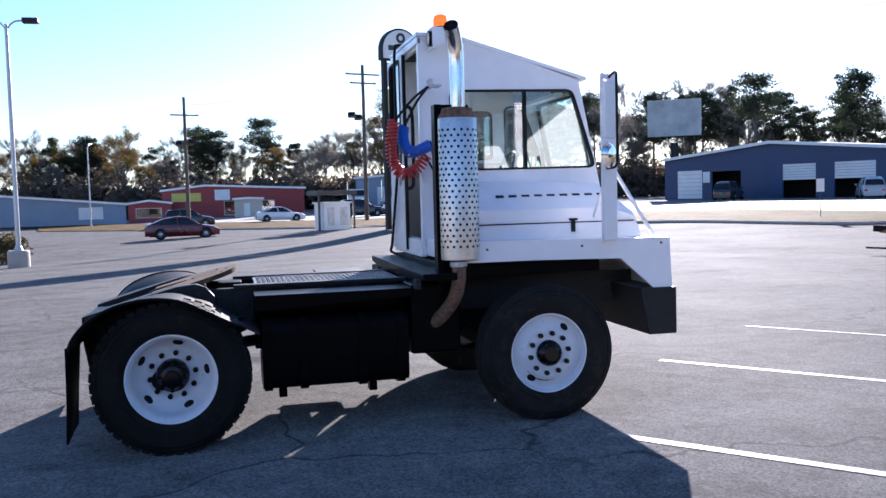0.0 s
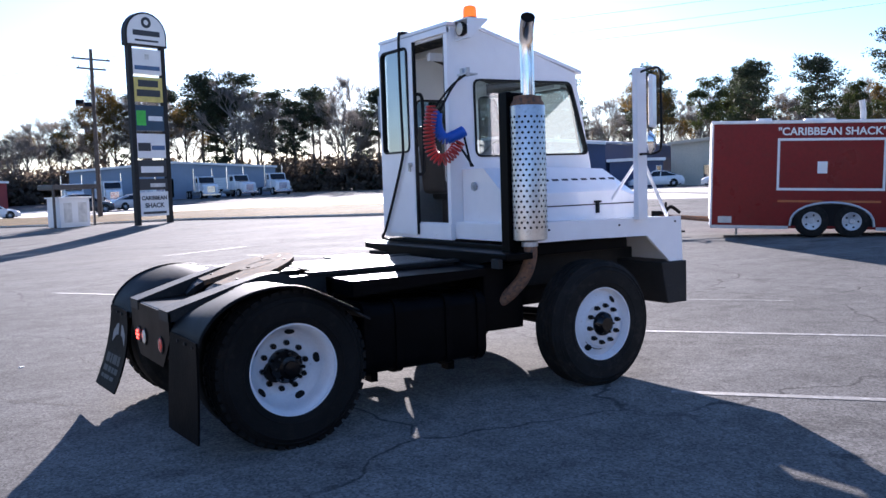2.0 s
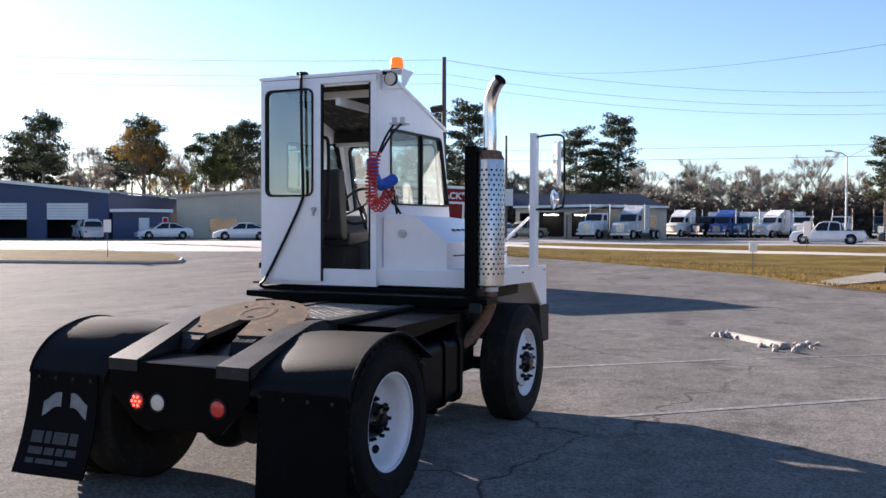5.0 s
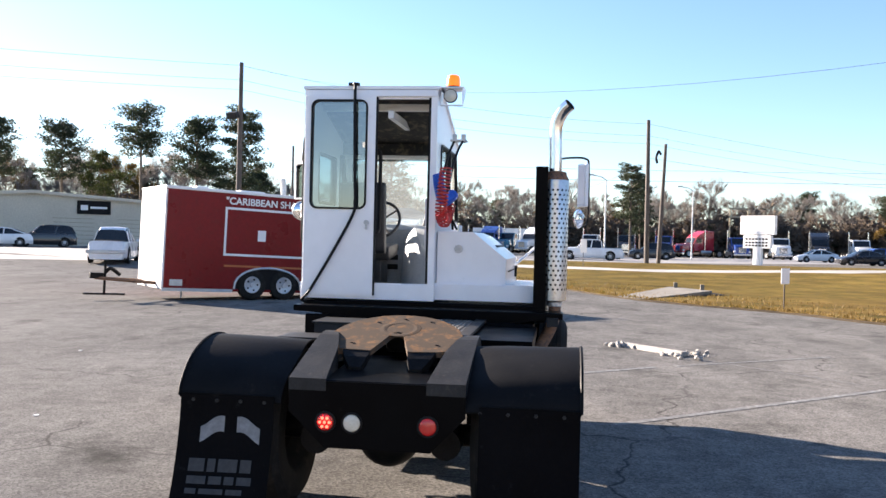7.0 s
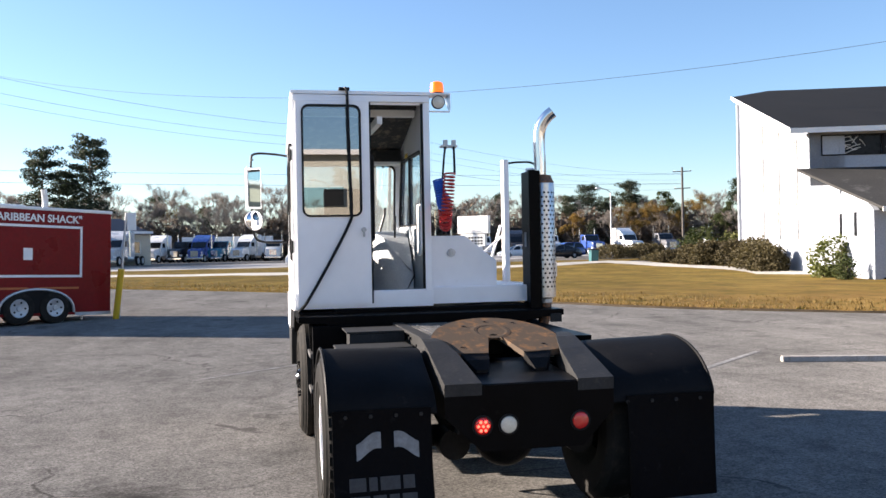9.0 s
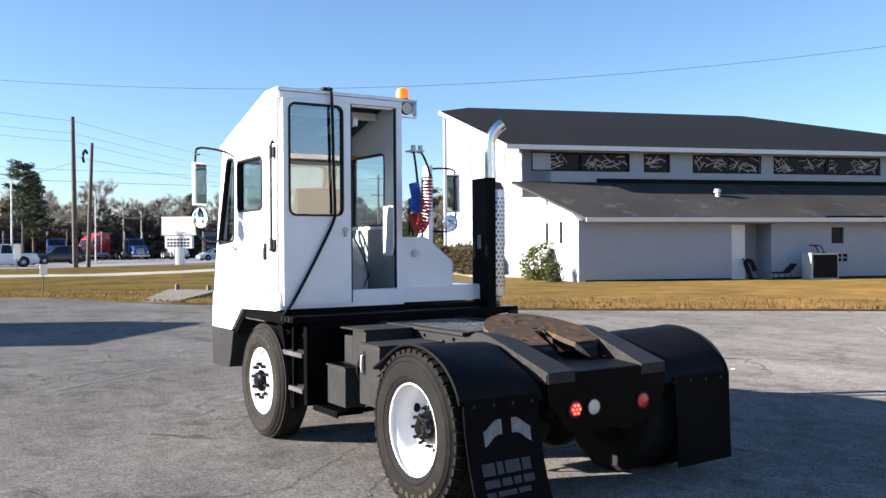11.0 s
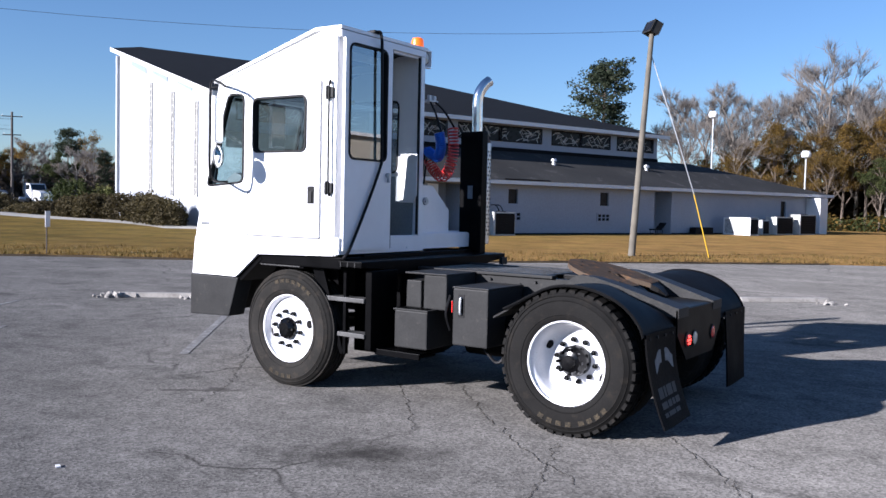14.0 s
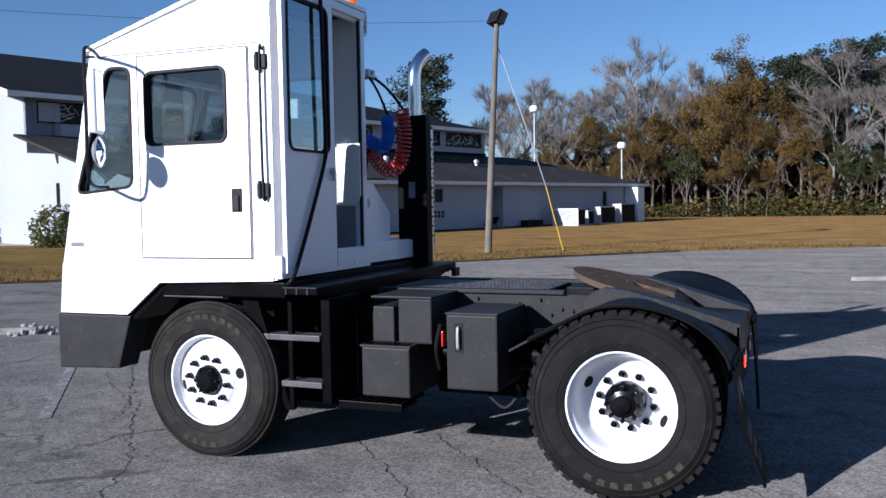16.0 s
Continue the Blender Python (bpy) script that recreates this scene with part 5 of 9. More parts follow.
# exhaust stack
bm = B()
box(bm, 2.14, 2.39, -1.02, -0.94, 1.10, 2.50, 0.012)
box(bm, 2.105, 2.16, -1.04, -0.93, 1.10, 2.50, 0.006)
stand = part("exhaust_stand", bm, BLACK, truck, "tall black exhaust stand")
bm = B()
box(bm, 2.13, 2.137, -1.0, -0.96, 1.80, 1.92)
box(bm, 2.22, 2.28, -0.938, -0.932, 1.78, 1.92)
part("decal", bm, BARPALE, stand, "pale sticker", split=True)
bm = B()
mc = Vector((2.27, -1.105, 0))
lathe(bm, [(0.125, 1.29), (0.15, 1.30), (0.152, 1.40), (0.152, 2.38), (0.145, 2.39)], lambda a, b, d: Vector((mc.x + a, mc.y + b * 0.8, d)), 40)
muf = part("muffler", bm, STEEL, truck, "perforated stainless muffler guard", True)
bm = B()
for j in range(22):
    for i in range(18):
        a = 2 * math.pi * (i + 0.5 * (j % 2)) / 18
        z = 1.40 + j * 0.0425
        c, s_ = math.cos(a), math.sin(a)
        ctr = Vector((mc.x + 0.1535 * c, mc.y + 0.1535 * 0.8 * s_, z))
        t_ = Vector((-s_, c * 0.8, 0)).normalized()
        bm.faces.new([bm.verts.new(ctr + 0.0112 * (math.cos(q) * t_ + math.sin(q) * Vector((0, 0, 1)))) for q in [math.pi * k / 4 for k in range(8)]])
tagged(part("perforation", bm, DARKIN, muf), kind="stuff")
bm = B()
lathe(bm, [(0.148, 2.36), (0.148, 2.40), (0.125, 2.43), (0.12, 2.46), (0.07, 2.47)], lambda a, b, d: Vector((mc.x + a, mc.y + b * 0.8, d)), 32)
part("muffler_cap", bm, RUSTPIPE, muf, "dark rusty muffler top", True)
bm = B()
pipe = smoothline([(2.28, -1.10, 2.44), (2.28, -1.10, 2.6), (2.28, -1.095, 2.82), (2.27, -1.11, 2.93), (2.24, -1.16, 3.02), (2.21, -1.215, 3.07)], 6)
tube(bm, pipe, 0.058, 20, False)
tube(bm, [p + Vector((0, 0, 0)) for p in pipe], 0.054, 20, False)
stack = part("stack_pipe", bm, CHROME, truck, "bent chrome exhaust pipe", True)
bm = B()
d_ = (pipe[-1] - pipe[-2]).normalized()
cyl(bm, pipe[-1] - d_ * 0.03, pipe[-1] - d_ * 0.028, 0.0545, None, 20)
part("pipe_mouth", bm, DARKIN, stack)
bm = B()
tube(bm, smoothline([(2.25, -1.12, 1.30), (2.25, -1.12, 1.15), (2.22, -1.06, 0.98), (2.12, -0.95, 0.82), (2.05, -0.8, 0.74), (2.02, -0.55, 0.72)], 6), 0.055, 14)
part("down_pipe", bm, RUSTPIPE, truck, "rusty exhaust down-pipe", True)
bm = B()
for z in (1.24,):
    lathe(bm, [(0.06, z), (0.068, z + 0.005), (0.068, z + 0.04), (0.06, z + 0.045)], lambda a, b, d: Vector((2.25 + a, -1.12 + b, d)), 20)
part("pipe_clamp", bm, GALV, truck)

# beacon and work lamp
bm = B()
box(bm, 2.30, 2.52, -0.235, -0.005, 3.235, 3.247)
prism(bm, [(2.30, 3.235), (2.52, 3.235), (2.33, 3.09), (2.30, 3.09)], XZ, -0.03, -0.022)
prism(bm, [(2.30, 3.235), (2.52, 3.235), (2.36, 3.09), (2.30, 3.09)], XZ, -0.232, -0.224)
box(bm, 2.30, 2.34, -0.23, -0.02, 3.07, 3.08)
part("lamp_bracket", bm, WHITE, truck)
bm = B()
lathe(bm, [(0.062, 3.262), (0.064, 3.28), (0.062, 3.33), (0.054, 3.36), (0.03, 3.372), (0.001, 3.373)], lambda a, b, d: Vector((2.40 + a, -0.125 + b, d)), 24)
beacon = part("beacon", bm, AMBER, truck, "amber warning beacon", True)
bm = B()
lathe(bm, [(0.001, 3.247), (0.068, 3.247), (0.068, 3.263), (0.06, 3.266)], lambda a, b, d: Vector((2.40 + a, -0.125 + b, d)), 24)
part("beacon_base", bm, SEAL, beacon)
bm = B()
lathe(bm, [(0.058, 2.285), (0.064, 2.29), (0.064, 2.32), (0.04, 2.36), (0.001, 2.37)], lambda a, b, d: Vector((d, -0.115 + a, 3.16 + b)), 24)
wl = part("work_lamp", bm, SEAL, truck, "round black work lamp", True)
bm = B()
lathe(bm, [(0.001, 2.280), (0.04, 2.283), (0.058, 2.290)], lambda a, b, d: Vector((d, -0.115 + a, 3.16 + b)), 24)
part("lens", bm, WHITELENS, wl, "clear lens", True)

# gladhand bracket and coiled air lines
bm = B()
box(bm, 2.24, 2.36, -0.28, -0.13, 2.735, 2.75)
box(bm, 2.255, 2.285, -0.19, -0.15, 2.72, 2.80, 0.004)
box(bm, 2.255, 2.285, -0.27, -0.23, 2.72, 2.80, 0.004)
part("hose_bracket", bm, GALV, truck)


def coil(name, material, start, pts, end, r, turns, th):
    bm = B()
    line = smoothline(pts, 24)
    n = len(line)
    cum = [0.0]
    for a, b in zip(line, line[1:]):
        cum.append(cum[-1] + (b - a).length)
    steps = int(turns * 12)
    out = []
    for k in range(steps + 1):
        s = cum[-1] * k / steps
        i = max(0, min(n - 2, next((j for j in range(n - 1) if cum[j + 1] >= s), n - 2)))
        f = (s - cum[i]) / max(1e-6, cum[i + 1] - cum[i])
        p = line[i].lerp(line[i + 1], f)
        t = (line[i + 1] - line[i]).normalized()
        u = t.cross(Vector((1, 0.1, 0))).normalized()
        v = t.cross(u)
        a = 2 * math.pi * turns * k / steps
        out.append(p + r * (math.cos(a) * u + math.sin(a) * v))
    tube(bm, out, th, 6)
    c = part(name, bm, material, truck, "coiled air line", True)
    bm = B()
    tube(bm, smoothline([start, (Vector(start) + out[0]) / 2 + Vector((0, 0, 0.03)), out[0]], 6), 0.011, 6)
    tube(bm, smoothline([out[-1], (Vector(end) + out[-1]) / 2, end], 6), 0.011, 6)
    part("hose_end", bm, SEAL, c, "", True, split=True)


coil("red_hose_coil", HOSERED, (2.27, -0.25, 2.75), [(1.96, -0.137, 2.46), (1.935, -0.115, 2.24), (1.965, -0.10, 2.06), (2.06, -0.115, 1.985), (2.17, -0.13, 2.05), (2.24, -0.14, 2.15)], (2.34, -0.2, 1.92), 0.05, 25, 0.008)
coil("blue_hose_coil", HOSEBLUE, (2.27, -0.17, 2.75), [(2.06, -0.05, 2.41), (2.05, -0.07, 2.28), (2.10, -0.10, 2.18), (2.19, -0.135, 2.20), (2.28, -0.165, 2.245)], (2.345, -0.16, 1.92), 0.045, 26, 0.0085)

# black cable looped over the rear door
bm = B()
tube(bm, smoothline([(2.4, 0.80, 3.25), (2.2, 0.78, 3.255), (2.16, 0.76, 3.22), (2.15, 0.755, 3.0), (2.15, 0.745, 2.5), (2.15, 0.735, 2.15), (2.15, 0.76, 2.02), (2.15, 0.95, 1.66), (2.15, 1.15, 1.32), (2.15, 1.22, 1.24), (2.2, 1.2, 1.21)], 6), 0.014, 8)
part("cable", bm, SEAL, truck, "black cable hanging over the rear door", True)
bm = B()
box(bm, 2.18, 2.24, 0.73, 0.83, 3.237, 3.265, 0.008)
part("cable_clip", bm, SEAL, truck)


# ---- ground ----
def axis_steps():
    near = [i * 2.5 for i in range(-28, 45)]
    far_p = [110 + 12, 150, 200, 300, 500, 900, 1800, 3500]
    far_n = [-3500, -1800, -900, -500, -300, -200, -140, -100, -82]
    return far_n + near + far_p


GX = GY = axis_steps()
gv = [(x, y, land(x, y) - 0.0005) for y in GY for x in GX]
gw = len(GX)
gf = [(j * gw + i, j * gw + i + 1, (j + 1) * gw + i + 1, (j + 1) * gw + i) for j in range(len(GY) - 1) for i in range(gw - 1)]
me = bpy.data.meshes.new("ground")
me.from_pydata(gv, [], gf)
me.materials.append(ASPHALT)
for p in me.polygons:
    p.use_smooth = True
ground = tagged(new("ground", me), "cracked grey asphalt of the wide parking lot", "ground", kind="structure")


def resample(pts, n):
    P = smoothline([(a, b, 0) for a, b in pts], 10)
    cum = [0]
    for a, b in zip(P, P[1:]):
        cum.append(cum[-1] + (b - a).length)
    out = []
    for k in range(n):
        s = cum[-1] * k / (n - 1)
        i = max(0, min(len(P) - 2, next((j for j in range(len(P) - 1) if cum[j + 1] >= s), len(P) - 2)))
        out.append(P[i].lerp(P[i + 1], (s - cum[i]) / max(1e-6, cum[i + 1] - cum[i])))
    return out


def strip(name, near, far, lift, material, label, category, n=60, m=14, ragged=0.0):
    """A raised sheet between two lines on the ground, with a skirt down to it."""
    A, C = resample(near, n), resample(far, n)
    bm = B()
    rows = []
    for k in range(n):
        row = []
        for j in range(m):
            p = A[k].lerp(C[k], j / (m - 1))
            if ragged and j == 0:
                p = p + Vector((noise.noise((k * 0.7, 3, 1)), noise.noise((k * 0.7, 9, 4)), 0)) * ragged
            row.append(bm.verts.new((p.x, p.y, land(p.x, p.y) + lift * (1 if j else 0.55) + (0.03 * noise.noise((p.x * 0.25, p.y * 0.25, 0)) if lift > 0.03 and j else 0))))
        rows.append(row)
    for q, w in zip(rows, rows[1:]):
        for j in range(m - 1):
            bm.faces.new((q[j], q[j + 1], w[j + 1], w[j]))
    edge = [r[0] for r in rows]
    low = [bm.verts.new((v.co.x, v.co.y, v.co.z - lift - 0.05)) for v in edge]
    for i in range(n - 1):
        bm.faces.new((edge[i], edge[i + 1], low[i + 1], low[i]))
    ob = link(name, bm, material, None, "", True)
    return tagged(ob, label, category, kind="structure")


LOT_EDGE = [(-60, -44), (-30, -38), (-12, -31.5), (-3.4, -28), (3.0, -24.6), (8.2, -19.3), (14.2, -12.2), (17.5, -9.2), (20.3, -7.6), (24.3, -3.9), (30.5, -1.2), (36.2, 3.7), (41, 9.0), (44, 15)]
FIELD_FAR = [(-60, -160), (-30, -160), (0, -160), (15, -150), (25, -130), (34, -100), (44, -70), (50, -48), (55, -36), (57.5, -25), (55, -18.5), (50.3, -9), (50.6, 0), (52.3, 9), (54.5, 17)]
strip("grass_field", LOT_EDGE, FIELD_FAR, 0.07, GRASS, "dry yellow-brown winter lawn round the lot", "grass", 90, 24, 0.25)
strip("sidewalk", [(57.5, -27), (54.5, -20), (48.8, -9), (49.2, 0), (51, 10), (53, 18)], [(61, -26), (57.5, -20), (52, -8.5), (52.6, 0), (54.2, 10), (56, 17.5)], 0.095, CONCRETE, "pale concrete path across the lawn", "path", 40, 3)
strip("hall_path", [(58, -23.2), (50, -24.6), (43, -25.6), (38, -24.8), (32.5, -24.2)], [(58, -26.6), (51, -27.2), (44.5, -29.0), (40, -30.0), (35, -33)], 0.10, CONCRETE, "pale concrete path before the hall", "path", 40, 3)
strip("verge", [(57.5, -25), (55, -18.5), (50.3, -9), (50.6, 0), (52.3, 9), (54.5, 17)], [(68, -34), (65, -21), (63.5, -9), (63, 0), (62, 10), (62, 17)], 0.07, GRASS, "dry grass verge beside the road", "grass", 40, 8, 0.0)
strip("island_verge", [(28.6, 24.6), (26.3, 23.2), (24.6, 26.0), (22.8, 31.5), (19.8, 35.5), (16.4, 42.3), (13.0, 48.5), (6.6, 55.5), (-6, 75), (-20, 99)], [(29.4, 25.6), (31.2, 27.5), (31.4, 31), (30.4, 36), (29, 42), (25.5, 50), (21, 58), (8.4, 72.7), (-8, 100), (-28, 140)], 0.13, GRASS, "dry grass island between the lot and the road", "grass", 60, 10, 0.1)
strip("road", [(120, -60), (90, -30), (68, -8), (63, 10), (46, 18), (34, 30), (30, 43), (21.5, 58.5), (9, 73.5), (-8, 102), (-28, 142)], [(140, -40), (104, -12), (86, 6), (78, 22), (60, 32), (48, 42), (42, 53), (34, 68), (22, 84), (6, 112), (-12, 150)], 0.006, ROADMAT, "pale worn road past the lot", "road", 70, 8)

# kerb along the island
bm = B()
pl = resample([(28.6, 24.5), (26.2, 23.1), (24.5, 25.9), (22.7, 31.4), (19.7, 35.4), (16.3, 42.2), (12.9, 48.4), (6.5, 55.4), (-6.1, 75)], 90)
tube(bm, [(p.x, p.y, land(p.x, p.y) + 0.05) for p in pl], 0.09, 6)
tagged(link("kerb", bm, CONCRETE, None, "", True), "low weathered concrete kerb of the grass island", "kerb", kind="structure")
# soil edge of the lawn; the lip's shadow is painted into its dark colour
bm = B()
pl = resample([(3.0, -24.5), (8.1, -19.2), (14.1, -12.1), (17.4, -9.1), (20.2, -7.5), (24.2, -3.8), (30.4, -1.1)], 70)
tube(bm, [(p.x, p.y, land(p.x, p.y) + 0.0 + 0.02 * noise.noise((p.x, p.y, 2))) for p in pl], 0.06, 6)
tagged(link("lot_kerb", bm, SOIL, None, "", True), "crumbled soil edge of the lawn along the lot, darkened for its shadow line", "kerb", kind="structure")

# worn parking lines
bm = B()
for (x0, y0), (x1, y1), w in (((4.9, 0.7), (7.7, -2.6), 0.1), ((7.9, -2.9), (9.9, -5.7), 0.07), ((3.2, -1.75), (7.25, -6.4), 0.1), ((7.0, 2.4), (8.3, 0.8), 0.06),
                              ((10.25, 0.05), (10.85, -0.85), 0.07), ((8.5, -3.7), (6.8, -5.2), 0.04), ((4.55, 19.05), (7.6, 20.7), 0.12), ((3.95, 14.3), (4.5, 13.45), 0.1),
                              ((3.1, 11.5), (3.95, 9.9), 0.1), ((0.3, 10.4), (1.8, 8.1), 0.1), ((6.15, 16.45), (7.55, 12.6), 0.1), ((9.0, 15.6), (9.85, 14.3), 0.1), ((5.85, -13.85), (3.0, -10.3), 0.07)):
    d = Vector((x1 - x0, y1 - y0)).normalized(); nrm = Vector((-d.y, d.x)) * w / 2
    k = 10
    prev = None
    for i in range(k + 1):
        p = Vector((x0, y0)).lerp(Vector((x1, y1)), i / k)
        pair = [bm.verts.new((q.x, q.y, land(q.x, q.y) + 0.004)) for q in (p + nrm * (1 + 0.1 * noise.noise((p.x * 3, p.y * 3, 0))), p - nrm)]
        if prev:
            bm.faces.new((prev[0], prev[1], pair[1], pair[0]))
        prev = pair
tagged(link("parking_lines", bm, LINEPAINT), "worn white parking lines on the asphalt", "road marking", kind="structure")


# cracks in the asphalt, filled with dirt
CRACKFILL = surf("crack_dirt", (0.052, 0.047, 0.040), 0.95, var=0.4, scale=4, fine=40, bump=0.004, second=(0.125, 0.11, 0.09), amount=0.45, spec=0.05)
for i, (pts, w) in enumerate((([(2.9, -0.4), (2.0, 0.58), (1.46, 1.18), (1.02, 1.73)], 0.022), ([(1.67, 0.08), (0.74, 1.07), (0.01, 1.73), (-0.58, 2.16)], 0.024), ([(-0.6, 0.66), (-0.96, 1.11), (-1.35, 1.6), (-1.7, 2.2)], 0.018),
                              ([(4.6, -0.1), (4.22, 0.42), (3.78, 0.95), (3.29, 1.52), (2.9, 2.3)], 0.026), ([(6.9, -2.6), (6.12, -1.72), (4.84, -0.26), (4.4, 0.3)], 0.028), ([(-0.03, 1.39), (-0.25, 2.0), (-0.42, 2.49), (-0.5, 3.4)], 0.016),
                              ([(-2.3, 2.7), (-1.74, 2.02), (-1.33, 1.53), (-0.91, 1.0)], 0.014), ([(4.3, 0.55), (4.7, -0.06), (5.4, -0.6), (6.02, -1.21)], 0.016), ([(-1.41, 1.13), (-1.18, 0.99), (-0.94, 0.85)], 0.014))):
    line = resample(pts, 26 * len(pts))
    bm = B(); prev = None
    for k, p in enumerate(line):
        d = (line[min(k + 1, len(line) - 1)] - line[max(k - 1, 0)]).normalized()
        nrm = Vector((-d.y, d.x, 0))
        c = p + nrm * (0.06 * noise.noise((k * 0.17, i * 5.0, 0)) + 0.025 * noise.noise((k * 0.8, i * 5.0, 3)))
        h = 0.55 * w * (0.5 + 0.9 * noise.noise((k * 0.45, i * 3.0, 8)) ) * 0.5 * min(1.0, 0.2 + k / 12, 0.2 + (len(line) - 1 - k) / 12)
        h = max(0.0025, h)
        pair = [bm.verts.new((c.x + nrm.x * h, c.y + nrm.y * h, 0.0025)), bm.verts.new((c.x - nrm.x * h, c.y - nrm.y * h, 0.0025))]
        if prev:
            bm.faces.new((prev[0], prev[1], pair[1], pair[0]))
        prev = pair
    part("crack", bm, CRACKFILL, ground)


# broken wheel stops and rubble
def wheel_stop(x, y, length, turn, label):
    bm = B()
    prism(bm, [(-0.09, 0), (0.09, 0), (0.055, 0.085), (-0.055, 0.085)], YZ, -length / 2, length / 2, 0.015)
    for v in bm.verts:
        v.co += Vector((noise.noise(v.co * 3), noise.noise(v.co * 3 + Vector((5, 0, 0))), 0)) * 0.03
    ob = link("wheel_stop", bm, STOPCON)
    ob.matrix_basis = Matrix.Translation((x, y, 0)) @ Matrix.Rotation(turn, 4, "Z")
    tagged(ob, label, "wheel stop", "broken wheel stops")
    return ob


wheel_stop(9.75, -2.75, 1.5, math.atan2(-1.05, -1.3), "broken pale concrete wheel stop on the asphalt")
wheel_stop(1.18, -10.56, 1.8, math.atan2(-1.34, -1.43), "pale concrete wheel stop lying on the asphalt")
wheel_stop(5.75, -6.9, 1.8, math.atan2(-0.96, -0.27), "whole pale concrete wheel stop on the asphalt")
wheel_stop(-2.4, -14.15, 1.2, math.atan2(-0.35, -0.76), "pale concrete wheel stop far out on the asphalt")
rng = random.Random(4)
for cx, cy, n, sp, sz in ((10.35, -2.2, 16, 0.16, 0.07), (9.25, -3.15, 20, 0.22, 0.05), (0.4, -10.8, 10, 0.2, 0.05), (9.4, -3.4, 12, 0.2, 0.05)):
    bm = B()
    for i in range(n):
        s = sz * rng.uniform(0.35, 1.1)
        r = bmesh.ops.create_icosphere(bm, subdivisions=1, radius=s, matrix=Matrix.Translation((cx + rng.gauss(0, sp), cy + rng.gauss(0, sp * 0.7), s * 0.45)))
        for v in r["verts"]:
            v.co += Vector((rng.uniform(-1, 1), rng.uniform(-1, 1), rng.uniform(-1, 1))) * s * 0.3
    tagged(link("rubble", bm, STOPCON), "heap of broken concrete rubble on the asphalt", "rubble", kind="stuff")
# litter
bm = B()
for x, y in ((-1.1, 3.2), (-8.2, -1.0), (6.8, 6.1), (2.2, 3.9), (3.4, -6.2), (-3.2, 3.7)):
    a = rng.uniform(0, 3)
    box(bm, -0.025, 0.025, -0.014, 0.014, 0.001, 0.01, 0, Matrix.Translation((x, y, 0)) @ Matrix.Rotation(a, 4, "Z"))
tagged(link("paper_litter", bm, PAINTWHITE), "scraps of white paper litter on the asphalt", "litter", kind="stuff")

# grass tufts along the near edge of the lawn
verts, faces = [], []
edge = resample(LOT_EDGE[3:], 400)
for k in range(9000):
    p = edge[rng.randrange(len(edge))]
    q = Vector((p.x + rng.uniform(-0.2, 6.5) * 0.62, p.y - rng.uniform(-0.2, 6.5) * 0.62, 0))
    if rng.random() < 0.35:
        q = Vector((p.x + rng.gauss(0.15, 0.15), p.y - rng.gauss(0.15, 0.15), 0))
    a = rng.uniform(0, 6.28); h = rng.uniform(0.04, 0.13); w = rng.uniform(0.01, 0.03)
    z = land(q.x, q.y) + 0.05
    dx, dy = math.cos(a) * w, math.sin(a) * w
    lx, ly = rng.uniform(-0.05, 0.05), rng.uniform(-0.05, 0.05)
    i = len(verts)
    verts += [(q.x - dx, q.y - dy, z), (q.x + dx, q.y + dy, z), (q.x + lx, q.y + ly, z + h)]
    faces.append((i, i + 1, i + 2))
me = bpy.data.meshes.new("grass_tufts"); me.from_pydata(verts, [], faces); me.materials.append(BLADES)
tagged(new("grass_tufts", me), "tufts of dry grass along the lawn edge", "grass", kind="stuff")

# concrete culvert slab on the lawn
slab = thing("culvert_slab", "weathered concrete culvert slab set in the lawn", "slab")
bm = B()
va = [bm.verts.new(p) for p in ((25.8, -3.1, 0.04), (24.5, -3.85, 0.05), (28.3, -6.75, 0.22), (30.8, -5.5, 0.22))]
vb = [bm.verts.new(v.co - Vector((0, 0, 0.13))) for v in va]
bm.faces.new(va); bm.faces.new(vb)
for i in range(4):
    bm.faces.new((va[i], va[(i + 1) % 4], vb[(i + 1) % 4], vb[i]))
part("slab", bm, DIRTYCONC, slab)
bm = B()
prism(bm, [(25.3, -4.3), (28.4, -7.35), (29.8, -7.1), (28.9, -6.3), (26.2, -4.7)], XY, -0.02, 0.07)
part("opening", bm, DARKIN, slab, "dark culvert mouth")
for x, y in ((30.2, -5.65), (28.7, -6.45)):
    bm = B(); box(bm, x - 0.07, x + 0.07, y - 0.07, y + 0.07, 0.15, 0.42, 0.01); part("stub_post", bm, DIRTYCONC, slab)


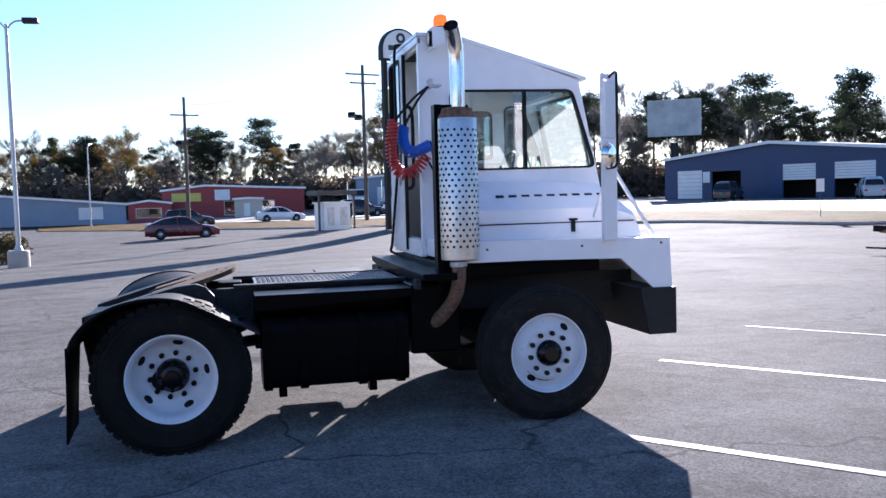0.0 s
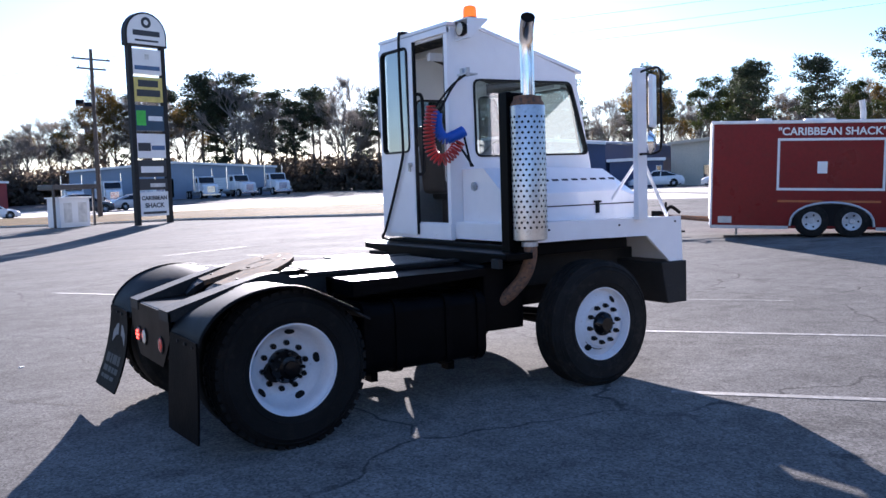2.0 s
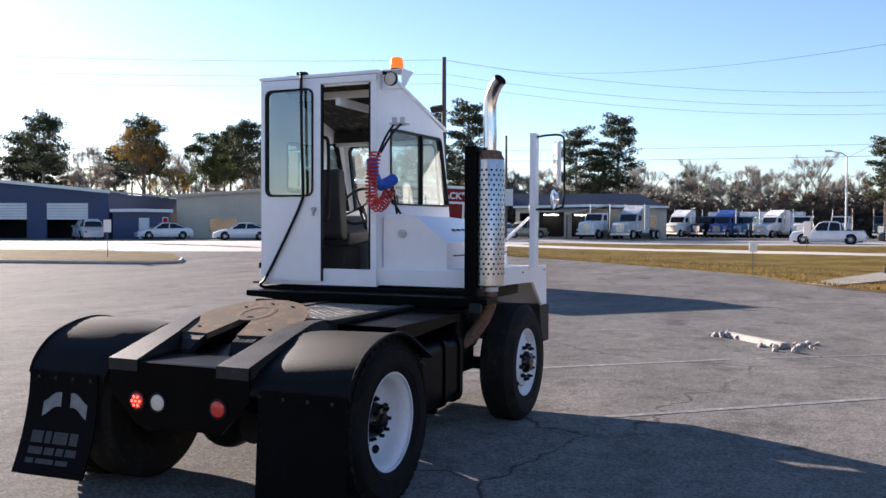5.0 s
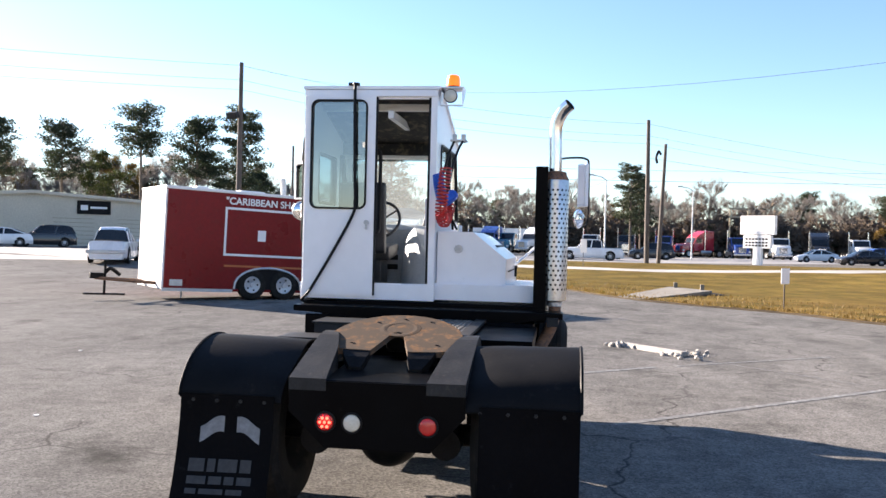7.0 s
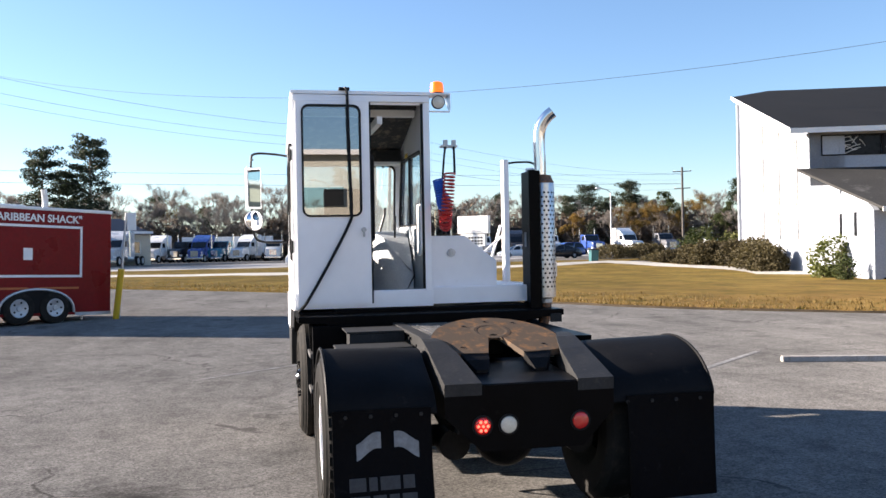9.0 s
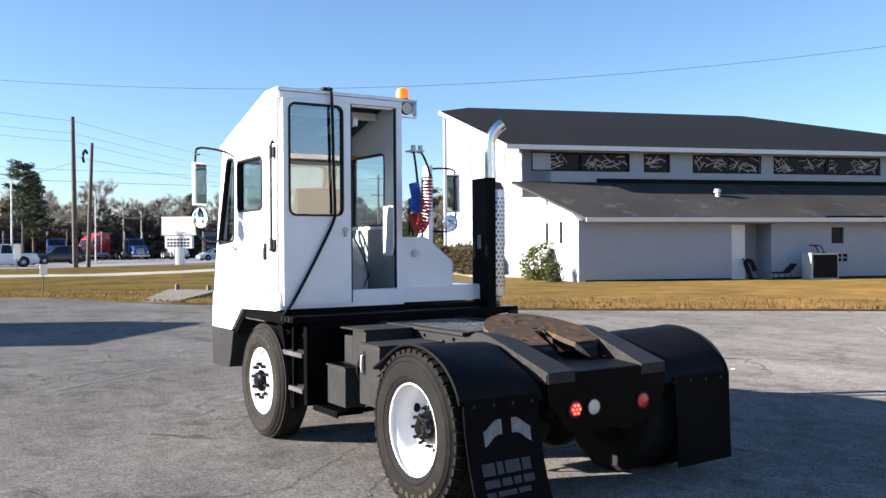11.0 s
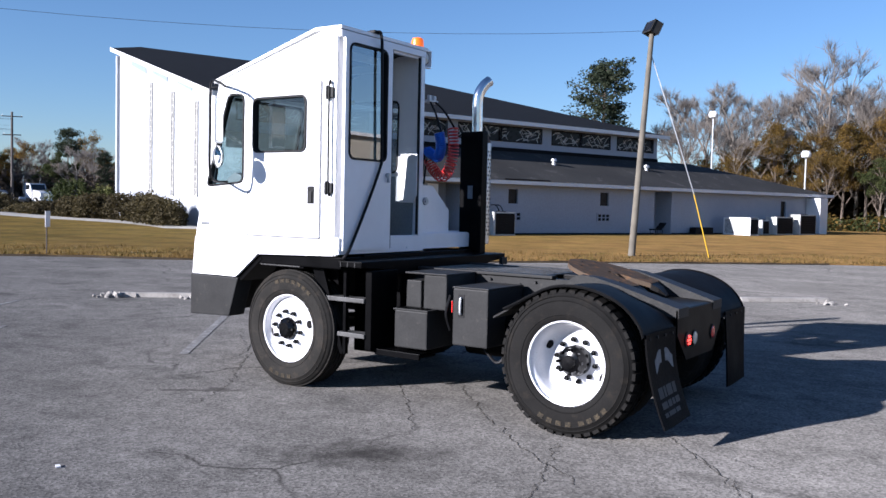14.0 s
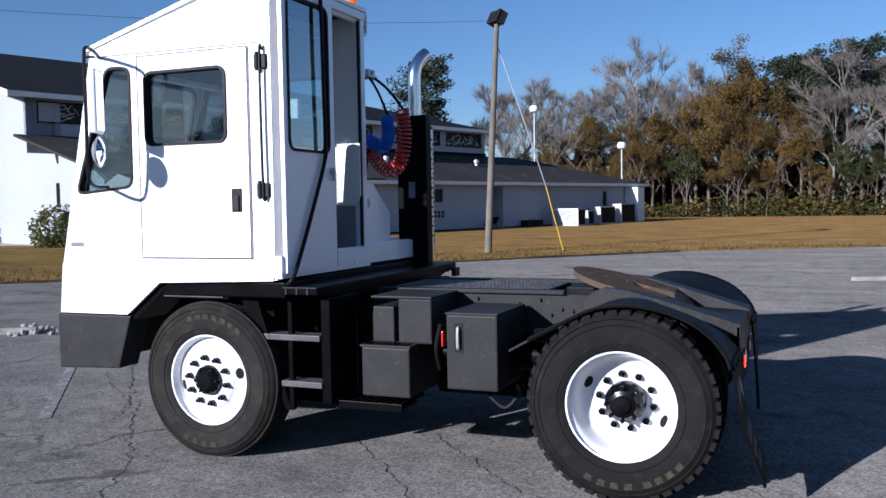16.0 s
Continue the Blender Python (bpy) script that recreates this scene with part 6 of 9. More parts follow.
# ---- buildings ----
def building(name, label, A, C, depth, base, eave, peak, wall, roofmat, openings, at=0.5, trim=PAINTWHITE):
    """A shed whose front runs from A to C (seen from the lot, left to right); openings: (s0, s1, z0, z1, kind)."""
    A2, C2 = Vector(A), Vector(C)
    L = (C2 - A2).length
    ang = math.atan2(C2.y - A2.y, C2.x - A2.x)
    t = thing(name, label, "building", (A2.x, A2.y, base), ang)
    H, P = eave - base, peak - base
    holes = [[(s0, z0), (s1, z0), (s1, z1), (s0, z1)] for s0, s1, z0, z1, k in openings]
    bm = B()
    panel(bm, [(0, -0.3), (L, -0.3), (L, H), (L * at, P), (0, H)], holes, XZ, 0, 0.2)
    part("wall", bm, wall, t)
    bm = B()
    box(bm, 0, 0.2, 0.2, depth, -0.3, H); box(bm, L - 0.2, L, 0.2, depth, -0.3, H); box(bm, 0.2, L - 0.2, depth - 0.2, depth, -0.3, H)
    part("wall", bm, wall, t, split=True)
    bm = B()
    for x0, z0, x1, z1 in ((-0.25, H, L * at, P), (L * at, P, L + 0.25, H)):
        panel(bm, [(x0, z0 + 0.02), (x1, z1 + 0.02), (x1, z1 + 0.2), (x0, z0 + 0.2)], [], XZ, -0.35, depth + 0.2)
    part("roof", bm, roofmat, t)
    bm = B()
    for x0, z0, x1, z1 in ((-0.25, H, L * at, P), (L * at, P, L + 0.25, H)):
        panel(bm, [(x0, z0 - 0.06), (x1, z1 - 0.06), (x1, z1 + 0.22), (x0, z0 + 0.22)], [], XZ, -0.42, -0.355)
    part("fascia", bm, trim, t)
    for s0, s1, z0, z1, k in openings:
        bm = B()
        if k == "window":
            box(bm, s0, s1, 0.08, 0.1, z0, z1)
            w = part("window", bm, WINDOWGLASS, t, split=True)
            bm = B(); panel(bm, [(s0 - 0.06, z0 - 0.06), (s1 + 0.06, z0 - 0.06), (s1 + 0.06, z1 + 0.06), (s0 - 0.06, z1 + 0.06)], [[(s0, z0), (s1, z0), (s1, z1), (s0, z1)]], XZ, -0.03, 0.05)
            part("window_frame", bm, trim, t)
        elif k == "door":
            box(bm, s0, s1, 0.06, 0.12, z0, z1)
            part("door", bm, trim, t, "white door", split=True)
        elif k == "rolldoor":            # half-raised shutter over a dark bay
            zz = z0 + (z1 - z0) * 0.55
            for i in range(6):
                box(bm, s0, s1, 0.06, 0.1 + 0.01 * (i % 2), zz + (z1 - zz) * i / 6, zz + (z1 - zz) * (i + 1) / 6 - 0.02)
            part("shutter", bm, trim, t, "half-raised white roller shutter", split=True)
        elif k == "shut":
            for i in range(7):
                box(bm, s0, s1, 0.06, 0.1 + 0.01 * (i % 2), z0 + (z1 - z0) * i / 7, z0 + (z1 - z0) * (i + 1) / 7 - 0.02)
            part("shutter", bm, trim, t, "closed white roller shutter", split=True)
    # near-black sheet close behind the front; its colour stands for the unlit inside
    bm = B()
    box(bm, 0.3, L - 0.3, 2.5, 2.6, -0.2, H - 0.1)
    part("dark_backing", bm, DARKIN, t)
    return t, L


blue, L = building("blue_workshop", "long blue metal workshop with white trim and half-raised shutters", (46.2, 78.6), (55.2, 55.2), 22, 0.45, 4.75, 5.9, BLUEMETAL, GREYBLUE,
                   [(1.7, 4.9, 0.3, 3.2, "shut"), (6.1, 9.6, 0.1, 3.0, "bay"), (14.2, 17.6, 0.1, 3.4, "rolldoor"), (19.4, 23.2, 0.1, 3.4, "rolldoor")], 0.52)
bm = B(); box(bm, 5.05, 5.9, -0.06, -0.02, 1.9, 3.0)
part("sign_panel", bm, PAINTWHITE, blue, "small white sign")
building("blue_annex", "low blue metal annex beside the workshop", (55.5, 55.0), (58.9, 51.5), 12, 0.45, 3.1, 3.15, BLUEMETAL, GREYBLUE, [(2.2, 3.1, 0.1, 2.1, "door"), (4.3, 4.7, 0.6, 2.1, "window")], 0.5)
redb, L = building("red_shop", "low red shop building with a yellow sign, across the road", (-8.2, 122.5), (11.6, 122.0), 16, -0.5, 3.3, 3.95, REDMETAL, GREYBLUE, [(8.5, 11.0, 0.3, 2.2, "window"), (13, 15.5, 0.3, 2.2, "window")], 0.3)
bm = B(); box(bm, 1.3, 5.3, -0.1, -0.04, 2.3, 3.5)
part("sign_panel", bm, surf("yellow_sign", (0.62, 0.50, 0.10), 0.5, bump=0), redb, "yellow sign panel")
bm = B(); box(bm, 7.2, 9.3, -0.1, -0.04, 2.4, 3.9)
part("sign_panel", bm, PAINTWHITE, redb, "white sign panel")
building("small_red_shop", "small low red shop building", (-12.2, 117.0), (-6.8, 117.2), 7, -0.5, 1.6, 2.0, REDMETAL, PAINTWHITE, [(1, 4.2, 0.3, 1.5, "window")], 0.5)
building("tan_hut", "small tan flat-roofed hut", (1.6, 112.5), (5.2, 112.4), 5, -0.3, 1.9, 2.0, TANMETAL, PAINTWHITE, [(1.2, 2.0, 0, 1.7, "door")], 0.5)
building("grey_warehouse", "long grey-blue metal warehouse behind parked trucks", (18.5, 117), (44.0, 109.5), 20, 0.6, 4.4, 5.3, GREYBLUE, PAINTWHITE, [(3, 6, 0.1, 2.6, "shut"), (10, 13, 0.1, 2.6, "bay"), (18, 21, 0.1, 2.6, "shut")], 0.5)
tanb, L = building("tan_workshop", "tan metal workshop with white roller doors and a dark sign", (61.0, 52.5), (71.2, 35.0), 18, 0.5, 4.55, 5.25, TANMETAL, PAINTWHITE, [(10.6, 14.0, 0.05, 2.6, "shut"), (16.0, 18.8, 0.05, 2.6, "shut"), (3.0, 5.5, 0.8, 2.0, "window")], 0.45, TANMETAL)
bm = B(); box(bm, 12.6, 15.4, -0.12, -0.04, 3.0, 4.2)
part("sign_panel", bm, DARKIN, tanb, "dark sign panel")
bm = B(); box(bm, 12.9, 13.5, -0.135, -0.122, 3.35, 3.8); box(bm, 13.7, 15.1, -0.135, -0.122, 3.5, 3.68)
part("sign_mark", bm, PAINTWHITE, tanb, split=True)
serv, L = building("service_garage", "low service garage with blue-grey roof and open lit bays", (94.6, 30.5), (99.0, 13.6), 14, 0.6, 4.1, 4.3, TANMETAL, DARKBLUEROOF, [(0.5, 2.1, 0.1, 2.9, "bay"), (2.8, 5.7, 0.1, 3.0, "bay"), (6.6, 9.3, 0.1, 2.9, "bay"), (15.4, 16.3, 1.3, 2.6, "window")], 0.5)
bm = B()
for s0, s1 in ((3.3, 5.0), (6.9, 8.5)):
    box(bm, s0, s1, 1.6, 1.75, 2.65, 2.75)
part("strip_light", bm, glow("tube_light", (1.0, 0.98, 0.9), 6.0), serv, "lit strip lamps in the bays", split=True)
bm = B()
panel(bm, [(-0.5, 3.4), (17.9, 3.4), (14.6, 5.3), (-0.5, 5.3)], [], lambda a, b, d: Vector((a, d + (b - 3.4) * 2.2 - 0.6, b)), 0, 0.12)
part("hip_roof", bm, DARKBLUEROOF, serv, "blue-grey hip roof")
bm = B()
panel(bm, [(5.9, 2.75), (11.0, 3.75), (11.0, 3.83), (5.9, 2.83)], [], XZ, -3.0, -0.45)
cy = part("canopy", bm, GALV, serv, "bright tilted sheet-metal canopy")
for x, z in ((6.1, 2.78), (10.8, 3.7)):
    bm = B(); cyl(bm, (x, -2.9, -0.3), (x, -2.9, z), 0.07, None, 8); part("canopy_post", bm, DARKPOLE, serv)

building("low_grey_building", "long low grey building behind the far verge", (-46, 112), (-12.5, 117.0), 12, -0.6, 1.6, 3.2, GREYBLUE, GREYBLUE, [(4, 7, 0.6, 1.8, "window"), (12, 15, 0.6, 1.8, "window"), (28, 31, 0.4, 2.0, "shut")], 0.5)
# ---- the church-like hall beside the lot ----
HO, HANG = (28.0, -24.6), math.atan2(-0.9454, -0.326)
hall = thing("hall", "white block hall with dark shingle roofs and leaded windows", "building", (HO[0], HO[1], 0), HANG)
# local x runs along the long wall, local y is minus the depth behind it
DEP = lambda a, b, d: Vector((a, d, b))
EX = 48.7
bm = B()
holes = [[(8.5, -0.1), (10.8, -0.1), (10.8, 2.95), (8.5, 2.95)], [(27.5, -0.1), (29.3, -0.1), (29.3, 2.95), (27.5, 2.95)],
         [(14.4, 1.9), (15.15, 1.9), (15.15, 2.75), (14.4, 2.75)], [(22.2, 1.9), (23.0, 1.9), (23.0, 2.75), (22.2, 2.75)], [(42.5, 0.3), (43.2, 0.3), (43.2, 2.6), (42.5, 2.6)]]
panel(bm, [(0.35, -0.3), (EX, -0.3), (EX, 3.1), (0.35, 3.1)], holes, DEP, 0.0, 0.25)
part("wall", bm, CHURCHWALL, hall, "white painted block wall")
# near-black strips that paint the shadow line along the wall foot
bm = B()
for s0, s1 in ((0.45, 8.45), (10.85, 27.45), (29.35, EX - 0.05)):
    box(bm, s0, s1, -0.05, -0.003, -0.1, 0.15)
part("foot_shade", bm, DARKSHINGLE, hall, "dark strip painting the shadow line at the wall foot", split=True)
bm = B()                                   # recesses with doors
for s0, s1 in ((8.5, 10.8), (27.5, 29.3)):
    box(bm, s0 - 0.1, s1 + 0.1, 1.35, 1.5, -0.2, 3.0)
    box(bm, s0 - 0.12, s0 - 0.002, 0.25, 1.35, -0.2, 3.0); box(bm, s1 + 0.002, s1 + 0.12, 0.25, 1.35, -0.2, 3.0)
part("recess", bm, CHURCHWALL, hall, split=True)
bm = B()
box(bm, 8.55, 9.35, 0.14, 0.19, 0.0, 2.9); box(bm, 27.9, 28.8, 1.28, 1.34, 0, 2.1)
part("door", bm, PAINTWHITE, hall, "white side door", split=True)
bm = B()
cyl(bm, (9.2, 0.13, 1.1), (9.2, 0.07, 1.1), 0.05, None, 10)
part("door_knob", bm, SEAL, hall)
bm = B()
for s0, s1, z0, z1 in ((14.4, 15.15, 1.9, 2.75), (22.2, 23.0, 1.9, 2.75), (42.5, 43.2, 0.3, 2.6)):
    box(bm, s0, s1, 0.12, 0.14, z0, z1)
part("window", bm, STAINED, hall, split=True)
for s0 in (14.2, 21.9):
    bm = B()
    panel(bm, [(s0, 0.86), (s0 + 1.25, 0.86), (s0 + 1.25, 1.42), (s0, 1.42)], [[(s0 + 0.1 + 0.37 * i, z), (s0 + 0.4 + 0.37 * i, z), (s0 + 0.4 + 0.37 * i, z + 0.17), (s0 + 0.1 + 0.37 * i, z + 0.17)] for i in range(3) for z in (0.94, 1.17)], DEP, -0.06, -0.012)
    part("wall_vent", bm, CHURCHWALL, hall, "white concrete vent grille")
    bm = B(); box(bm, s0 + 0.08, s0 + 1.17, -0.011, -0.004, 0.92, 1.36)
    part("vent_opening", bm, DARKIN, hall)
# front wall (towards the road), following the roofs
RS = 0.229                                # roof rise
zroof = lambda p: 7.2 + RS * (p - 3.9)
FRT = lambda a, b, d: Vector((d, a, b))
bm = B()
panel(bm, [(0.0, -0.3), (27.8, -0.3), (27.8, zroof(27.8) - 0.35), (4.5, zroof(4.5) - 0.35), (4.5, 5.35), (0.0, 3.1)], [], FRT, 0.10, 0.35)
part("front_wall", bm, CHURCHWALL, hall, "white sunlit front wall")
bm = B()
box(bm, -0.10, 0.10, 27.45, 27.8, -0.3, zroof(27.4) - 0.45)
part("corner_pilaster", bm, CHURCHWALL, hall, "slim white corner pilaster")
SLOTGLASS = surf("leaded_slot_glass", (0.14, 0.14, 0.13), 0.4, var=0.5, scale=3, fine=14, bump=0.01, second=(0.42, 0.42, 0.40), amount=0.5)
for p in (12.2, 16.25, 20.4):
    bm = B(); box(bm, 0.07, 0.098, p - 0.2, p + 0.2, 1.9, zroof(p) - 1.5)
    slot = part("slot_window", bm, SLOTGLASS, hall, "tall narrow leaded window")
    bm = B()
    k = int((zroof(p) - 3.4) / 0.42)
    for q in range(k):
        z = 1.9 + (zroof(p) - 3.4) * q / k
        box(bm, 0.045, 0.069, p - 0.2, p + 0.2, z, z + 0.05)
    for w in (-0.24, 0.20):
        box(bm, 0.03, 0.069, p + w, p + w + 0.04, 1.9, zroof(p) - 1.5)
    part("lead_bar", bm, LEAD, slot, split=True)
bm = B()
for p0, p1 in ((13.0, 15.7), (17.3, 20.1), (21.5, 24.6)):
    panel(bm, [(p0, zroof(p0) - 1.0), (p1, zroof(p1) - 0.8), (p1, zroof(p1) - 0.42), (p0, zroof(p0) - 0.42)], [], FRT, 0.07, 0.098)
part("eaves_light", bm, GREYBLUE, hall, "grey glass strip under the eaves", split=True)
bm = B()
for p in (2.2, 4.3):
    box(bm, 0.06, 0.098, p, p + 0.3, 2.0, 3.1)
part("window", bm, STAINED, hall, split=True)
bm = B()                                   # clerestory
CW = [(-0.7, 2.05), (2.15, 4.9), (5.9, 7.35), (8.9, 11.0), (11.1, 13.1), (14.05, 17.5), (17.6, 21.1), (22.1, 24.9), (25.0, 27.8), (28.6, 32.5)]
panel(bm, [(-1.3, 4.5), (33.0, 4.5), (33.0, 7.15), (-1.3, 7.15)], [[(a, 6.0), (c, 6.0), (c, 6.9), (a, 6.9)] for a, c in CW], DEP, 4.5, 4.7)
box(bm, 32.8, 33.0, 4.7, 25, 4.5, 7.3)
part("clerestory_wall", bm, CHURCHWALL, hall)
bm = B()                                   # dark band under the windows
box(bm, 3.0, 33.0, 4.40, 4.49, 5.1, 5.55)
part("dark_band", bm, DARKSHINGLE, hall)
wr = random.Random(7)
for a, c in CW:
    bm = B()
    box(bm, a, c, 4.60, 4.64, 6.0, 6.9)
    wdw = part("leaded_window", bm, STAINED, hall, "dark leaded window with pale tracery")
    bm = B()
    panel(bm, [(a - 0.06, 5.94), (c + 0.06, 5.94), (c + 0.06, 6.96), (a - 0.06, 6.96)], [[(a, 6.0), (c, 6.0), (c, 6.9), (a, 6.9)]], DEP, 4.47, 4.6)
    part("frame", bm, DARKIN, wdw)
    bm = B()
    for i in range(int((c - a) * 8.0)):
        x, z = wr.uniform(a + 0.1, c - 0.1), wr.uniform(6.1, 6.8)
        q = wr.choice((0.35, -0.4, 0.9, -0.9, 0.1))
        ln = wr.uniform(0.3, 0.75)
        x0, x1 = max(a, x - ln * math.cos(q) / 2), min(c, x + ln * math.cos(q) / 2)
        z0, z1 = min(6.88, max(6.02, z - ln * math.sin(q) / 2)), min(6.88, max(6.02, z + ln * math.sin(q) / 2))
        tube(bm, [(x0, 4.59, z0), ((x0 + x1) / 2, 4.585, (z0 + z1) / 2 + 0.04), (x1, 4.59, z1)], 0.022, 4)
    part("tracery", bm, LEAD, wdw, split=True)


def slab_roof(name, corners, th, material, label=""):
    bm = B()
    va = [bm.verts.new(p) for p in corners]
    vb = [bm.verts.new((p[0], p[1], p[2] - th)) for p in corners]
    bm.faces.new(va); bm.faces.new(vb)
    k = len(va)
    for i in range(k):
        bm.faces.new((va[i], va[(i + 1) % k], vb[(i + 1) % k], vb[i]))
    return part(name, bm, material, hall, label)


slab_roof("lower_roof", [(0.3, -0.55, 3.22), (EX + 0.4, -0.55, 3.22), (37.0, 4.5, 5.35), (-1.9, 4.5, 5.35)], 0.12, SHINGLE, "faded grey shingle lower roof")
slab_roof("end_roof", [(EX + 0.4, -0.55, 3.22), (EX + 0.4, 22, 3.22), (37.0, 22, 5.35), (37.0, 4.5, 5.35)], 0.12, SHINGLE)
slab_roof("flat_roof", [(32.9, 4.5, 5.35), (37.0, 4.5, 5.35), (37.0, 22, 5.35), (32.9, 22, 5.35)], 0.12, SHINGLE)
slab_roof("upper_roof", [(-2.3, 3.9, 7.25), (33.6, 3.9, 7.25), (30.5, 34.0, zroof(34.0)), (3.7, 34.0, zroof(34.0)), (-0.3, 28.3, zroof(28.3))], 0.15, DARKSHINGLE, "dark shingle main roof")
slab_roof("back_roof", [(3.7, 34.0, zroof(34.0)), (30.5, 34.0, zroof(34.0)), (24, 46, 11.5), (12, 46, 11.5)], 0.15, DARKSHINGLE)
bm = B()
panel(bm, [(0.28, 3.02), (EX + 0.42, 3.02), (EX + 0.42, 3.235), (0.28, 3.235)], [], DEP, -0.60, -0.555)
part("fascia", bm, PAINTWHITE, hall, "white eaves board")
bm = B()
panel(bm, [(-2.32, 7.02), (33.65, 7.02), (33.65, 7.27), (-2.32, 7.27)], [], DEP, 3.84, 3.895)
part("fascia", bm, PAINTWHITE, hall)
bm = B()
panel(bm, [(3.85, 6.98), (28.3, zroof(28.3) - 0.24), (28.3, zroof(28.3) + 0.03), (3.85, 7.27)], [], lambda a, b, d: Vector((-2.36 + d + (a - 3.9) * 0.082, a, b)), 0.0, 0.05)
part("fascia", bm, PAINTWHITE, hall)
bm = B()
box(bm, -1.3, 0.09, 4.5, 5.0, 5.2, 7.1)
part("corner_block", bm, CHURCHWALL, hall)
for s in (9.2, 20.4, 29.5):
    bm = B()
    cyl(bm, (s, 2.5, 4.35), (s, 2.5, 4.72), 0.13, None, 12)
    cyl(bm, (s, 2.5, 4.72), (s, 2.5, 4.90), 0.22, 0.16, 12)
    part("roof_vent", bm, GALV, hall, "round metal roof vent", split=True)
bm = B()
box(bm, 13.6, 17.2, -0.6, -0.56, 3.26, 3.34)
part("gutter_piece", bm, DARKIN, hall)
# things standing by the hall
hall_m = Matrix.Translation((HO[0], HO[1], 0)) @ Matrix.Rotation(HANG, 4, "Z")


ACCASE = surf("beige_casing", (0.52, 0.51, 0.47), 0.5, var=0.15, scale=2, fine=20, bump=0.003)


def ac_unit(s, y, w, d, h, label, slats=8):
    t = thing("air_conditioner", label, "air conditioner", hall_m @ Vector((s, y, 0)), HANG, "outdoor units by the hall")
    bm = B(); box(bm, -w / 2, w / 2, -d / 2, d / 2, 0.08, h, 0.02); part("casing", bm, ACCASE, t)
    bm = B(); box(bm, -w / 2 - 0.05, w / 2 + 0.05, -d / 2 - 0.05, d / 2 + 0.05, 0.0, 0.08); part("pad", bm, CONCRETE, t)
    bm = B(); box(bm, -w / 2 + 0.12, w / 2 - 0.07, -d / 2 - 0.012, -d / 2 - 0.004, 0.14, h - 0.08); part("coil_face", bm, DARKIN, t)
    for i in range(slats):
        z = 0.16 + (h - 0.28) * i / slats
        bm = B(); box(bm, -w / 2 + 0.12, w / 2 - 0.07, -d / 2 - 0.03, -d / 2 - 0.014, z, z + (h - 0.28) / slats * 0.3); part("slat", bm, SEAL, t)
    bm = B(); cyl(bm, (0, 0, h), (0, 0, h + 0.04), min(w, d) * 0.4, None, 20); part("fan_guard", bm, SEAL, t)
    return t


ac_unit(12.85, -1.15, 1.6, 0.75, 1.4, "beige outdoor air conditioner with a dark grille by the wall")
ac_unit(37.7, -1.55, 0.9, 0.7, 1.15, "small dark outdoor unit by the hall")
ac_unit(40.3, -1.35, 2.2, 0.9, 1.4, "wide dark outdoor unit with a pale top by the hall")
ac_unit(43.0, -1.55, 2.2, 1.0, 1.6, "tall dark outdoor unit with pale edges by the hall")
crate = thing("chiller_unit", "weathered pale metal chiller on a pad beside the hall", "air conditioner", hall_m @ Vector((34.5, -2.0, 0)), HANG, "outdoor units by the hall")
bm = B(); box(bm, -0.6, 0.6, -1.2, 1.2, 0, 0.09); part("pad", bm, CONCRETE, crate)
bm = B(); box(bm, -0.46, 0.46, -1.06, 1.06, 0.09, 1.24); part("coil_body", bm, surf("mottled_fins", (0.30, 0.30, 0.29), 0.6, var=0.5, scale=5, fine=30, bump=0.01, second=(0.62, 0.62, 0.60), amount=0.5), crate, "mottled grey cooling fins")
for y0, y1, z0, z1 in ((-1.1, -1.02, 0.09, 1.3), (1.02, 1.1, 0.09, 1.3), (-1.02, 1.02, 1.2, 1.3), (-1.02, 1.02, 0.09, 0.17)):
    for x0, x1 in ((-0.5, -0.44), (0.44, 0.5)):
        bm = B(); box(bm, x0, x1, y0, y1, z0, z1, 0.008); part("frame_bar", bm, PAINTWHITE, crate)
bm = B(); box(bm, -0.44, 0.44, -1.1, -1.065, 0.17, 1.2); part("end_plate", bm, DARKIN, crate)
bm = B(); box(bm, -0.5, 0.5, -1.1, 1.1, 1.302, 1.33, 0.008); part("lid", bm, GALV, crate)
bm = B(); box(bm, 31.2, 33.2, -0.65, -0.12, 0, 0.55, 0.03); ob = link("storage_box", bm, DARKIN); ob.matrix_basis = hall_m; tagged(ob, "low dark storage box against the hall wall", "box")
bm = B()
for x in (13.05, 13.35):
    tube(bm, smoothline([(x, -0.8, 1.4), (x, -0.5, 1.75), (x, -0.04, 1.8)], 5), 0.03, 6)
ob = link("coolant_pipe", bm, SEAL); ob.matrix_basis = hall_m; tagged(ob, "dark coolant pipes into the hall wall", "pipe")
bm = B()
tube(bm, smoothline([(9.3, -0.5, 0.05), (9.2, -0.4, 0.5), (9.1, -0.3, 0.95), (9.4, -0.3, 1.0), (9.6, -0.4, 0.5)], 5), 0.12, 8)
ob = link("covered_cart", bm, DARKIN); ob.matrix_basis = hall_m; tagged(ob, "dark covered hand cart by the side door", "cart")
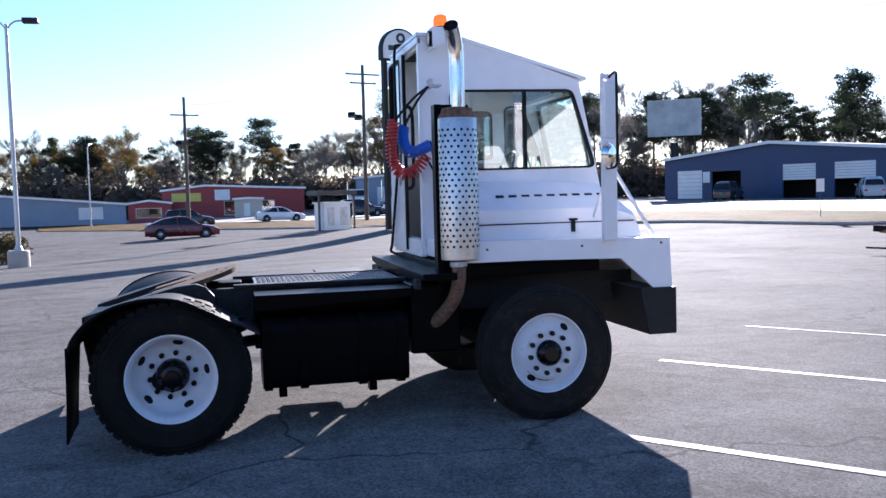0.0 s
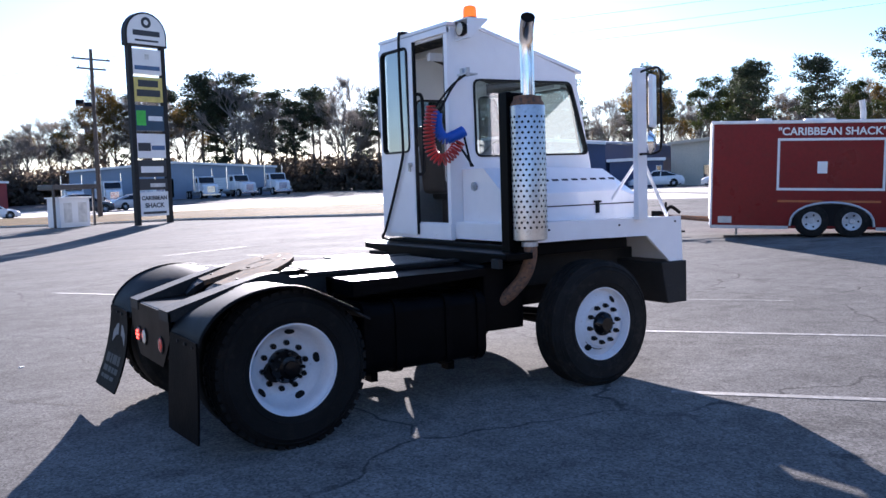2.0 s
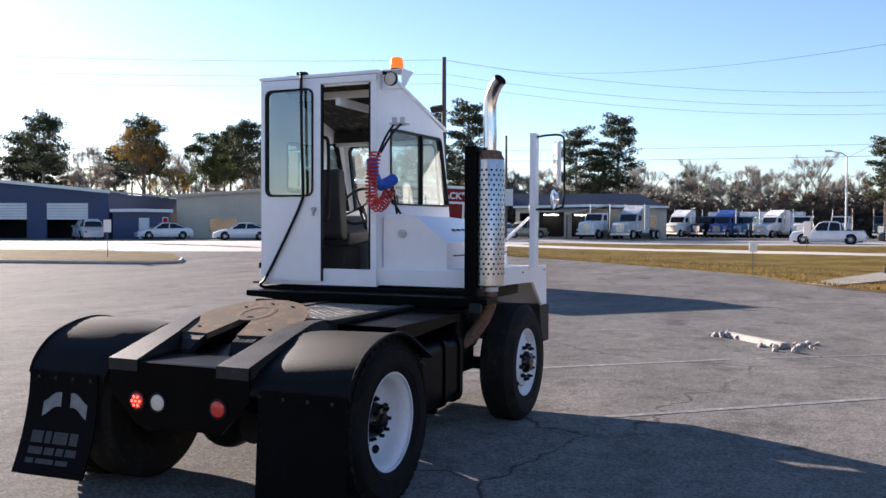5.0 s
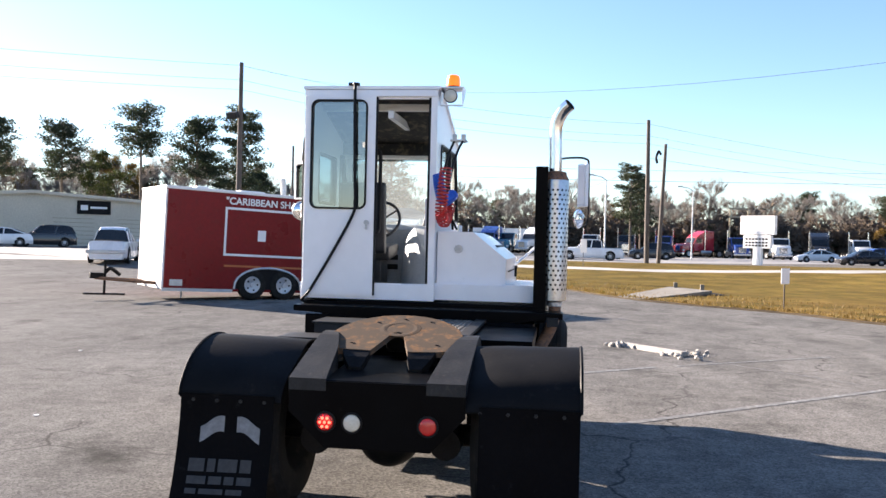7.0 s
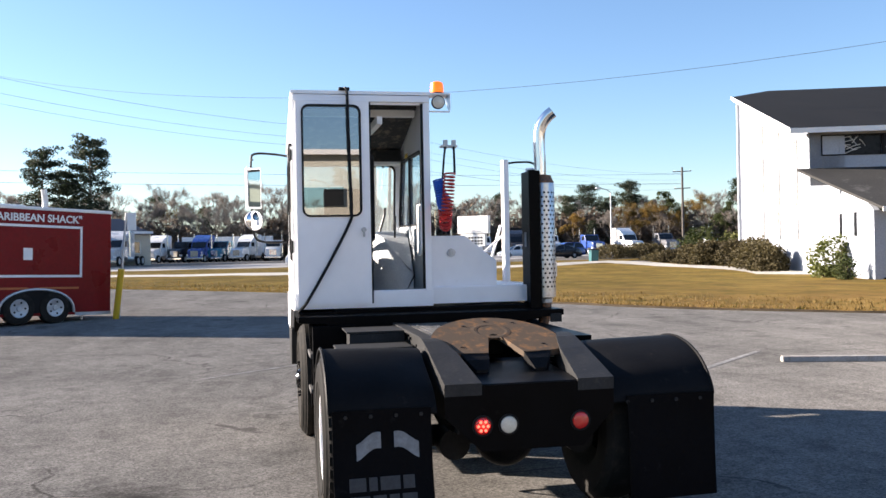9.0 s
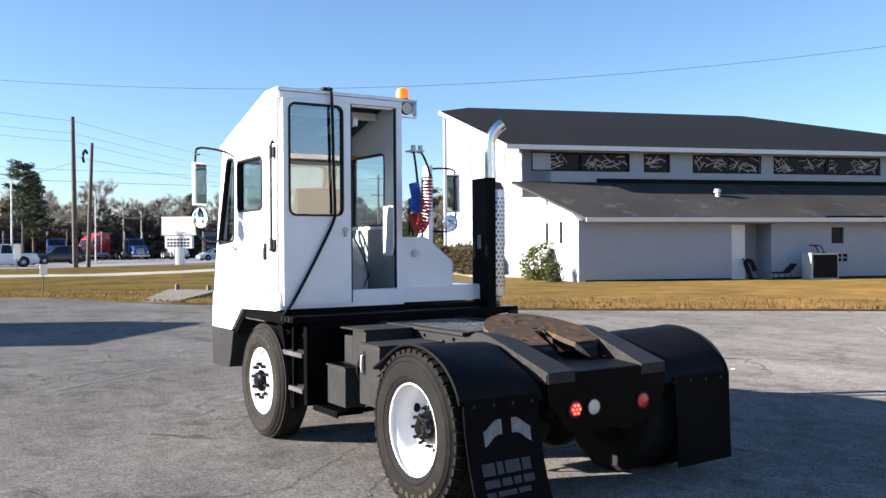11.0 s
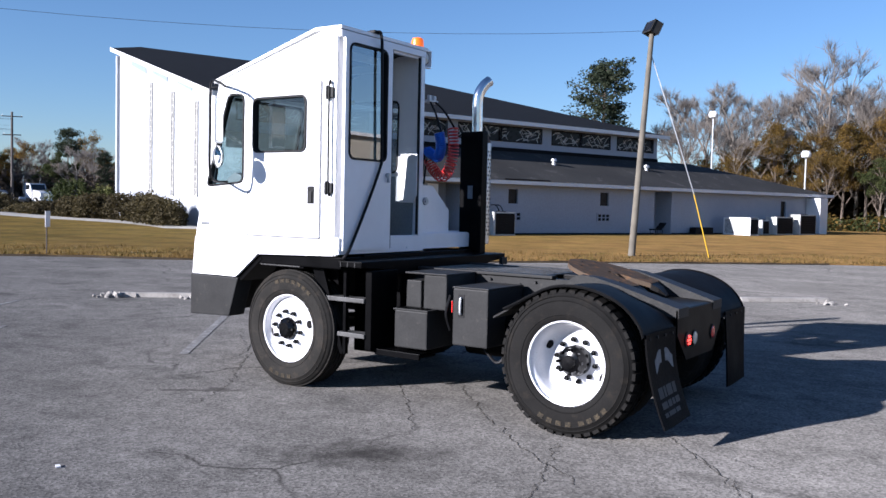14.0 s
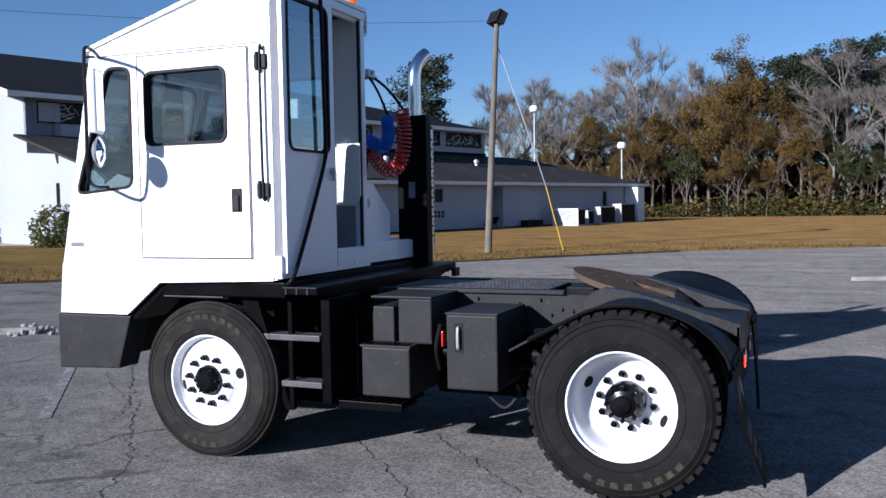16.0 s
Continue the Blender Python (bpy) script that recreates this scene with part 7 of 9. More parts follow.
for s in (11.0, 27.0):
    t = thing("garden_chair", "dark reclining garden chair on the grass by the wall", "chair", hall_m @ Vector((s, -0.7, 0.07)), HANG, "chairs by the hall")
    bm = B(); prism(bm, [(-0.5, 0.3), (0.2, 0.3), (0.65, 0.75), (0.6, 0.8), (0.15, 0.38), (-0.5, 0.38)], XZ, -0.25, 0.25); part("seat", bm, DARKIN, t)
    bm = B()
    for x in (-0.4, 0.3):
        for y in (-0.22, 0.22):
            cyl(bm, (x, y, -0.05), (x, y, 0.32), 0.02, None, 6)
    part("leg", bm, SEAL, t, split=True)
bm = B(); box(bm, 46.0, 47.1, -1.25, -0.04, -0.05, 2.92, 0.02); ob = link("utility_cabinet", bm, PAINTWHITE); ob.matrix_basis = hall_m; tagged(ob, "plain white utility cabinet at the end of the hall", "cabinet")


# ---- poles, wires, signs ----
def pole(name, x, y, h, r, material, label, lean=(0, 0), group="utility poles"):
    t = thing(name, label, "pole", (x, y, land(x, y)), 0, group)
    bm = B(); tube(bm, [(0, 0, -0.3), (lean[0] * 0.5, lean[1] * 0.5, h * 0.5), (lean[0], lean[1], h)], [r, r * 0.85, r * 0.68], 12); part("shaft", bm, material, t, "", True)
    return t


def crossarm(t, z, ang, w=2.2, n=3, dx=0, dy=0):
    bm = B(); box(bm, -w / 2, w / 2, -0.05, 0.05, z - 0.06, z + 0.06, 0, Matrix.Translation((dx, dy, 0)) @ Matrix.Rotation(ang, 4, "Z")); part("crossarm", bm, DARKPOLE, t)
    bm = B()
    for i in range(n):
        p = Matrix.Rotation(ang, 4, "Z") @ Vector((-w / 2 + 0.15 + i * (w - 0.3) / max(1, n - 1), 0, z + 0.06)) + Vector((dx, dy, 0))
        cyl(bm, p, p + Vector((0, 0, 0.14)), 0.035, None, 8)
    part("insulator", bm, GALV, t, split=True)


def flood(t, x, y, z, ang, w=0.55):
    m_ = Matrix.Translation((x, y, z)) @ Matrix.Rotation(ang, 4, "Z") @ Matrix.Rotation(radians(-25), 4, "X")
    bm = B(); box(bm, -w / 2, w / 2, -0.16, 0.16, -0.2, 0.2, 0.03, m_); f = part("floodlight", bm, DARKPOLE if w < 0.6 else GREYBOX, t, "weathered floodlight head")
    bm = B(); box(bm, -w / 2 + 0.04, w / 2 - 0.04, -0.175, -0.162, -0.16, 0.16, 0, m_); part("lens", bm, STAINED, f)


pa = pole("utility_pole", -2.6, 70.2, 11.2, 0.17, DARKPOLE, "dark wooden utility pole with crossarm and floodlights beside the road")
crossarm(pa, 9.7, 0.3, 2.4); flood(pa, 0.4, -0.2, 7.4, 0.4); flood(pa, -0.5, -0.2, 7.3, -0.3)
pb = pole("utility_pole", 11.6, 63.5, 12.6, 0.18, DARKPOLE, "dark wooden utility pole with three crossarms beside the road")
crossarm(pb, 11.85, 0.3, 3.0); crossarm(pb, 11.15, 0.3, 2.3); flood(pb, -0.5, -0.2, 8.4, 0.2, 0.59); flood(pb, -1.0, -0.2, 8.6, -0.4, 0.59)
pt = pole("utility_pole", 47.06, 18.98, 12.35, 0.19, DARKPOLE, "tall dark utility pole with a box light behind the food trailer")
flood(pt, -0.5, 0.3, 9.0, 1.2, 0.8)
pole("utility_pole", 66.0, 21.5, 9.0, 0.13, DARKPOLE, "thin dark utility pole beyond the road")
pf = pole("utility_pole", 110.0, -57.5, 12.2, 0.2, DARKPOLE, "dark utility pole with two crossarms before the far trees")
crossarm(pf, 11.6, 1.0, 2.6); crossarm(pf, 9.2, 1.0, 2.2)
pole("utility_pole", 63.05, -7.5, 11.0, 0.2, DARKPOLE, "pair of wooden utility poles standing on the verge", (0.15, 0.1))
pd = pole("utility_pole", 63.3, -8.4, 9.2, 0.17, DARKPOLE, "dark wooden pole standing close beside a taller pole", (0.05, -0.35))
bm = B(); tube(bm, smoothline([(0, 0, 8.4), (-0.3, 0.2, 8.6), (-0.55, 0.4, 8.1), (-0.4, 0.3, 7.7)], 5), 0.09, 6); part("hanging_gear", bm, SEAL, pd)
p2 = pole("floodlight_pole", 9.02, -22.13, 7.9, 0.13, WOODPOLE, "weathered leaning wooden pole with a floodlight at the lot edge", (-0.12, -0.95), "floodlight poles")
flood(p2, -0.13, -1.0, 8.12, 2.4, 0.62)
bm = B()
tube(bm, [(-0.11, -0.88, 7.3), (-1.03, -1.22, 4.4), (-1.63, -1.6, 2.28)], 0.02, 5)
part("guy_wire", bm, GALV, p2)
bm = B()
tube(bm, [(-1.62, -1.6, 2.32), (-2.1, -2.05, 0.05)], 0.022, 8)
part("guy_guard", bm, YELLOW, p2, "yellow plastic guy-wire guard")
lp = pole("lamp_post", -7.6, 30.5, 9.6, 0.1, GALV, "grey steel lamp post on a round concrete base in the lot", (0, 0), "lamp posts")
bm = B(); lathe(bm, [(0.42, -0.1), (0.42, 0.62), (0.38, 0.68), (0.001, 0.68)], lambda a, b, d: Vector((a, b, d)), 24); part("base", bm, CONCRETE, lp, "stained concrete base")
bm = B(); cyl(bm, (0, 0, 0.68), (0, 0, 0.85), 0.18, 0.12, 16); part("collar", bm, GALV, lp)
bm = B()
for s in (-1, 1):
    tube(bm, smoothline([(0, 0, 9.4), (s * 0.3, 0, 9.7), (s * 0.75, 0, 9.75)], 5), 0.035, 6)
part("arm", bm, GALV, lp)
for s in (-1, 1):
    bm = B(); box(bm, s * 0.9 - 0.3, s * 0.9 + 0.3, -0.2, 0.2, 9.65, 9.85, 0.04); part("lamp_head", bm, GREYBOX, lp)
for i, (x, y, h) in enumerate(((21.1, -69.3, 9.8), (13.8, -71.2, 6.4))):
    t = pole("lamp_post", x, y, h, 0.09, GALV, "slim lamp post with a white globe head behind the hall", (0, 0), "lamp posts")
    bm = B(); lathe(bm, [(0.1, h - 0.1), (0.35, h), (0.42, h + 0.25), (0.3, h + 0.5), (0.001, h + 0.55)], lambda a, b, d: Vector((a, b, d)), 16); part("globe", bm, PAINTWHITE, t, "white lamp globe", True)
for x, y, h, d in ((78, -5, 7.5, 1.5), (100, -16, 8, 1.5), (90.5, -38.5, 7.5, 1.5), (-14, 96, 9, 1.5)):
    t = pole("street_lamp", x, y, h, 0.09, GALV, "grey street lamp with a curved arm by the road", (0, 0), "street lamps")
    bm = B(); tube(bm, smoothline([(0, 0, h - 0.1), (0.1, d * 0.3, h + 0.25), (0.1, d, h + 0.45)], 5), 0.05, 6); part("arm", bm, GALV, t)
    bm = B(); box(bm, -0.1, 0.3, d - 0.35, d + 0.25, h + 0.38, h + 0.52, 0.04); part("lamp_head", bm, GALV, t)


def wire(a, b, sag, r=0.012, n=14):
    a, b = Vector(a), Vector(b)
    bm = B()
    tube(bm, [a.lerp(b, i / n) - Vector((0, 0, 4 * sag * (i / n) * (1 - i / n))) for i in range(n + 1)], r, 4)
    tagged(link("overhead_wire", bm, WIRE), "thin black overhead wire strung between poles", "wire", "overhead wires")


wire((8.93, -23.0, 8.02), (47.06, 18.98, 12.5), 2.6, 0.006, 24)
for dz, r in ((12.5, 0.010), (11.6, 0.009), (11.0, 0.009)):
    wire((47.06, 18.98, dz), (63.15, -7.4, dz - 1.3), 0.7, r)
    wire((63.15, -7.4, dz - 1.3), (110, -57.5, dz - 0.7), 1.0, r)
    wire((47.06, 18.98, dz), (11.6, 63.5, dz - 0.7), 0.8, r)
    wire((11.6, 63.5, dz - 0.7), (-2.6, 70.2, dz - 2.6), 0.5, r)
wire((110, -57.5, 11.7), (98, 78, 12.6), 0.8, 0.016, 20)
wire((110, -57.5, 10.4), (98, 78, 11.2), 0.8, 0.02, 20)
wire((63.05, -7.5, 8.2), (130, 4, 9), 0.8, 0.013)
wire((63.05, -7.5, 8.6), (110, -57.5, 9.6), 0.9, 0.013)

# tall plaza sign
GREENP, NAVY, DARKP = surf("green_mark", (0.05, 0.45, 0.06), 0.5, bump=0), surf("navy_panel", (0.02, 0.05, 0.09), 0.4, bump=0), surf("dark_panel", (0.03, 0.03, 0.035), 0.4, bump=0)
sg = thing("plaza_sign", "tall dark sign tower with rows of tenant panels", "sign", (10.08, 45.9, -0.65), radians(18))
sg.scale = (1.09, 1.09, 1.09)
SW = 2.2
for x in (0.0, SW - 0.24):
    bm = B(); box(bm, x, x + 0.24, -0.16, 0.16, -0.3, 10.0, 0.01); part("post", bm, GREYBOX, sg, "dark steel post")
bm = B()
arch = [(-0.12, 9.85), (SW + 0.12, 9.85)] + [(SW / 2 + (SW / 2 + 0.12) * math.cos(a), 10.45 + 1.2 * math.sin(a)) for a in [math.pi * k / 18 for k in range(19)]]
panel(bm, arch, [], XZ, -0.2, 0.2); part("arch", bm, GREYBOX, sg)
bm = B(); panel(bm, grown(arch, -0.10), [], XZ, -0.23, -0.202); part("arch_face", bm, PAINTWHITE, sg, "rounded white top panel")
bm = B(); lathe(bm, [(0.14, 0), (0.29, 0.0), (0.29, 0.02), (0.14, 0.02)], lambda a, b, d: Vector((SW / 2 + a, -0.235 - d, 11.1 + b)), 20, True); part("sign_mark", bm, DARKP, sg)
bm = B(); box(bm, 0.3, SW - 0.3, -0.24, -0.232, 10.4, 10.68); box(bm, 0.4, SW - 0.4, -0.24, -0.232, 10.1, 10.2); part("sign_mark", bm, DARKP, sg, split=True)
YPANEL, BLUEMARK = surf("yellow_panel", (0.62, 0.50, 0.14), 0.5, bump=0), surf("blue_mark", (0.07, 0.13, 0.24), 0.5, bump=0)
PANELS = [(8.4, 9.72, PAINTWHITE, [(0.35, 1.85, 0.2, 0.4, BLUEMARK), (0.98, 1.22, 0.7, 0.95, LEAD)]), (6.95, 8.25, YPANEL, [(0.5, 1.7, 0.72, 1.05, DARKP), (0.4, 1.8, 0.25, 0.58, DARKP)]),
          (5.4, 6.75, NAVY, [(0.3, 0.85, 0.25, 0.95, GREENP), (1.0, 1.85, 0.48, 0.7, PAINTWHITE)]), (3.95, 5.25, PAINTWHITE, [(0.3, 1.05, 0.35, 0.75, DARKP), (1.1, 1.9, 0.4, 0.62, BLUEMARK)]),
          (2.95, 3.85, DARKP, [(0.4, 1.75, 0.3, 0.75, PAINTWHITE)]), (2.25, 2.85, DARKP, [(0.9, 1.8, 0.3, 0.7, LEAD)]), (0.85, 2.15, PAINTWHITE, [(0.4, 1.8, 0.10, 0.22, DARKP)])]
for z0, z1, m_, marks in PANELS:
    bm = B(); box(bm, 0.24, SW - 0.24, -0.13, 0.13, z0, z1, 0.01)
    pn = part("panel", bm, m_, sg, "tenant sign panel")
    for a, c, b0, b1, mm in marks:
        bm = B(); box(bm, a, c, -0.142, -0.134, z0 + b0 * (z1 - z0) / 1.2, z0 + b1 * (z1 - z0) / 1.2); part("print_bar", bm, mm, pn)

for word, z, size in (("CARIBBEAN", 1.72, 0.29), ("SHACK", 1.30, 0.36)):
    fc = bpy.data.curves.new("lettering", "FONT")
    fc.body, fc.size, fc.extrude, fc.align_x, fc.offset = word, size, 0.004, "CENTER", 0.008
    ob = new("lettering", fc); ob.parent = pn
    ob.matrix_basis = Matrix.Translation((SW / 2, -0.142, z)) @ Matrix.Rotation(radians(90), 4, "X")
    fc.materials.append(DARKP); ob["label"] = "dark lettering on the white panel"

# white road sign and small signs
s2 = thing("marquee_sign", "white sign board with a reader panel on a white post", "sign", (72.0, -17.55, 0.52), math.atan2(-2.9, -0.6) - radians(28))
bm = B(); box(bm, -0.35, 0.35, -0.2, 0.2, -0.2, 1.5); part("post", bm, PAINTWHITE, s2)
bm = B(); box(bm, -1.55, 1.55, -0.22, 0.22, 2.55, 4.15, 0.03); part("board", bm, PAINTWHITE, s2)
bm = B(); box(bm, -1.25, 1.2, -0.2, 0.2, 1.4, 2.5, 0.02); rp = part("reader_board", bm, PAINTWHITE, s2)
bm = B()
for z in (2.1, 1.8, 1.55):
    for i in range(7):
        box(bm, -1.05 + i * 0.3, -0.85 + i * 0.3, -0.215, -0.203, z, z + 0.16)
part("print_bar", bm, GREYBOX, rp, split=True)
hf = thing("timber_frame", "bare timber sign frame standing among the parked tractors", "frame", (128.9, -26.7, 0.5), math.atan2(-2.9, -0.6))
for x in (-1.25, 1.25):
    bm = B(); cyl(bm, (x, 0, -0.2), (x, 0, 7.4), 0.10, None, 8); part("post", bm, YPOLE, hf)
for z in (7.25, 6.05):
    bm = B(); box(bm, -1.4, 1.4, -0.07, 0.07, z - 0.12, z + 0.12); part("rail", bm, YPOLE, hf)
for x, y, h, w, hh, lab in ((21.0, -7.6, 0.82, 0.34, 0.46, "small pale notice on a thin post in the lawn edge"), (32.1, -1.0, 0.85, 0.36, 0.42, "small pale notice on a thin post beside the lot"), (53, -2.5, 1.0, 0.5, 0.9, "slim white marker post on the verge"), (27.2, 27.8, 1.3, 0.35, 0.6, "small white sign on a post in the island")):
    t = thing("notice_sign", lab, "sign", (x, y, land(x, y)), math.atan2(-0.8, 0.6), "small signs")
    bm = B(); cyl(bm, (0, 0, -0.1), (0, 0, h + hh), 0.02, None, 8); part("post", bm, DARKPOLE, t)
    bm = B(); box(bm, -w / 2, w / 2, -0.035, -0.02, h, h + hh); part("plate", bm, PAINTWHITE, t)
bb = thing("billboard", "large grey billboard raised on a post among the trees", "billboard", (52.8, 88.6, 0.5), math.atan2(-3.2, 5.2))
bm = B(); box(bm, -3.1, 3.1, -0.3, 0.3, 7.6, 11.9, 0.03); part("board", bm, HOARDING, bb)
bm = B(); cyl(bm, (0, 0, -0.5), (0, 0, 6.8), 0.45, None, 16); part("post", bm, GREYBOX, bb)
bo = thing("bollard", "leaning yellow steel bollard beside the food trailer", "bollard", (19.93, 5.48, 0))
bm = B(); tube(bm, [(0.02, 0.02, -0.1), (-0.2, -0.2, 1.38)], 0.085, 14); part("tube", bm, YELLOW, bo)
ts = thing("stop_sign_post", "grey sign post with blank plates behind the food trailer", "sign", (20.15, 5.45, 0))
bm = B(); tube(bm, [(0, 0, -0.1), (0.1, -0.25, 2.95)], 0.035, 8); part("post", bm, GALV, ts)
bm = B(); box(bm, 0.03, 0.05, -0.52, -0.28, 2.45, 2.95); part("plate", bm, PAINTWHITE, ts)
kiosk = thing("ice_kiosk", "white kiosk box with a blue door mark on the lot", "kiosk", (7.4, 51.5, land(7.4, 51.5)), 0.3)
bm = B(); box(bm, -0.95, 0.95, -0.8, 0.8, 0, 1.75, 0.03); part("body", bm, PAINTWHITE, kiosk)
bm = B(); box(bm, -0.7, -0.2, -0.82, -0.802, 0.3, 1.5); box(bm, 0.2, 0.75, -0.82, -0.802, 0.3, 1.5); part("door", bm, LEAD, kiosk, split=True)
bm = B(); box(bm, -1.05, 1.05, -0.9, 0.9, 1.75, 1.85); part("top", bm, PAINTWHITE, kiosk)
for x in (-1.25, 1.25):
    bm = B(); box(bm, x - 0.06, x + 0.06, -0.8, -0.68, 0, 2.3); part("post", bm, DARKP, kiosk)
bm = B(); box(bm, -1.4, 1.4, -1.0, 1.0, 2.3, 2.6, 0.03); part("canopy", bm, DARKP, kiosk, "dark flat canopy")

# ---- red food trailer ----
ft = thing("food_trailer", "dark red food trailer with white trim, parked on the lot", "trailer", (16.65, 9.5, 0), math.atan2(-3.85, 3.45))
TL, TW = 5.17, 2.35
bm = B(); box(bm, 0.04, TL, 0, TW, 0.30, 2.90, 0.03); part("body", bm, TRAILERRED, ft)
bm = B(); box(bm, -0.012, 0.05, 0.02, TW - 0.02, 0.32, 2.86, 0.02); part("nose_panel", bm, PAINTWHITE, ft, "sunlit white nose panel")
bm = B(); box(bm, -0.02, TL + 0.02, -0.02, TW + 0.02, 2.88, 2.96, 0.02); part("roof", bm, PAINTWHITE, ft, "white roof edge")
bm = B(); box(bm, 0.0, 1.98, -0.014, -0.002, 0.28, 0.36); box(bm, 4.1, TL, -0.014, -0.002, 0.28, 0.36); part("trim", bm, GALV, ft, split=True)
bm = B(); panel(bm, [(1.66, 1.24), (4.28, 1.24), (4.28, 2.52), (1.66, 2.52)], [[(1.72, 1.30), (4.22, 1.30), (4.22, 2.46), (1.72, 2.46)]], XZ, -0.03, -0.002); part("hatch_frame", bm, PAINTWHITE, ft, "white frame round the closed serving hatch")
bm = B(); box(bm, 1.725, 4.215, -0.015, -0.003, 1.305, 2.455); part("hatch", bm, TRAILERRED, ft)
bm = B(); box(bm, 2.65, 2.89, -0.028, -0.016, 1.66, 1.95); part("paper_notice", bm, PAINTWHITE, ft, "white paper notice")
bm = B()
for x in (1.7, 3.1):
    box(bm, x, x + 1.1, -0.012, -0.003, 0.95, 1.0)
part("print_bar", bm, surf("faded_orange", (0.42, 0.12, 0.03), 0.5, bump=0), ft, split=True)
bm = B(); box(bm, 0.2, 0.55, -0.012, -0.003, 0.42, 0.58); part("sticker", bm, LEAD, ft)
fc = bpy.data.curves.new("lettering", "FONT")
fc.body, fc.size, fc.extrude, fc.align_x = "\"CARIBBEAN SHACK\"", 0.275, 0.004, "CENTER"
fc.offset = 0.006
txt = new("lettering", fc); txt.parent = ft
txt.matrix_basis = Matrix.Translation((2.97, -0.012, 2.60)) @ Matrix.Rotation(radians(90), 4, "X")
fc.materials.append(PAINTWHITE); txt["label"] = "white painted lettering"
for x in (2.55, 3.52):
    bm = B()
    wp = lambda a, b, d, x=x: Vector((x + a * 1.2, d - 0.03, 0.432 + b * 1.2))
    lathe(bm, [(0.2, -0.02), (0.3, -0.03), (0.345, 0.0), (0.355, 0.05), (0.355, 0.17), (0.33, 0.2), (0.2, 0.2)], wp, 32, True)
    w = part("wheel", bm, RUBBER, ft, "", True)
    bm = B(); lathe(bm, [(0.001, -0.03), (0.05, -0.03), (0.06, 0.0), (0.14, -0.012), (0.19, -0.025), (0.205, -0.015), (0.2, 0.03)], wp, 24); part("rim", bm, GALV, w, "silver rim", True)
    bm = B()
    for k in range(5):
        a = 2 * math.pi * k / 5
        c = wp(0.13 * math.cos(a), 0.13 * math.sin(a), -0.018)
        cyl(bm, c, c + Vector((0, -0.004, 0)), 0.028, None, 10)
    part("rim_slot", bm, DARKIN, w)
bm = B()
arc = [(3.035 + 1.02 * math.cos(a), 0.30 + 0.62 * math.sin(a) ** 0.8) for a in [math.pi * k / 14 for k in range(15)]]
tube(bm, [(x, -0.03, z) for x, z in arc], 0.035, 6); part("wheel_arch", bm, GALV, ft, "silver wheel arch", True)
bm = B(); prism(bm, arc[::-1], XZ, -0.010, 0.06); part("wheel_well", bm, DARKIN, ft)
bm = B()
for y in (0.5, TW - 0.5):
    tube(bm, [(0.1, y, 0.38), (-1.45, TW / 2, 0.46)], 0.05, 6)
part("tongue", bm, RUSTPIPE, ft, "rusty A-frame tongue")
bm = B(); cyl(bm, (-1.2, TW / 2, 0.04), (-1.2, TW / 2, 0.85), 0.035, None, 10); box(bm, -1.75, -0.65, TW / 2 - 0.06, TW / 2 + 0.06, 0.0, 0.05); box(bm, -1.6, -1.25, TW / 2 - 0.08, TW / 2 + 0.08, 0.44, 0.6, 0.02)
tube(bm, smoothline([(-1.2, TW / 2, 0.6), (-1.05, TW / 2, 0.72), (-0.8, TW / 2, 0.55)], 5), 0.05, 6)
part("jack", bm, IRON, ft)
bm = B(); box(bm, 2.4, 3.2, 0.9, 1.5, 2.9, 3.05, 0.04); box(bm, 1.2, 1.6, 1.2, 1.6, 2.9, 3.08, 0.05); part("roof_vent", bm, PAINTWHITE, ft, split=True)
bm = B(); tube(bm, smoothline([(3.9, 1.2, 2.9), (3.9, 1.2, 3.2), (3.85, 1.2, 3.5)], 5), 0.08, 8); part("exhaust_pipe", bm, GALV, ft)
for ob in ft.children:                         # tall body, nose raised on the jack
    if ob.type == "MESH" and ob.name.split(".")[0] not in ("wheel", "tongue", "jack", "wheel_arch", "wheel_well"):
        ob.data.transform(Matrix.Translation((0, 0, -0.095)) @ Matrix.Diagonal((1, 1, 1.067, 1)))
txt.location.z = 2.68
ft.matrix_basis = ft.matrix_basis @ Matrix.Translation((3.0, 0, 0)) @ Matrix.Rotation(radians(1.9), 4, "Y") @ Matrix.Translation((-3.0, 0, 0))
bm = B(); cyl(bm, (0.7, 0.5, 0.0), (0.7, 0.5, 0.32), 0.03, None, 8); cyl(bm, (4.6, 0.5, 0.0), (4.6, 0.5, 0.32), 0.03, None, 8); part("prop", bm, GALV, ft, split=True)

shop, L = building("tan_storefront", "long tan stucco storefront with dark sign bars", (-38, -95), (-38, 9.7), 14, 0.0, 7.0, 7.1, TANMETAL, PAINTWHITE, [(a, a + 4.5, 0.2, 2.8, "window") for a in range(8, 98, 12)], 0.5)
for a, w, z, h in ((92, 5, 4.2, 1.0), (101.6, 0.9, 5.55, 0.4), (102.7, 0.5, 5.55, 0.4), (101.6, 0.6, 4.95, 0.35), (102.5, 0.9, 4.95, 0.35), (101.4, 1.4, 4.1, 0.42), (103.1, 1.3, 4.1, 0.42)):
    bm = B(); box(bm, a, a + w, -0.1, -0.02, z, z + h); part("print_bar", bm, DARKIN, shop)


# ---- vehicles ----
CARPAINT = {}


def paint(c):
    if c not in CARPAINT:
        CARPAINT[c] = surf("car_paint", c, 0.28, var=0.04, scale=1, fine=6, bump=0, coat=0.6)
    return CARPAINT[c]


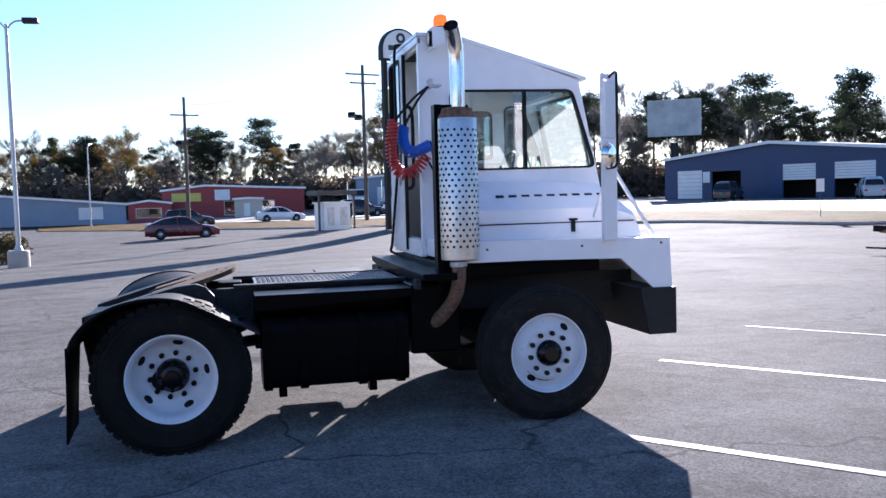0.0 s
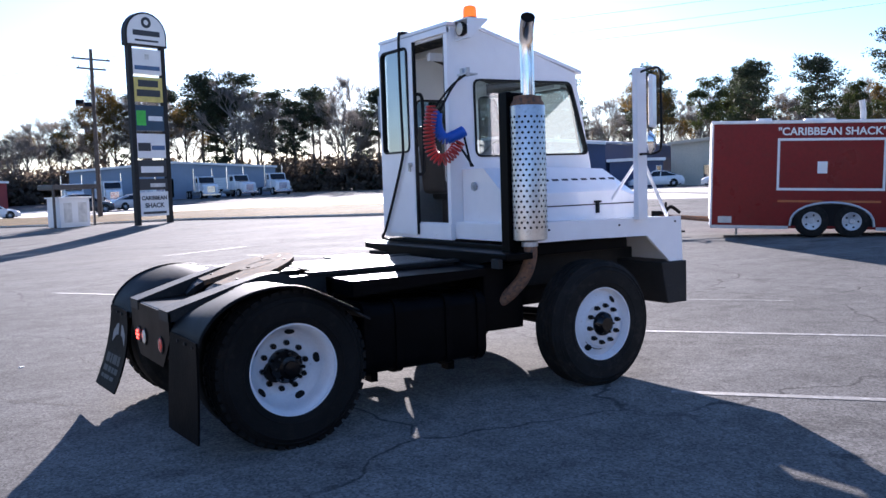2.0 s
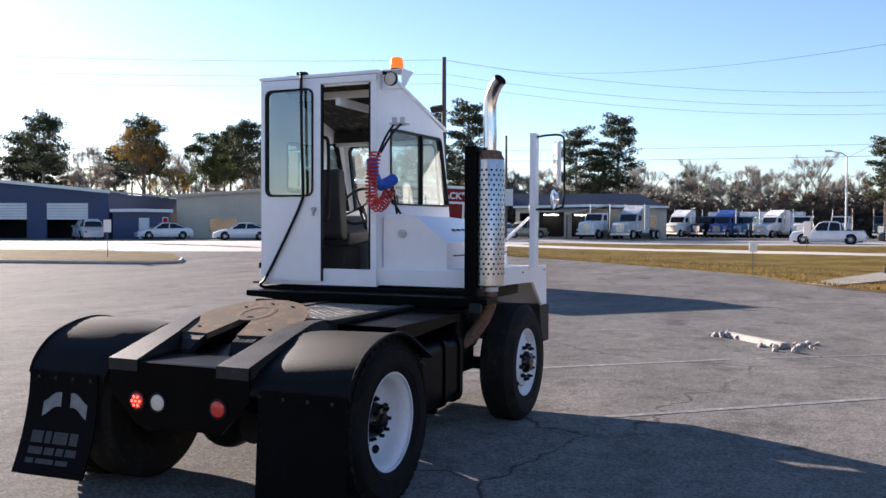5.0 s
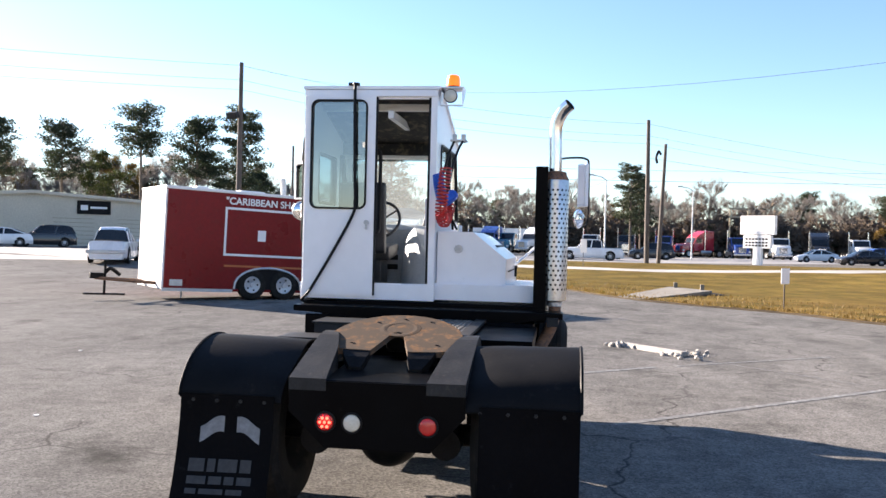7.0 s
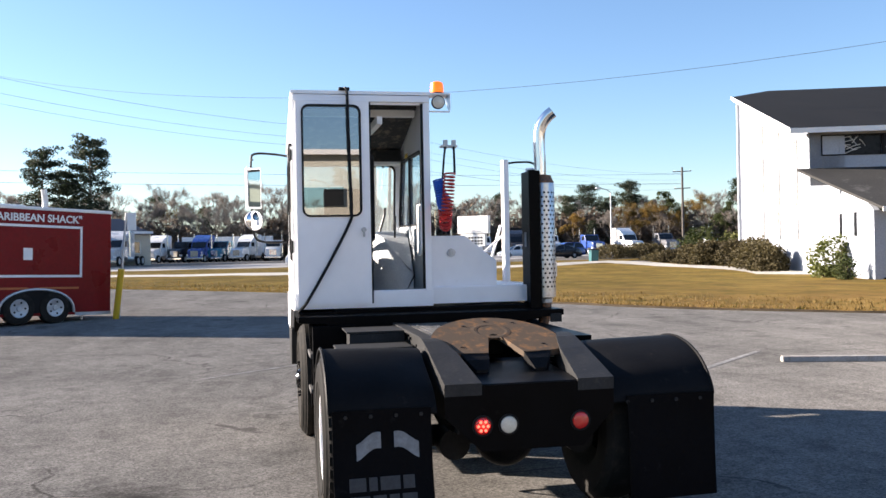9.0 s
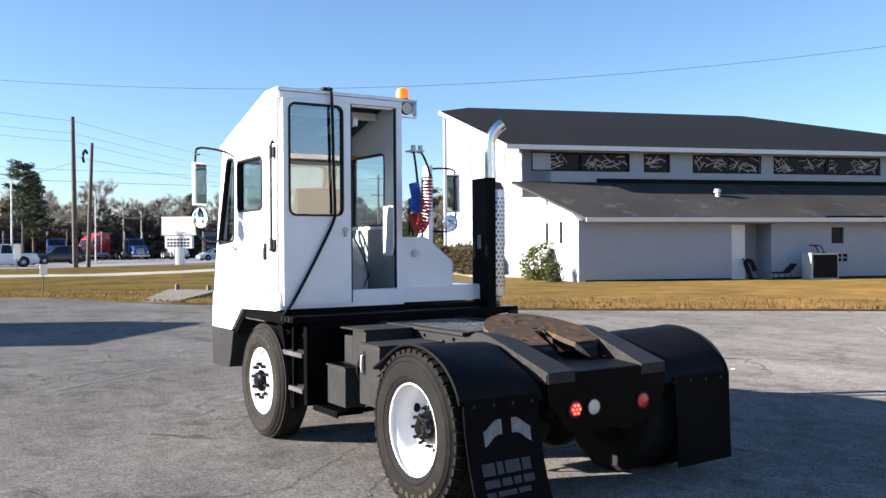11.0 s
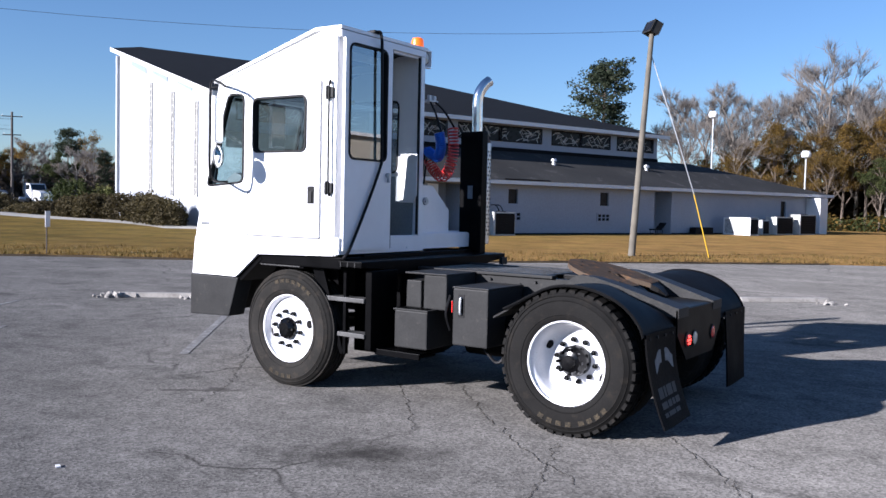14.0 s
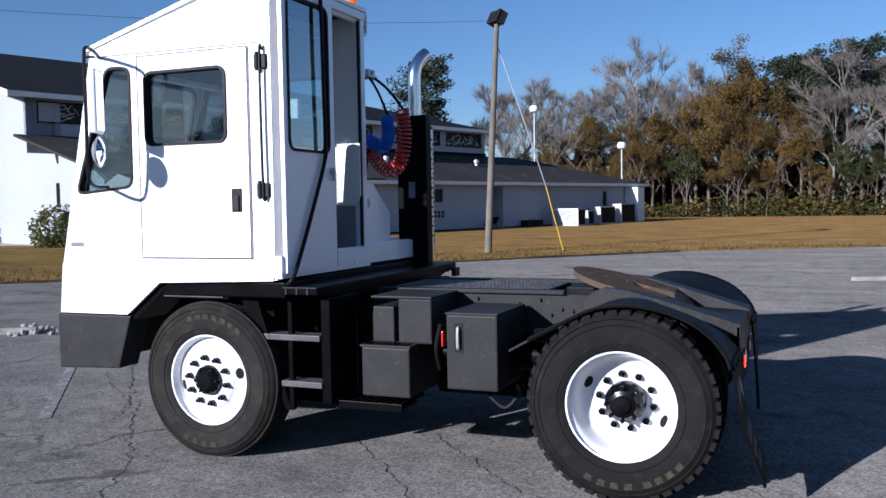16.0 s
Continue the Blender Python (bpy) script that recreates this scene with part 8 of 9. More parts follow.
CARGLASS = surf("dark_car_glass", (0.012, 0.014, 0.017), 0.08, var=0.1, bump=0)
CARTYRE = RUBBER
HEADLAMP = surf("headlamp_glass", (0.7, 0.7, 0.68), 0.12, var=0.05, bump=0)


def car_wheel(t, x, y, r, side):
    put = lambda a, b, d: Vector((x + a, y + side * d, r + b))
    bm = B(); lathe(bm, [(r * 0.62, 0.0), (r * 0.75, 0.015), (r, -0.02), (r, -0.2), (r * 0.62, -0.2)], put, 24, True); w = part("wheel", bm, CARTYRE, t, "", True)
    bm = B(); lathe(bm, [(0.001, 0.0), (r * 0.25, 0.005), (r * 0.5, -0.02), (r * 0.63, 0.0)], put, 20); part("rim", bm, GALV, w, "silver rim", True)


def level(line, x):
    for (x0, z0), (x1, z1) in zip(line, line[1:]):
        if x0 <= x <= x1:
            return z0 + (z1 - z0) * (x - x0) / max(1e-6, x1 - x0)
    return line[0][1] if x < line[0][0] else line[-1][1]


def loft(bm, rings):
    vs = [[bm.verts.new(p) for p in r] for r in rings]
    k = len(rings[0])
    for q, w in zip(vs, vs[1:]):
        for i in range(k - 1):
            bm.faces.new((q[i], q[i + 1], w[i + 1], w[i]))
    return vs


def car(name, label, category, x, y, turn, colour, top, roofline, width, group, wheels, r=0.33):
    """Built facing +x. top: the line of boot, belt and bonnet; roofline: the line of the greenhouse above it."""
    t = thing(name, label, category, (x, y, land(x, y)), turn, group)
    w = width / 2
    bx, fx = top[0][0], top[-1][0]
    half = lambda q: w * (1 - 0.17 * abs(2 * (q - bx) / (fx - bx) - 1) ** 5)
    bm = B()
    rings = []
    for i in range(29):
        q = bx + (fx - bx) * i / 28
        h, z = half(q), level(top, q)
        side = [(h * 0.90, 0.20), (h * 0.985, 0.34), (h, 0.56), (h * 0.975, z - 0.16 if z > 0.8 else z - 0.06), (h * 0.93, z - 0.03), (h * 0.82, z), (0.0, z + 0.035)]
        rings.append([(q, -a, b) for a, b in side] + [(q, a, b) for a, b in side[-2::-1]])
    vs = loft(bm, rings)
    bm.faces.new(vs[0]); bm.faces.new(vs[-1])
    part("body", bm, paint(colour), t, "", True)
    gx0, gx1 = roofline[0][0], roofline[-1][0]
    bm = B()
    glassrings, roofrings = [], []
    for i in range(17):
        q = gx0 + (gx1 - gx0) * i / 16
        zr, zb = level(roofline, q), level(top, q) - 0.02
        u = min(1.0, max(0.0, (zr - zb) / 0.45))
        lo, hi = half(q) * 0.86, half(q) * (0.86 - 0.16 * u)
        glassrings.append([(q, -lo, zb), (q, -hi, zb + (zr - zb) * 0.86), (q, -hi * 0.86, zr), (q, 0, zr + 0.02 * u), (q, hi * 0.86, zr), (q, hi, zb + (zr - zb) * 0.86), (q, lo, zb)])
        if u > 0.86:
            roofrings.append([(q, -hi - 0.006, zb + (zr - zb) * 0.84), (q, -hi * 0.86, zr + 0.008), (q, 0, zr + 0.03), (q, hi * 0.86, zr + 0.008), (q, hi + 0.006, zb + (zr - zb) * 0.84)])
    loft(bm, glassrings)
    part("cabin_glass", bm, CARGLASS, t, "dark glass", True)
    bm = B(); loft(bm, roofrings); part("roof", bm, paint(colour), t, "", True)
    bm = B()
    qb, qf = roofrings[0][0][0], roofrings[-1][0][0]
    for sgn in (-1, 1):
        for p0, p1 in ((gx0 + 0.12, qb + 0.05), (qb + (qf - qb) * 0.52, qb + (qf - qb) * 0.46), (gx1 - 0.10, qf - 0.03)):
            tube(bm, [(p0, sgn * half(p0) * 0.865, level(top, p0) - 0.03), (p1, sgn * (half(p1) * 0.70 + 0.012), level(roofline, p1) - 0.07)], 0.042, 6)
    part("pillar", bm, paint(colour), t, split=True)
    for wx in wheels:
        for sgn in (-1, 1):
            bm = B(); cyl(bm, (wx, sgn * (half(wx) - 0.1), r + 0.02), (wx, sgn * (half(wx) + 0.004), r + 0.02), r * 1.14, None, 24); part("wheel_arch", bm, DARKIN, t)
            car_wheel(t, wx, sgn * (half(wx) + 0.012), r, sgn)
    bm = B()
    for sgn in (-1, 1):
        box(bm, fx - 0.20, fx - 0.015, sgn * (w * 0.62) - 0.17, sgn * (w * 0.62) + 0.17, level(top, fx) - 0.10, level(top, fx) + 0.05, 0.02)
    part("headlight", bm, HEADLAMP, t, "clear headlights", split=True)
    bm = B()
    for sgn in (-1, 1):
        box(bm, bx - 0.012, bx + 0.1, sgn * (w * 0.66) - 0.12, sgn * (w * 0.66) + 0.12, level(top, bx) - 0.18, level(top, bx) - 0.02, 0.01)
    part("tail_light", bm, REDLENS, t, "red tail lights", split=True)
    bm = B(); box(bm, bx + 0.3, fx - 0.3, -w + 0.12, w - 0.12, 0.16, 0.3); part("underside", bm, DARKIN, t)
    bm = B()
    for sgn in (-1, 1):
        box(bm, gx1 - 0.42, gx1 - 0.28, sgn * (w + 0.08) - 0.09, sgn * (w + 0.08) + 0.09, level(top, gx1 - 0.35) - 0.02, level(top, gx1 - 0.35) + 0.12, 0.03)
    part("door_mirror", bm, paint(colour), t, split=True)
    return t


SEDAN = ([(-2.36, 0.70), (-2.30, 0.93), (-2.0, 1.00), (-0.5, 0.97), (0.95, 0.93), (1.75, 0.82), (2.15, 0.70), (2.37, 0.55)], [(-2.02, 0.99), (-1.35, 1.27), (-0.75, 1.41), (-0.1, 1.45), (0.35, 1.40), (1.25, 0.92)])
SUV = ([(-2.32, 0.75), (-2.30, 1.05), (-1.9, 1.10), (0.95, 1.06), (1.8, 0.98), (2.18, 0.86), (2.34, 0.62)], [(-2.26, 1.08), (-2.0, 1.58), (-1.6, 1.70), (-0.2, 1.73), (0.35, 1.66), (1.15, 1.04)])
PICKUP = ([(-2.92, 0.70), (-2.90, 1.12), (-1.0, 1.12), (1.05, 1.12), (2.3, 1.06), (2.7, 0.95), (2.86, 0.68)], [(-1.15, 1.11), (-1.02, 1.68), (-0.7, 1.84), (0.3, 1.86), (0.6, 1.78), (1.25, 1.11)])


def sedan(x, y, turn, colour, label):
    return car("sedan", label, "car", x, y, turn, colour, *SEDAN, 1.84, "parked cars", (-1.4, 1.45))


def suv(x, y, turn, colour, label):
    return car("suv", label, "car", x, y, turn, colour, *SUV, 1.92, "parked cars", (-1.4, 1.45), 0.36)


def pickup(x, y, turn, colour, label):
    t = car("pickup_truck", label, "pickup truck", x, y, turn, colour, *PICKUP, 2.0, "parked cars", (-1.75, 1.8), 0.4)
    bm = B(); box(bm, -2.75, -1.25, -0.78, 0.78, 1.15, 1.166); part("bed", bm, DARKIN, t, "open cargo bed")
    bm = B(); box(bm, -2.98, -2.88, -0.95, 0.95, 0.5, 0.68, 0.02); part("bumper", bm, GALV, t, "chrome bumper")
    return t


WHITEP, BLACKP, SILVERP, BLUEP, GREYP, MAROON = (0.72, 0.72, 0.72), (0.015, 0.015, 0.018), (0.45, 0.46, 0.48), (0.02, 0.06, 0.25), (0.12, 0.12, 0.13), (0.10, 0.008, 0.012)
sedan(-2.4, 53.4, 0.12, MAROON, "dark red sedan parked at the edge of the lot")
pickup(38.6, 22.6, 0.35, WHITEP, "white pickup truck standing with its tail to the lot")
sedan(56.2, 41.5, 2.3, WHITEP, "white sedan parked before the tan workshop")
suv(58.6, 39.2, 2.2, BLACKP, "black car parked before the tan workshop")
suv(46.4, 66.6, 0.75, BLACKP, "dark suv parked before the blue workshop")
suv(51.6, 54.0, 1.0, SILVERP, "silver suv parked before the blue workshop")
sedan(56.2, 49.8, 2.5, WHITEP, "white sedan parked beside the blue annex")
sedan(5.6, 80.0, 0.1, WHITEP, "white sedan parked across the road")
suv(13.4, 79.0, 0.1, BLACKP, "black suv parked across the road")
suv(-3.0, 80.5, 0.1, BLACKP, "dark suv parked across the road")
sedan(18.2, 80.0, 0.1, SILVERP, "silver sedan parked across the road")
suv(84.0, 29.5, 1.4, WHITEP, "white suv parked by the service garage")
pickup(90.5, 28.2, 2.5, (0.30, 0.25, 0.14), "tan utility truck parked by the service garage")
sedan(89.3, -4.0, 1.5, SILVERP, "silver sedan on the far truck park")
suv(87.6, -10.2, 1.6, BLACKP, "black suv on the far truck park")
sedan(84.0, -29.8, 1.7, BLACKP, "black sedan on the far truck park")
pickup(74.0, -3.6, 1.5, WHITEP, "white pickup truck on the far side of the verge")
suv(97.8, -35.5, 1.7, BLUEP, "blue suv on the far truck park")
sedan(100.5, -30.0, 1.7, WHITEP, "white sedan on the far truck park")


def semi(x, y, turn, colour, label, sleeper=True):
    t = thing("semi_tractor", label, "truck", (x, y, land(x, y)), turn, "parked semi tractors")
    bm = B()
    prism(bm, [(0.6, 0.9), (0.6, 2.0), (2.2, 1.85), (2.6, 1.6), (2.6, 0.6), (0.6, 0.6)], XZ, -0.95, 0.95, 0.08)
    h = part("hood", bm, paint(colour), t, "", True)
    bm = B(); prism(bm, [(-0.9, 0.9), (-0.9, 2.9), (0.3, 2.85), (0.75, 1.95), (0.75, 0.9)], XZ, -1.1, 1.1, 0.06); part("cab", bm, paint(colour), t)
    if sleeper:
        bm = B(); prism(bm, [(-2.6, 0.9), (-2.6, 3.7), (-1.4, 3.75), (-0.2, 3.2), (0.2, 2.86), (-0.9, 2.8), (-0.9, 0.9)], XZ, -1.15, 1.15, 0.08); part("sleeper", bm, paint(colour), t)
    bm = B(); prism(bm, [(0.36, 2.75), (0.74, 2.02), (0.78, 2.02), (0.40, 2.75)], XZ, -0.95, 0.95); part("windscreen", bm, CARGLASS, t)
    for s in (-1, 1):
        bm = B(); box(bm, -0.5, 0.35, s * 1.105 - 0.005, s * 1.105 + 0.005, 2.05, 2.65); part("side_window", bm, CARGLASS, t)
        bm = B(); cyl(bm, (-1.0, s * 1.2, 1.0), (-1.0, s * 1.2, 3.9), 0.08, None, 10); part("exhaust_pipe", bm, CHROME, t)
        bm = B(); cyl(bm, (-2.2, s * 0.95, 0.75), (-0.4, s * 0.95, 0.75), 0.3, None, 16); part("fuel_tank", bm, STEEL, t)
        for wx in (1.6, -3.6, -4.9):
            car_wheel(t, wx, s * 1.15, 0.52, s)
    bm = B(); box(bm, -5.6, 2.4, -0.45, 0.45, 0.75, 1.05); part("frame", bm, BLACK, t)
    bm = B(); box(bm, 2.58, 2.64, -0.5, 0.5, 0.8, 1.6); part("grille", bm, CHROME, t)
    bm = B(); box(bm, 2.4, 2.8, -1.15, 1.15, 0.4, 0.7, 0.05); part("bumper", bm, CHROME, t)
    bm = B()
    for s in (-1, 1):
        box(bm, 2.3, 2.6, s * 0.95 - 0.15, s * 0.95 + 0.15, 0.85, 1.1, 0.03)
    part("headlight", bm, HEADLAMP, t, split=True)
    return t


WARM = random.Random(21)
TEALP, BRIGHTRED = (0.015, 0.16, 0.24), (0.35, 0.015, 0.02)
ROW = [(15.2, WHITEP, 1), (11.8, BLACKP, 0), (9.4, BLUEP, 1), (6.6, TEALP, 0), (3.4, WHITEP, 1), (-0.4, WHITEP, 0), (-5.0, WHITEP, 0), (-10.0, BLACKP, 0), (-15.0, BLUEP, 0), (-19.2, BRIGHTRED, 1), (-25.0, BLUEP, 0), (-30.0, WHITEP, 0), (-35.0, BLACKP, 1), (-40.0, WHITEP, 0), (-45.0, BLUEP, 0), (-50.0, WHITEP, 1), (-55.0, GREYP, 0), (-60.0, WHITEP, 0)]
names = {WHITEP: "white", BLUEP: "dark blue", BLACKP: "black", GREYP: "grey", TEALP: "teal", BRIGHTRED: "red"}
for y, c, roof_ in ROW:
    x = 121.0 - 0.004 * (y + 5) ** 2 + WARM.uniform(-1, 1)
    semi(x, y, (2.0 if c == BRIGHTRED else 2.75 if y > 2 else math.pi) + WARM.uniform(-0.2, 0.2), c, names[c] + " semi tractor parked in a row across the road", roof_)
semi(93.0, 20.4, 2.95, WHITEP, "white day-cab truck standing before the service garage", False)
semi(93.4, 16.6, 2.9, SILVERP, "pale grey sleeper tractor standing before the service garage", True)
for i, (x, y) in enumerate(((17.5, 109), (22.0, 108.5), (26.4, 107.5), (33.0, 106), (37.0, 104.5), (41.5, 103))):
    semi(x, y, -1.5 + WARM.uniform(-0.2, 0.2), WHITEP, "white semi tractor parked before the grey warehouse", False)
for x, y, a, l in ((129, 6, 1.5, 13),):
    t = thing("box_trailer", "long white box trailer parked behind the tractors", "trailer", (x, y, 0.5), a, "parked box trailers")
    bm = B(); box(bm, -l / 2, l / 2, -1.25, 1.25, 1.1, 3.6, 0.04); part("body", bm, PAINTWHITE, t)
    bm = B(); box(bm, -l / 2, l / 2, -1.26, 1.26, 1.1, 1.3); part("rail", bm, GALV, t)
    for wx in (-l / 2 + 1.2, -l / 2 + 2.4):
        for s in (-1, 1):
            car_wheel(t, wx, s * 1.15, 0.5, s)
    bm = B(); box(bm, l / 2 - 2.2, l / 2 - 2.0, -0.9, 0.9, 0.0, 1.1); part("landing_leg", bm, GREYBOX, t)
bin_ = thing("green_bin", "green plastic bin on the far verge", "bin", (60.5, -24.5, land(60.5, -24.5)))
bm = B(); prism(bm, [(-0.28, 0), (0.28, 0), (0.34, 0.95), (-0.34, 0.95)], XZ, -0.3, 0.3, 0.03); part("body", bm, surf("green_plastic", (0.008, 0.09, 0.10), 0.5, bump=0), bin_)
bm = B(); box(bm, -0.37, 0.37, -0.34, 0.34, 0.95, 1.03, 0.03); part("lid", bm, SEAL, bin_)


# ---- trees ----
def tri_mesh(name, verts, faces, material, parent, label=""):
    me = bpy.data.meshes.new(name); me.from_pydata(verts, [], faces); me.materials.append(material)
    ob = new(name, me); ob.parent = parent
    if label:
        ob["label"] = label
    return ob


def tuft(verts, faces, c, r, n, size, rg, flat=0.6):
    for _ in range(n):
        while True:
            d = Vector((rg.uniform(-1, 1), rg.uniform(-1, 1), rg.uniform(-1, 1)))
            if 0.05 < d.length < 1:
                break
        p = c + Vector((d.x * r, d.y * r, d.z * r * flat))
        a = Vector((rg.gauss(0, 1), rg.gauss(0, 1), rg.gauss(0, 0.7))).normalized()
        b = a.cross(Vector((rg.gauss(0, 1), rg.gauss(0, 1), rg.gauss(0, 1)))).normalized()
        s = size * rg.uniform(0.6, 1.4)
        i = len(verts)
        verts += [p - a * s, p + b * s * 0.45, p + a * s, p - b * s * 0.45]
        faces.append((i, i + 1, i + 2, i + 3))


def limb(bm, a, b, r0, r1, seg=5):
    mid = (a + b) / 2 + Vector((0, 0, (b - a).length * 0.06))
    tube(bm, [a, mid, b], [r0, (r0 + r1) / 2, r1], seg, False)


def pine(h, seed, label, low=0.45, dens=1.0):
    """A loblolly: bare trunk, a rounded crown of upturned limbs with flat needle clumps and gaps between them."""
    rg = random.Random(seed)
    t = thing("pine_tree", label, "tree", (0, 0, 0), 0, "pines of the tree line")
    bm = B()
    lean = Vector((rg.uniform(-0.5, 0.5), rg.uniform(-0.5, 0.5), 0))
    tube(bm, [Vector((0, 0, -0.5)), lean * 0.4 + Vector((0, 0, h * 0.5)), lean + Vector((0, 0, h * 0.97))], [h * 0.014, h * 0.010, 0.04], 8)
    V, F = [], []
    levels = int(9 * dens + 0.5)
    for i in range(levels):
        v = (i + rg.uniform(0.0, 0.5)) / levels
        around = rg.randint(3, 6)
        wide = h * (0.045 + 0.135 * math.sqrt(max(0.0, 1 - (1.3 * v - 0.35) ** 2 * 1.1)))
        for k in range(around):
            u = low + (0.97 - low) * min(0.99, v + rg.uniform(-0.03, 0.03))
            base = lean * u + Vector((0, 0, h * u))
            a = 6.283 * (k + rg.uniform(-0.25, 0.25)) / around + i * 1.9
            reach = wide * rg.uniform(0.5, 1.2)
            out = Vector((math.cos(a), math.sin(a), 0))
            tip = base + out * reach + Vector((0, 0, reach * rg.uniform(0.05, 0.45)))
            limb(bm, base, tip, h * 0.0045, 0.02, 4)
            for q in (0.5, 0.75, 1.0):
                c = base.lerp(tip, q) + Vector((-out.y, out.x, 0)) * rg.uniform(-1, 1) * reach * 0.32 * q + Vector((0, 0, rg.uniform(0.0, 0.35)))
                limb(bm, base.lerp(tip, q - 0.2), c, 0.025, 0.012, 3)
                tuft(V, F, c, h * 0.058 * rg.uniform(0.65, 1.3), 64, 0.17, rg, 0.55)
    for k in range(4):
        tuft(V, F, lean + Vector((rg.gauss(0, 0.5), rg.gauss(0, 0.5), h * (0.93 + 0.02 * k))), h * 0.045, 60, 0.17, rg, 0.5)
    part("trunk", bm, BARK, t, "", True)
    tri_mesh("crown", V, F, NEEDLES, t, "dark green clumped needles")
    return t


def branchy(bm, a, d, ln, r, depth, rg, tips, spread=0.55, rise=0.18):
    b = a + d * ln
    limb(bm, a, b, r, r * 0.62, 5 if r > 0.05 else 3)
    if depth == 0:
        tips.append((b, d))
        return
    for k in range(3 if depth > 1 else 4):
        nd = (d + Vector((rg.gauss(0, spread), rg.gauss(0, spread), rg.gauss(rise, 0.22)))).normalized()
        branchy(bm, a.lerp(b, rg.uniform(0.5, 1.0)), nd, ln * rg.uniform(0.55, 0.80), r * 0.56, depth - 1, rg, tips, spread, rise)


def deciduous(name, h, seed, leafmat, label, leaves, size, twigs=True, barkmat=GREYBARK):
    """Trunk, rising limbs that fork four times, then fine twigs; leaves only where the tree still has them."""
    rg = random.Random(seed)
    t = thing(name, label, "tree", (0, 0, 0), 0, "deciduous trees of the tree line")
    bm = B(); tips = []
    lead = Vector((rg.uniform(-0.3, 0.3), rg.uniform(-0.3, 0.3), h * 0.55))
    tube(bm, [Vector((0, 0, -0.5)), lead * 0.5, lead], [h * 0.015, h * 0.011, h * 0.006], 8)
    for k in range(6):
        a = k * 2.4 + rg.uniform(-0.4, 0.4)
        tilt_ = 0.85 - 0.09 * k
        branchy(bm, lead * (0.36 + 0.128 * k), Vector((math.cos(a) * tilt_, math.sin(a) * tilt_, 1)).normalized(), h * (0.235 - 0.012 * k), h * 0.0075, 4, rg, tips, 0.36 if not leaves else 0.46, 0.13)
    part("trunk", bm, barkmat, t, "", True)
    V, F = [], []
    for c, way in tips:
        if leaves and rg.random() < 0.78:
            tuft(V, F, c, h * 0.036, leaves, size, rg, 0.85)
        if twigs:
            for _ in range(2 if leaves else 9):
                d = (way * 0.8 + Vector((rg.gauss(0, 0.5), rg.gauss(0, 0.5), rg.gauss(0.25, 0.35)))).normalized() * h * rg.uniform(0.03, 0.075)
                o = c - way * rg.uniform(0, 0.6)
                s = d.cross(Vector((rg.gauss(0, 1), rg.gauss(0, 1), 1))).normalized() * (0.012 if leaves else 0.016)
                i = len(V); V += [o - s, o + s, o + d]; F.append((i, i + 1, i + 2))
    tri_mesh("crown", V, F, leafmat, t, "thin autumn leaves" if leaves else "fine bare twigs")
    return t


PINES = [pine(17, 11, "tall dark green pine in the tree line", 0.5), pine(16, 12, "tall dark green pine in the tree line", 0.38, 1.15), pine(18, 13, "lanky dark green pine in the tree line", 0.62, 0.8), pine(15, 14, "bushy dark green pine in the tree line", 0.25, 1.35)]
BARES = [deciduous("bare_tree", 16, 31, TWIGS, "bare grey winter tree in the tree line", 0, 0.2), deciduous("bare_tree", 15, 32, TWIGS, "bare grey winter tree in the tree line", 0, 0.2), deciduous("bare_tree", 17, 33, TWIGS, "bare winter tree in the tree line", 0, 0.2)]
AUT = [deciduous("autumn_tree", 15, 41, AUTUMN, "brown autumn-leaved tree in the tree line", 16, 0.105, True, BARK), deciduous("autumn_tree", 14, 42, AUTUMN, "rusty autumn-leaved tree in the tree line", 22, 0.105, True, BARK), deciduous("autumn_tree", 16, 44, AUTUMN, "orange-brown autumn-leaved tree in the tree line", 19, 0.105, True, BARK), deciduous("evergreen_oak", 13, 43, EVERGREEN, "green-leaved oak in the tree line", 22, 0.12, True, BARK)]


def plant(proto, x, y, h, rot):
    k = h / {"pine_tree": 16.5, "bare_tree": 16.0, "autumn_tree": 14.5, "evergreen_oak": 13.0}[proto.name.split(".")[0]]
    ob = copy_thing(proto, Matrix.Translation((x, y, land(x, y))) @ Matrix.Rotation(rot, 4, "Z"))
    ob.scale = (k * 1.02, k * 0.98, k)
    return ob


tg = random.Random(77)


def belt(pts, step, hmin, hmax, mix, depth):
    """Trees along a line; mix: weights for pine, bare, autumn."""
    P = [Vector((a, b, 0)) for a, b in pts]
    for a, b in zip(P, P[1:]):
        n = max(1, int((b - a).length / step))
        for i in range(n):
            p = a.lerp(b, (i + tg.random()) / n)
            d = (b - a).normalized()
            p = p + Vector((-d.y, d.x, 0)) * tg.uniform(-depth, depth)
            kind = tg.choices((PINES, BARES, AUT), mix)[0]
            plant(tg.choice(kind), p.x, p.y, tg.uniform(hmin, hmax), tg.uniform(0, 6.28))


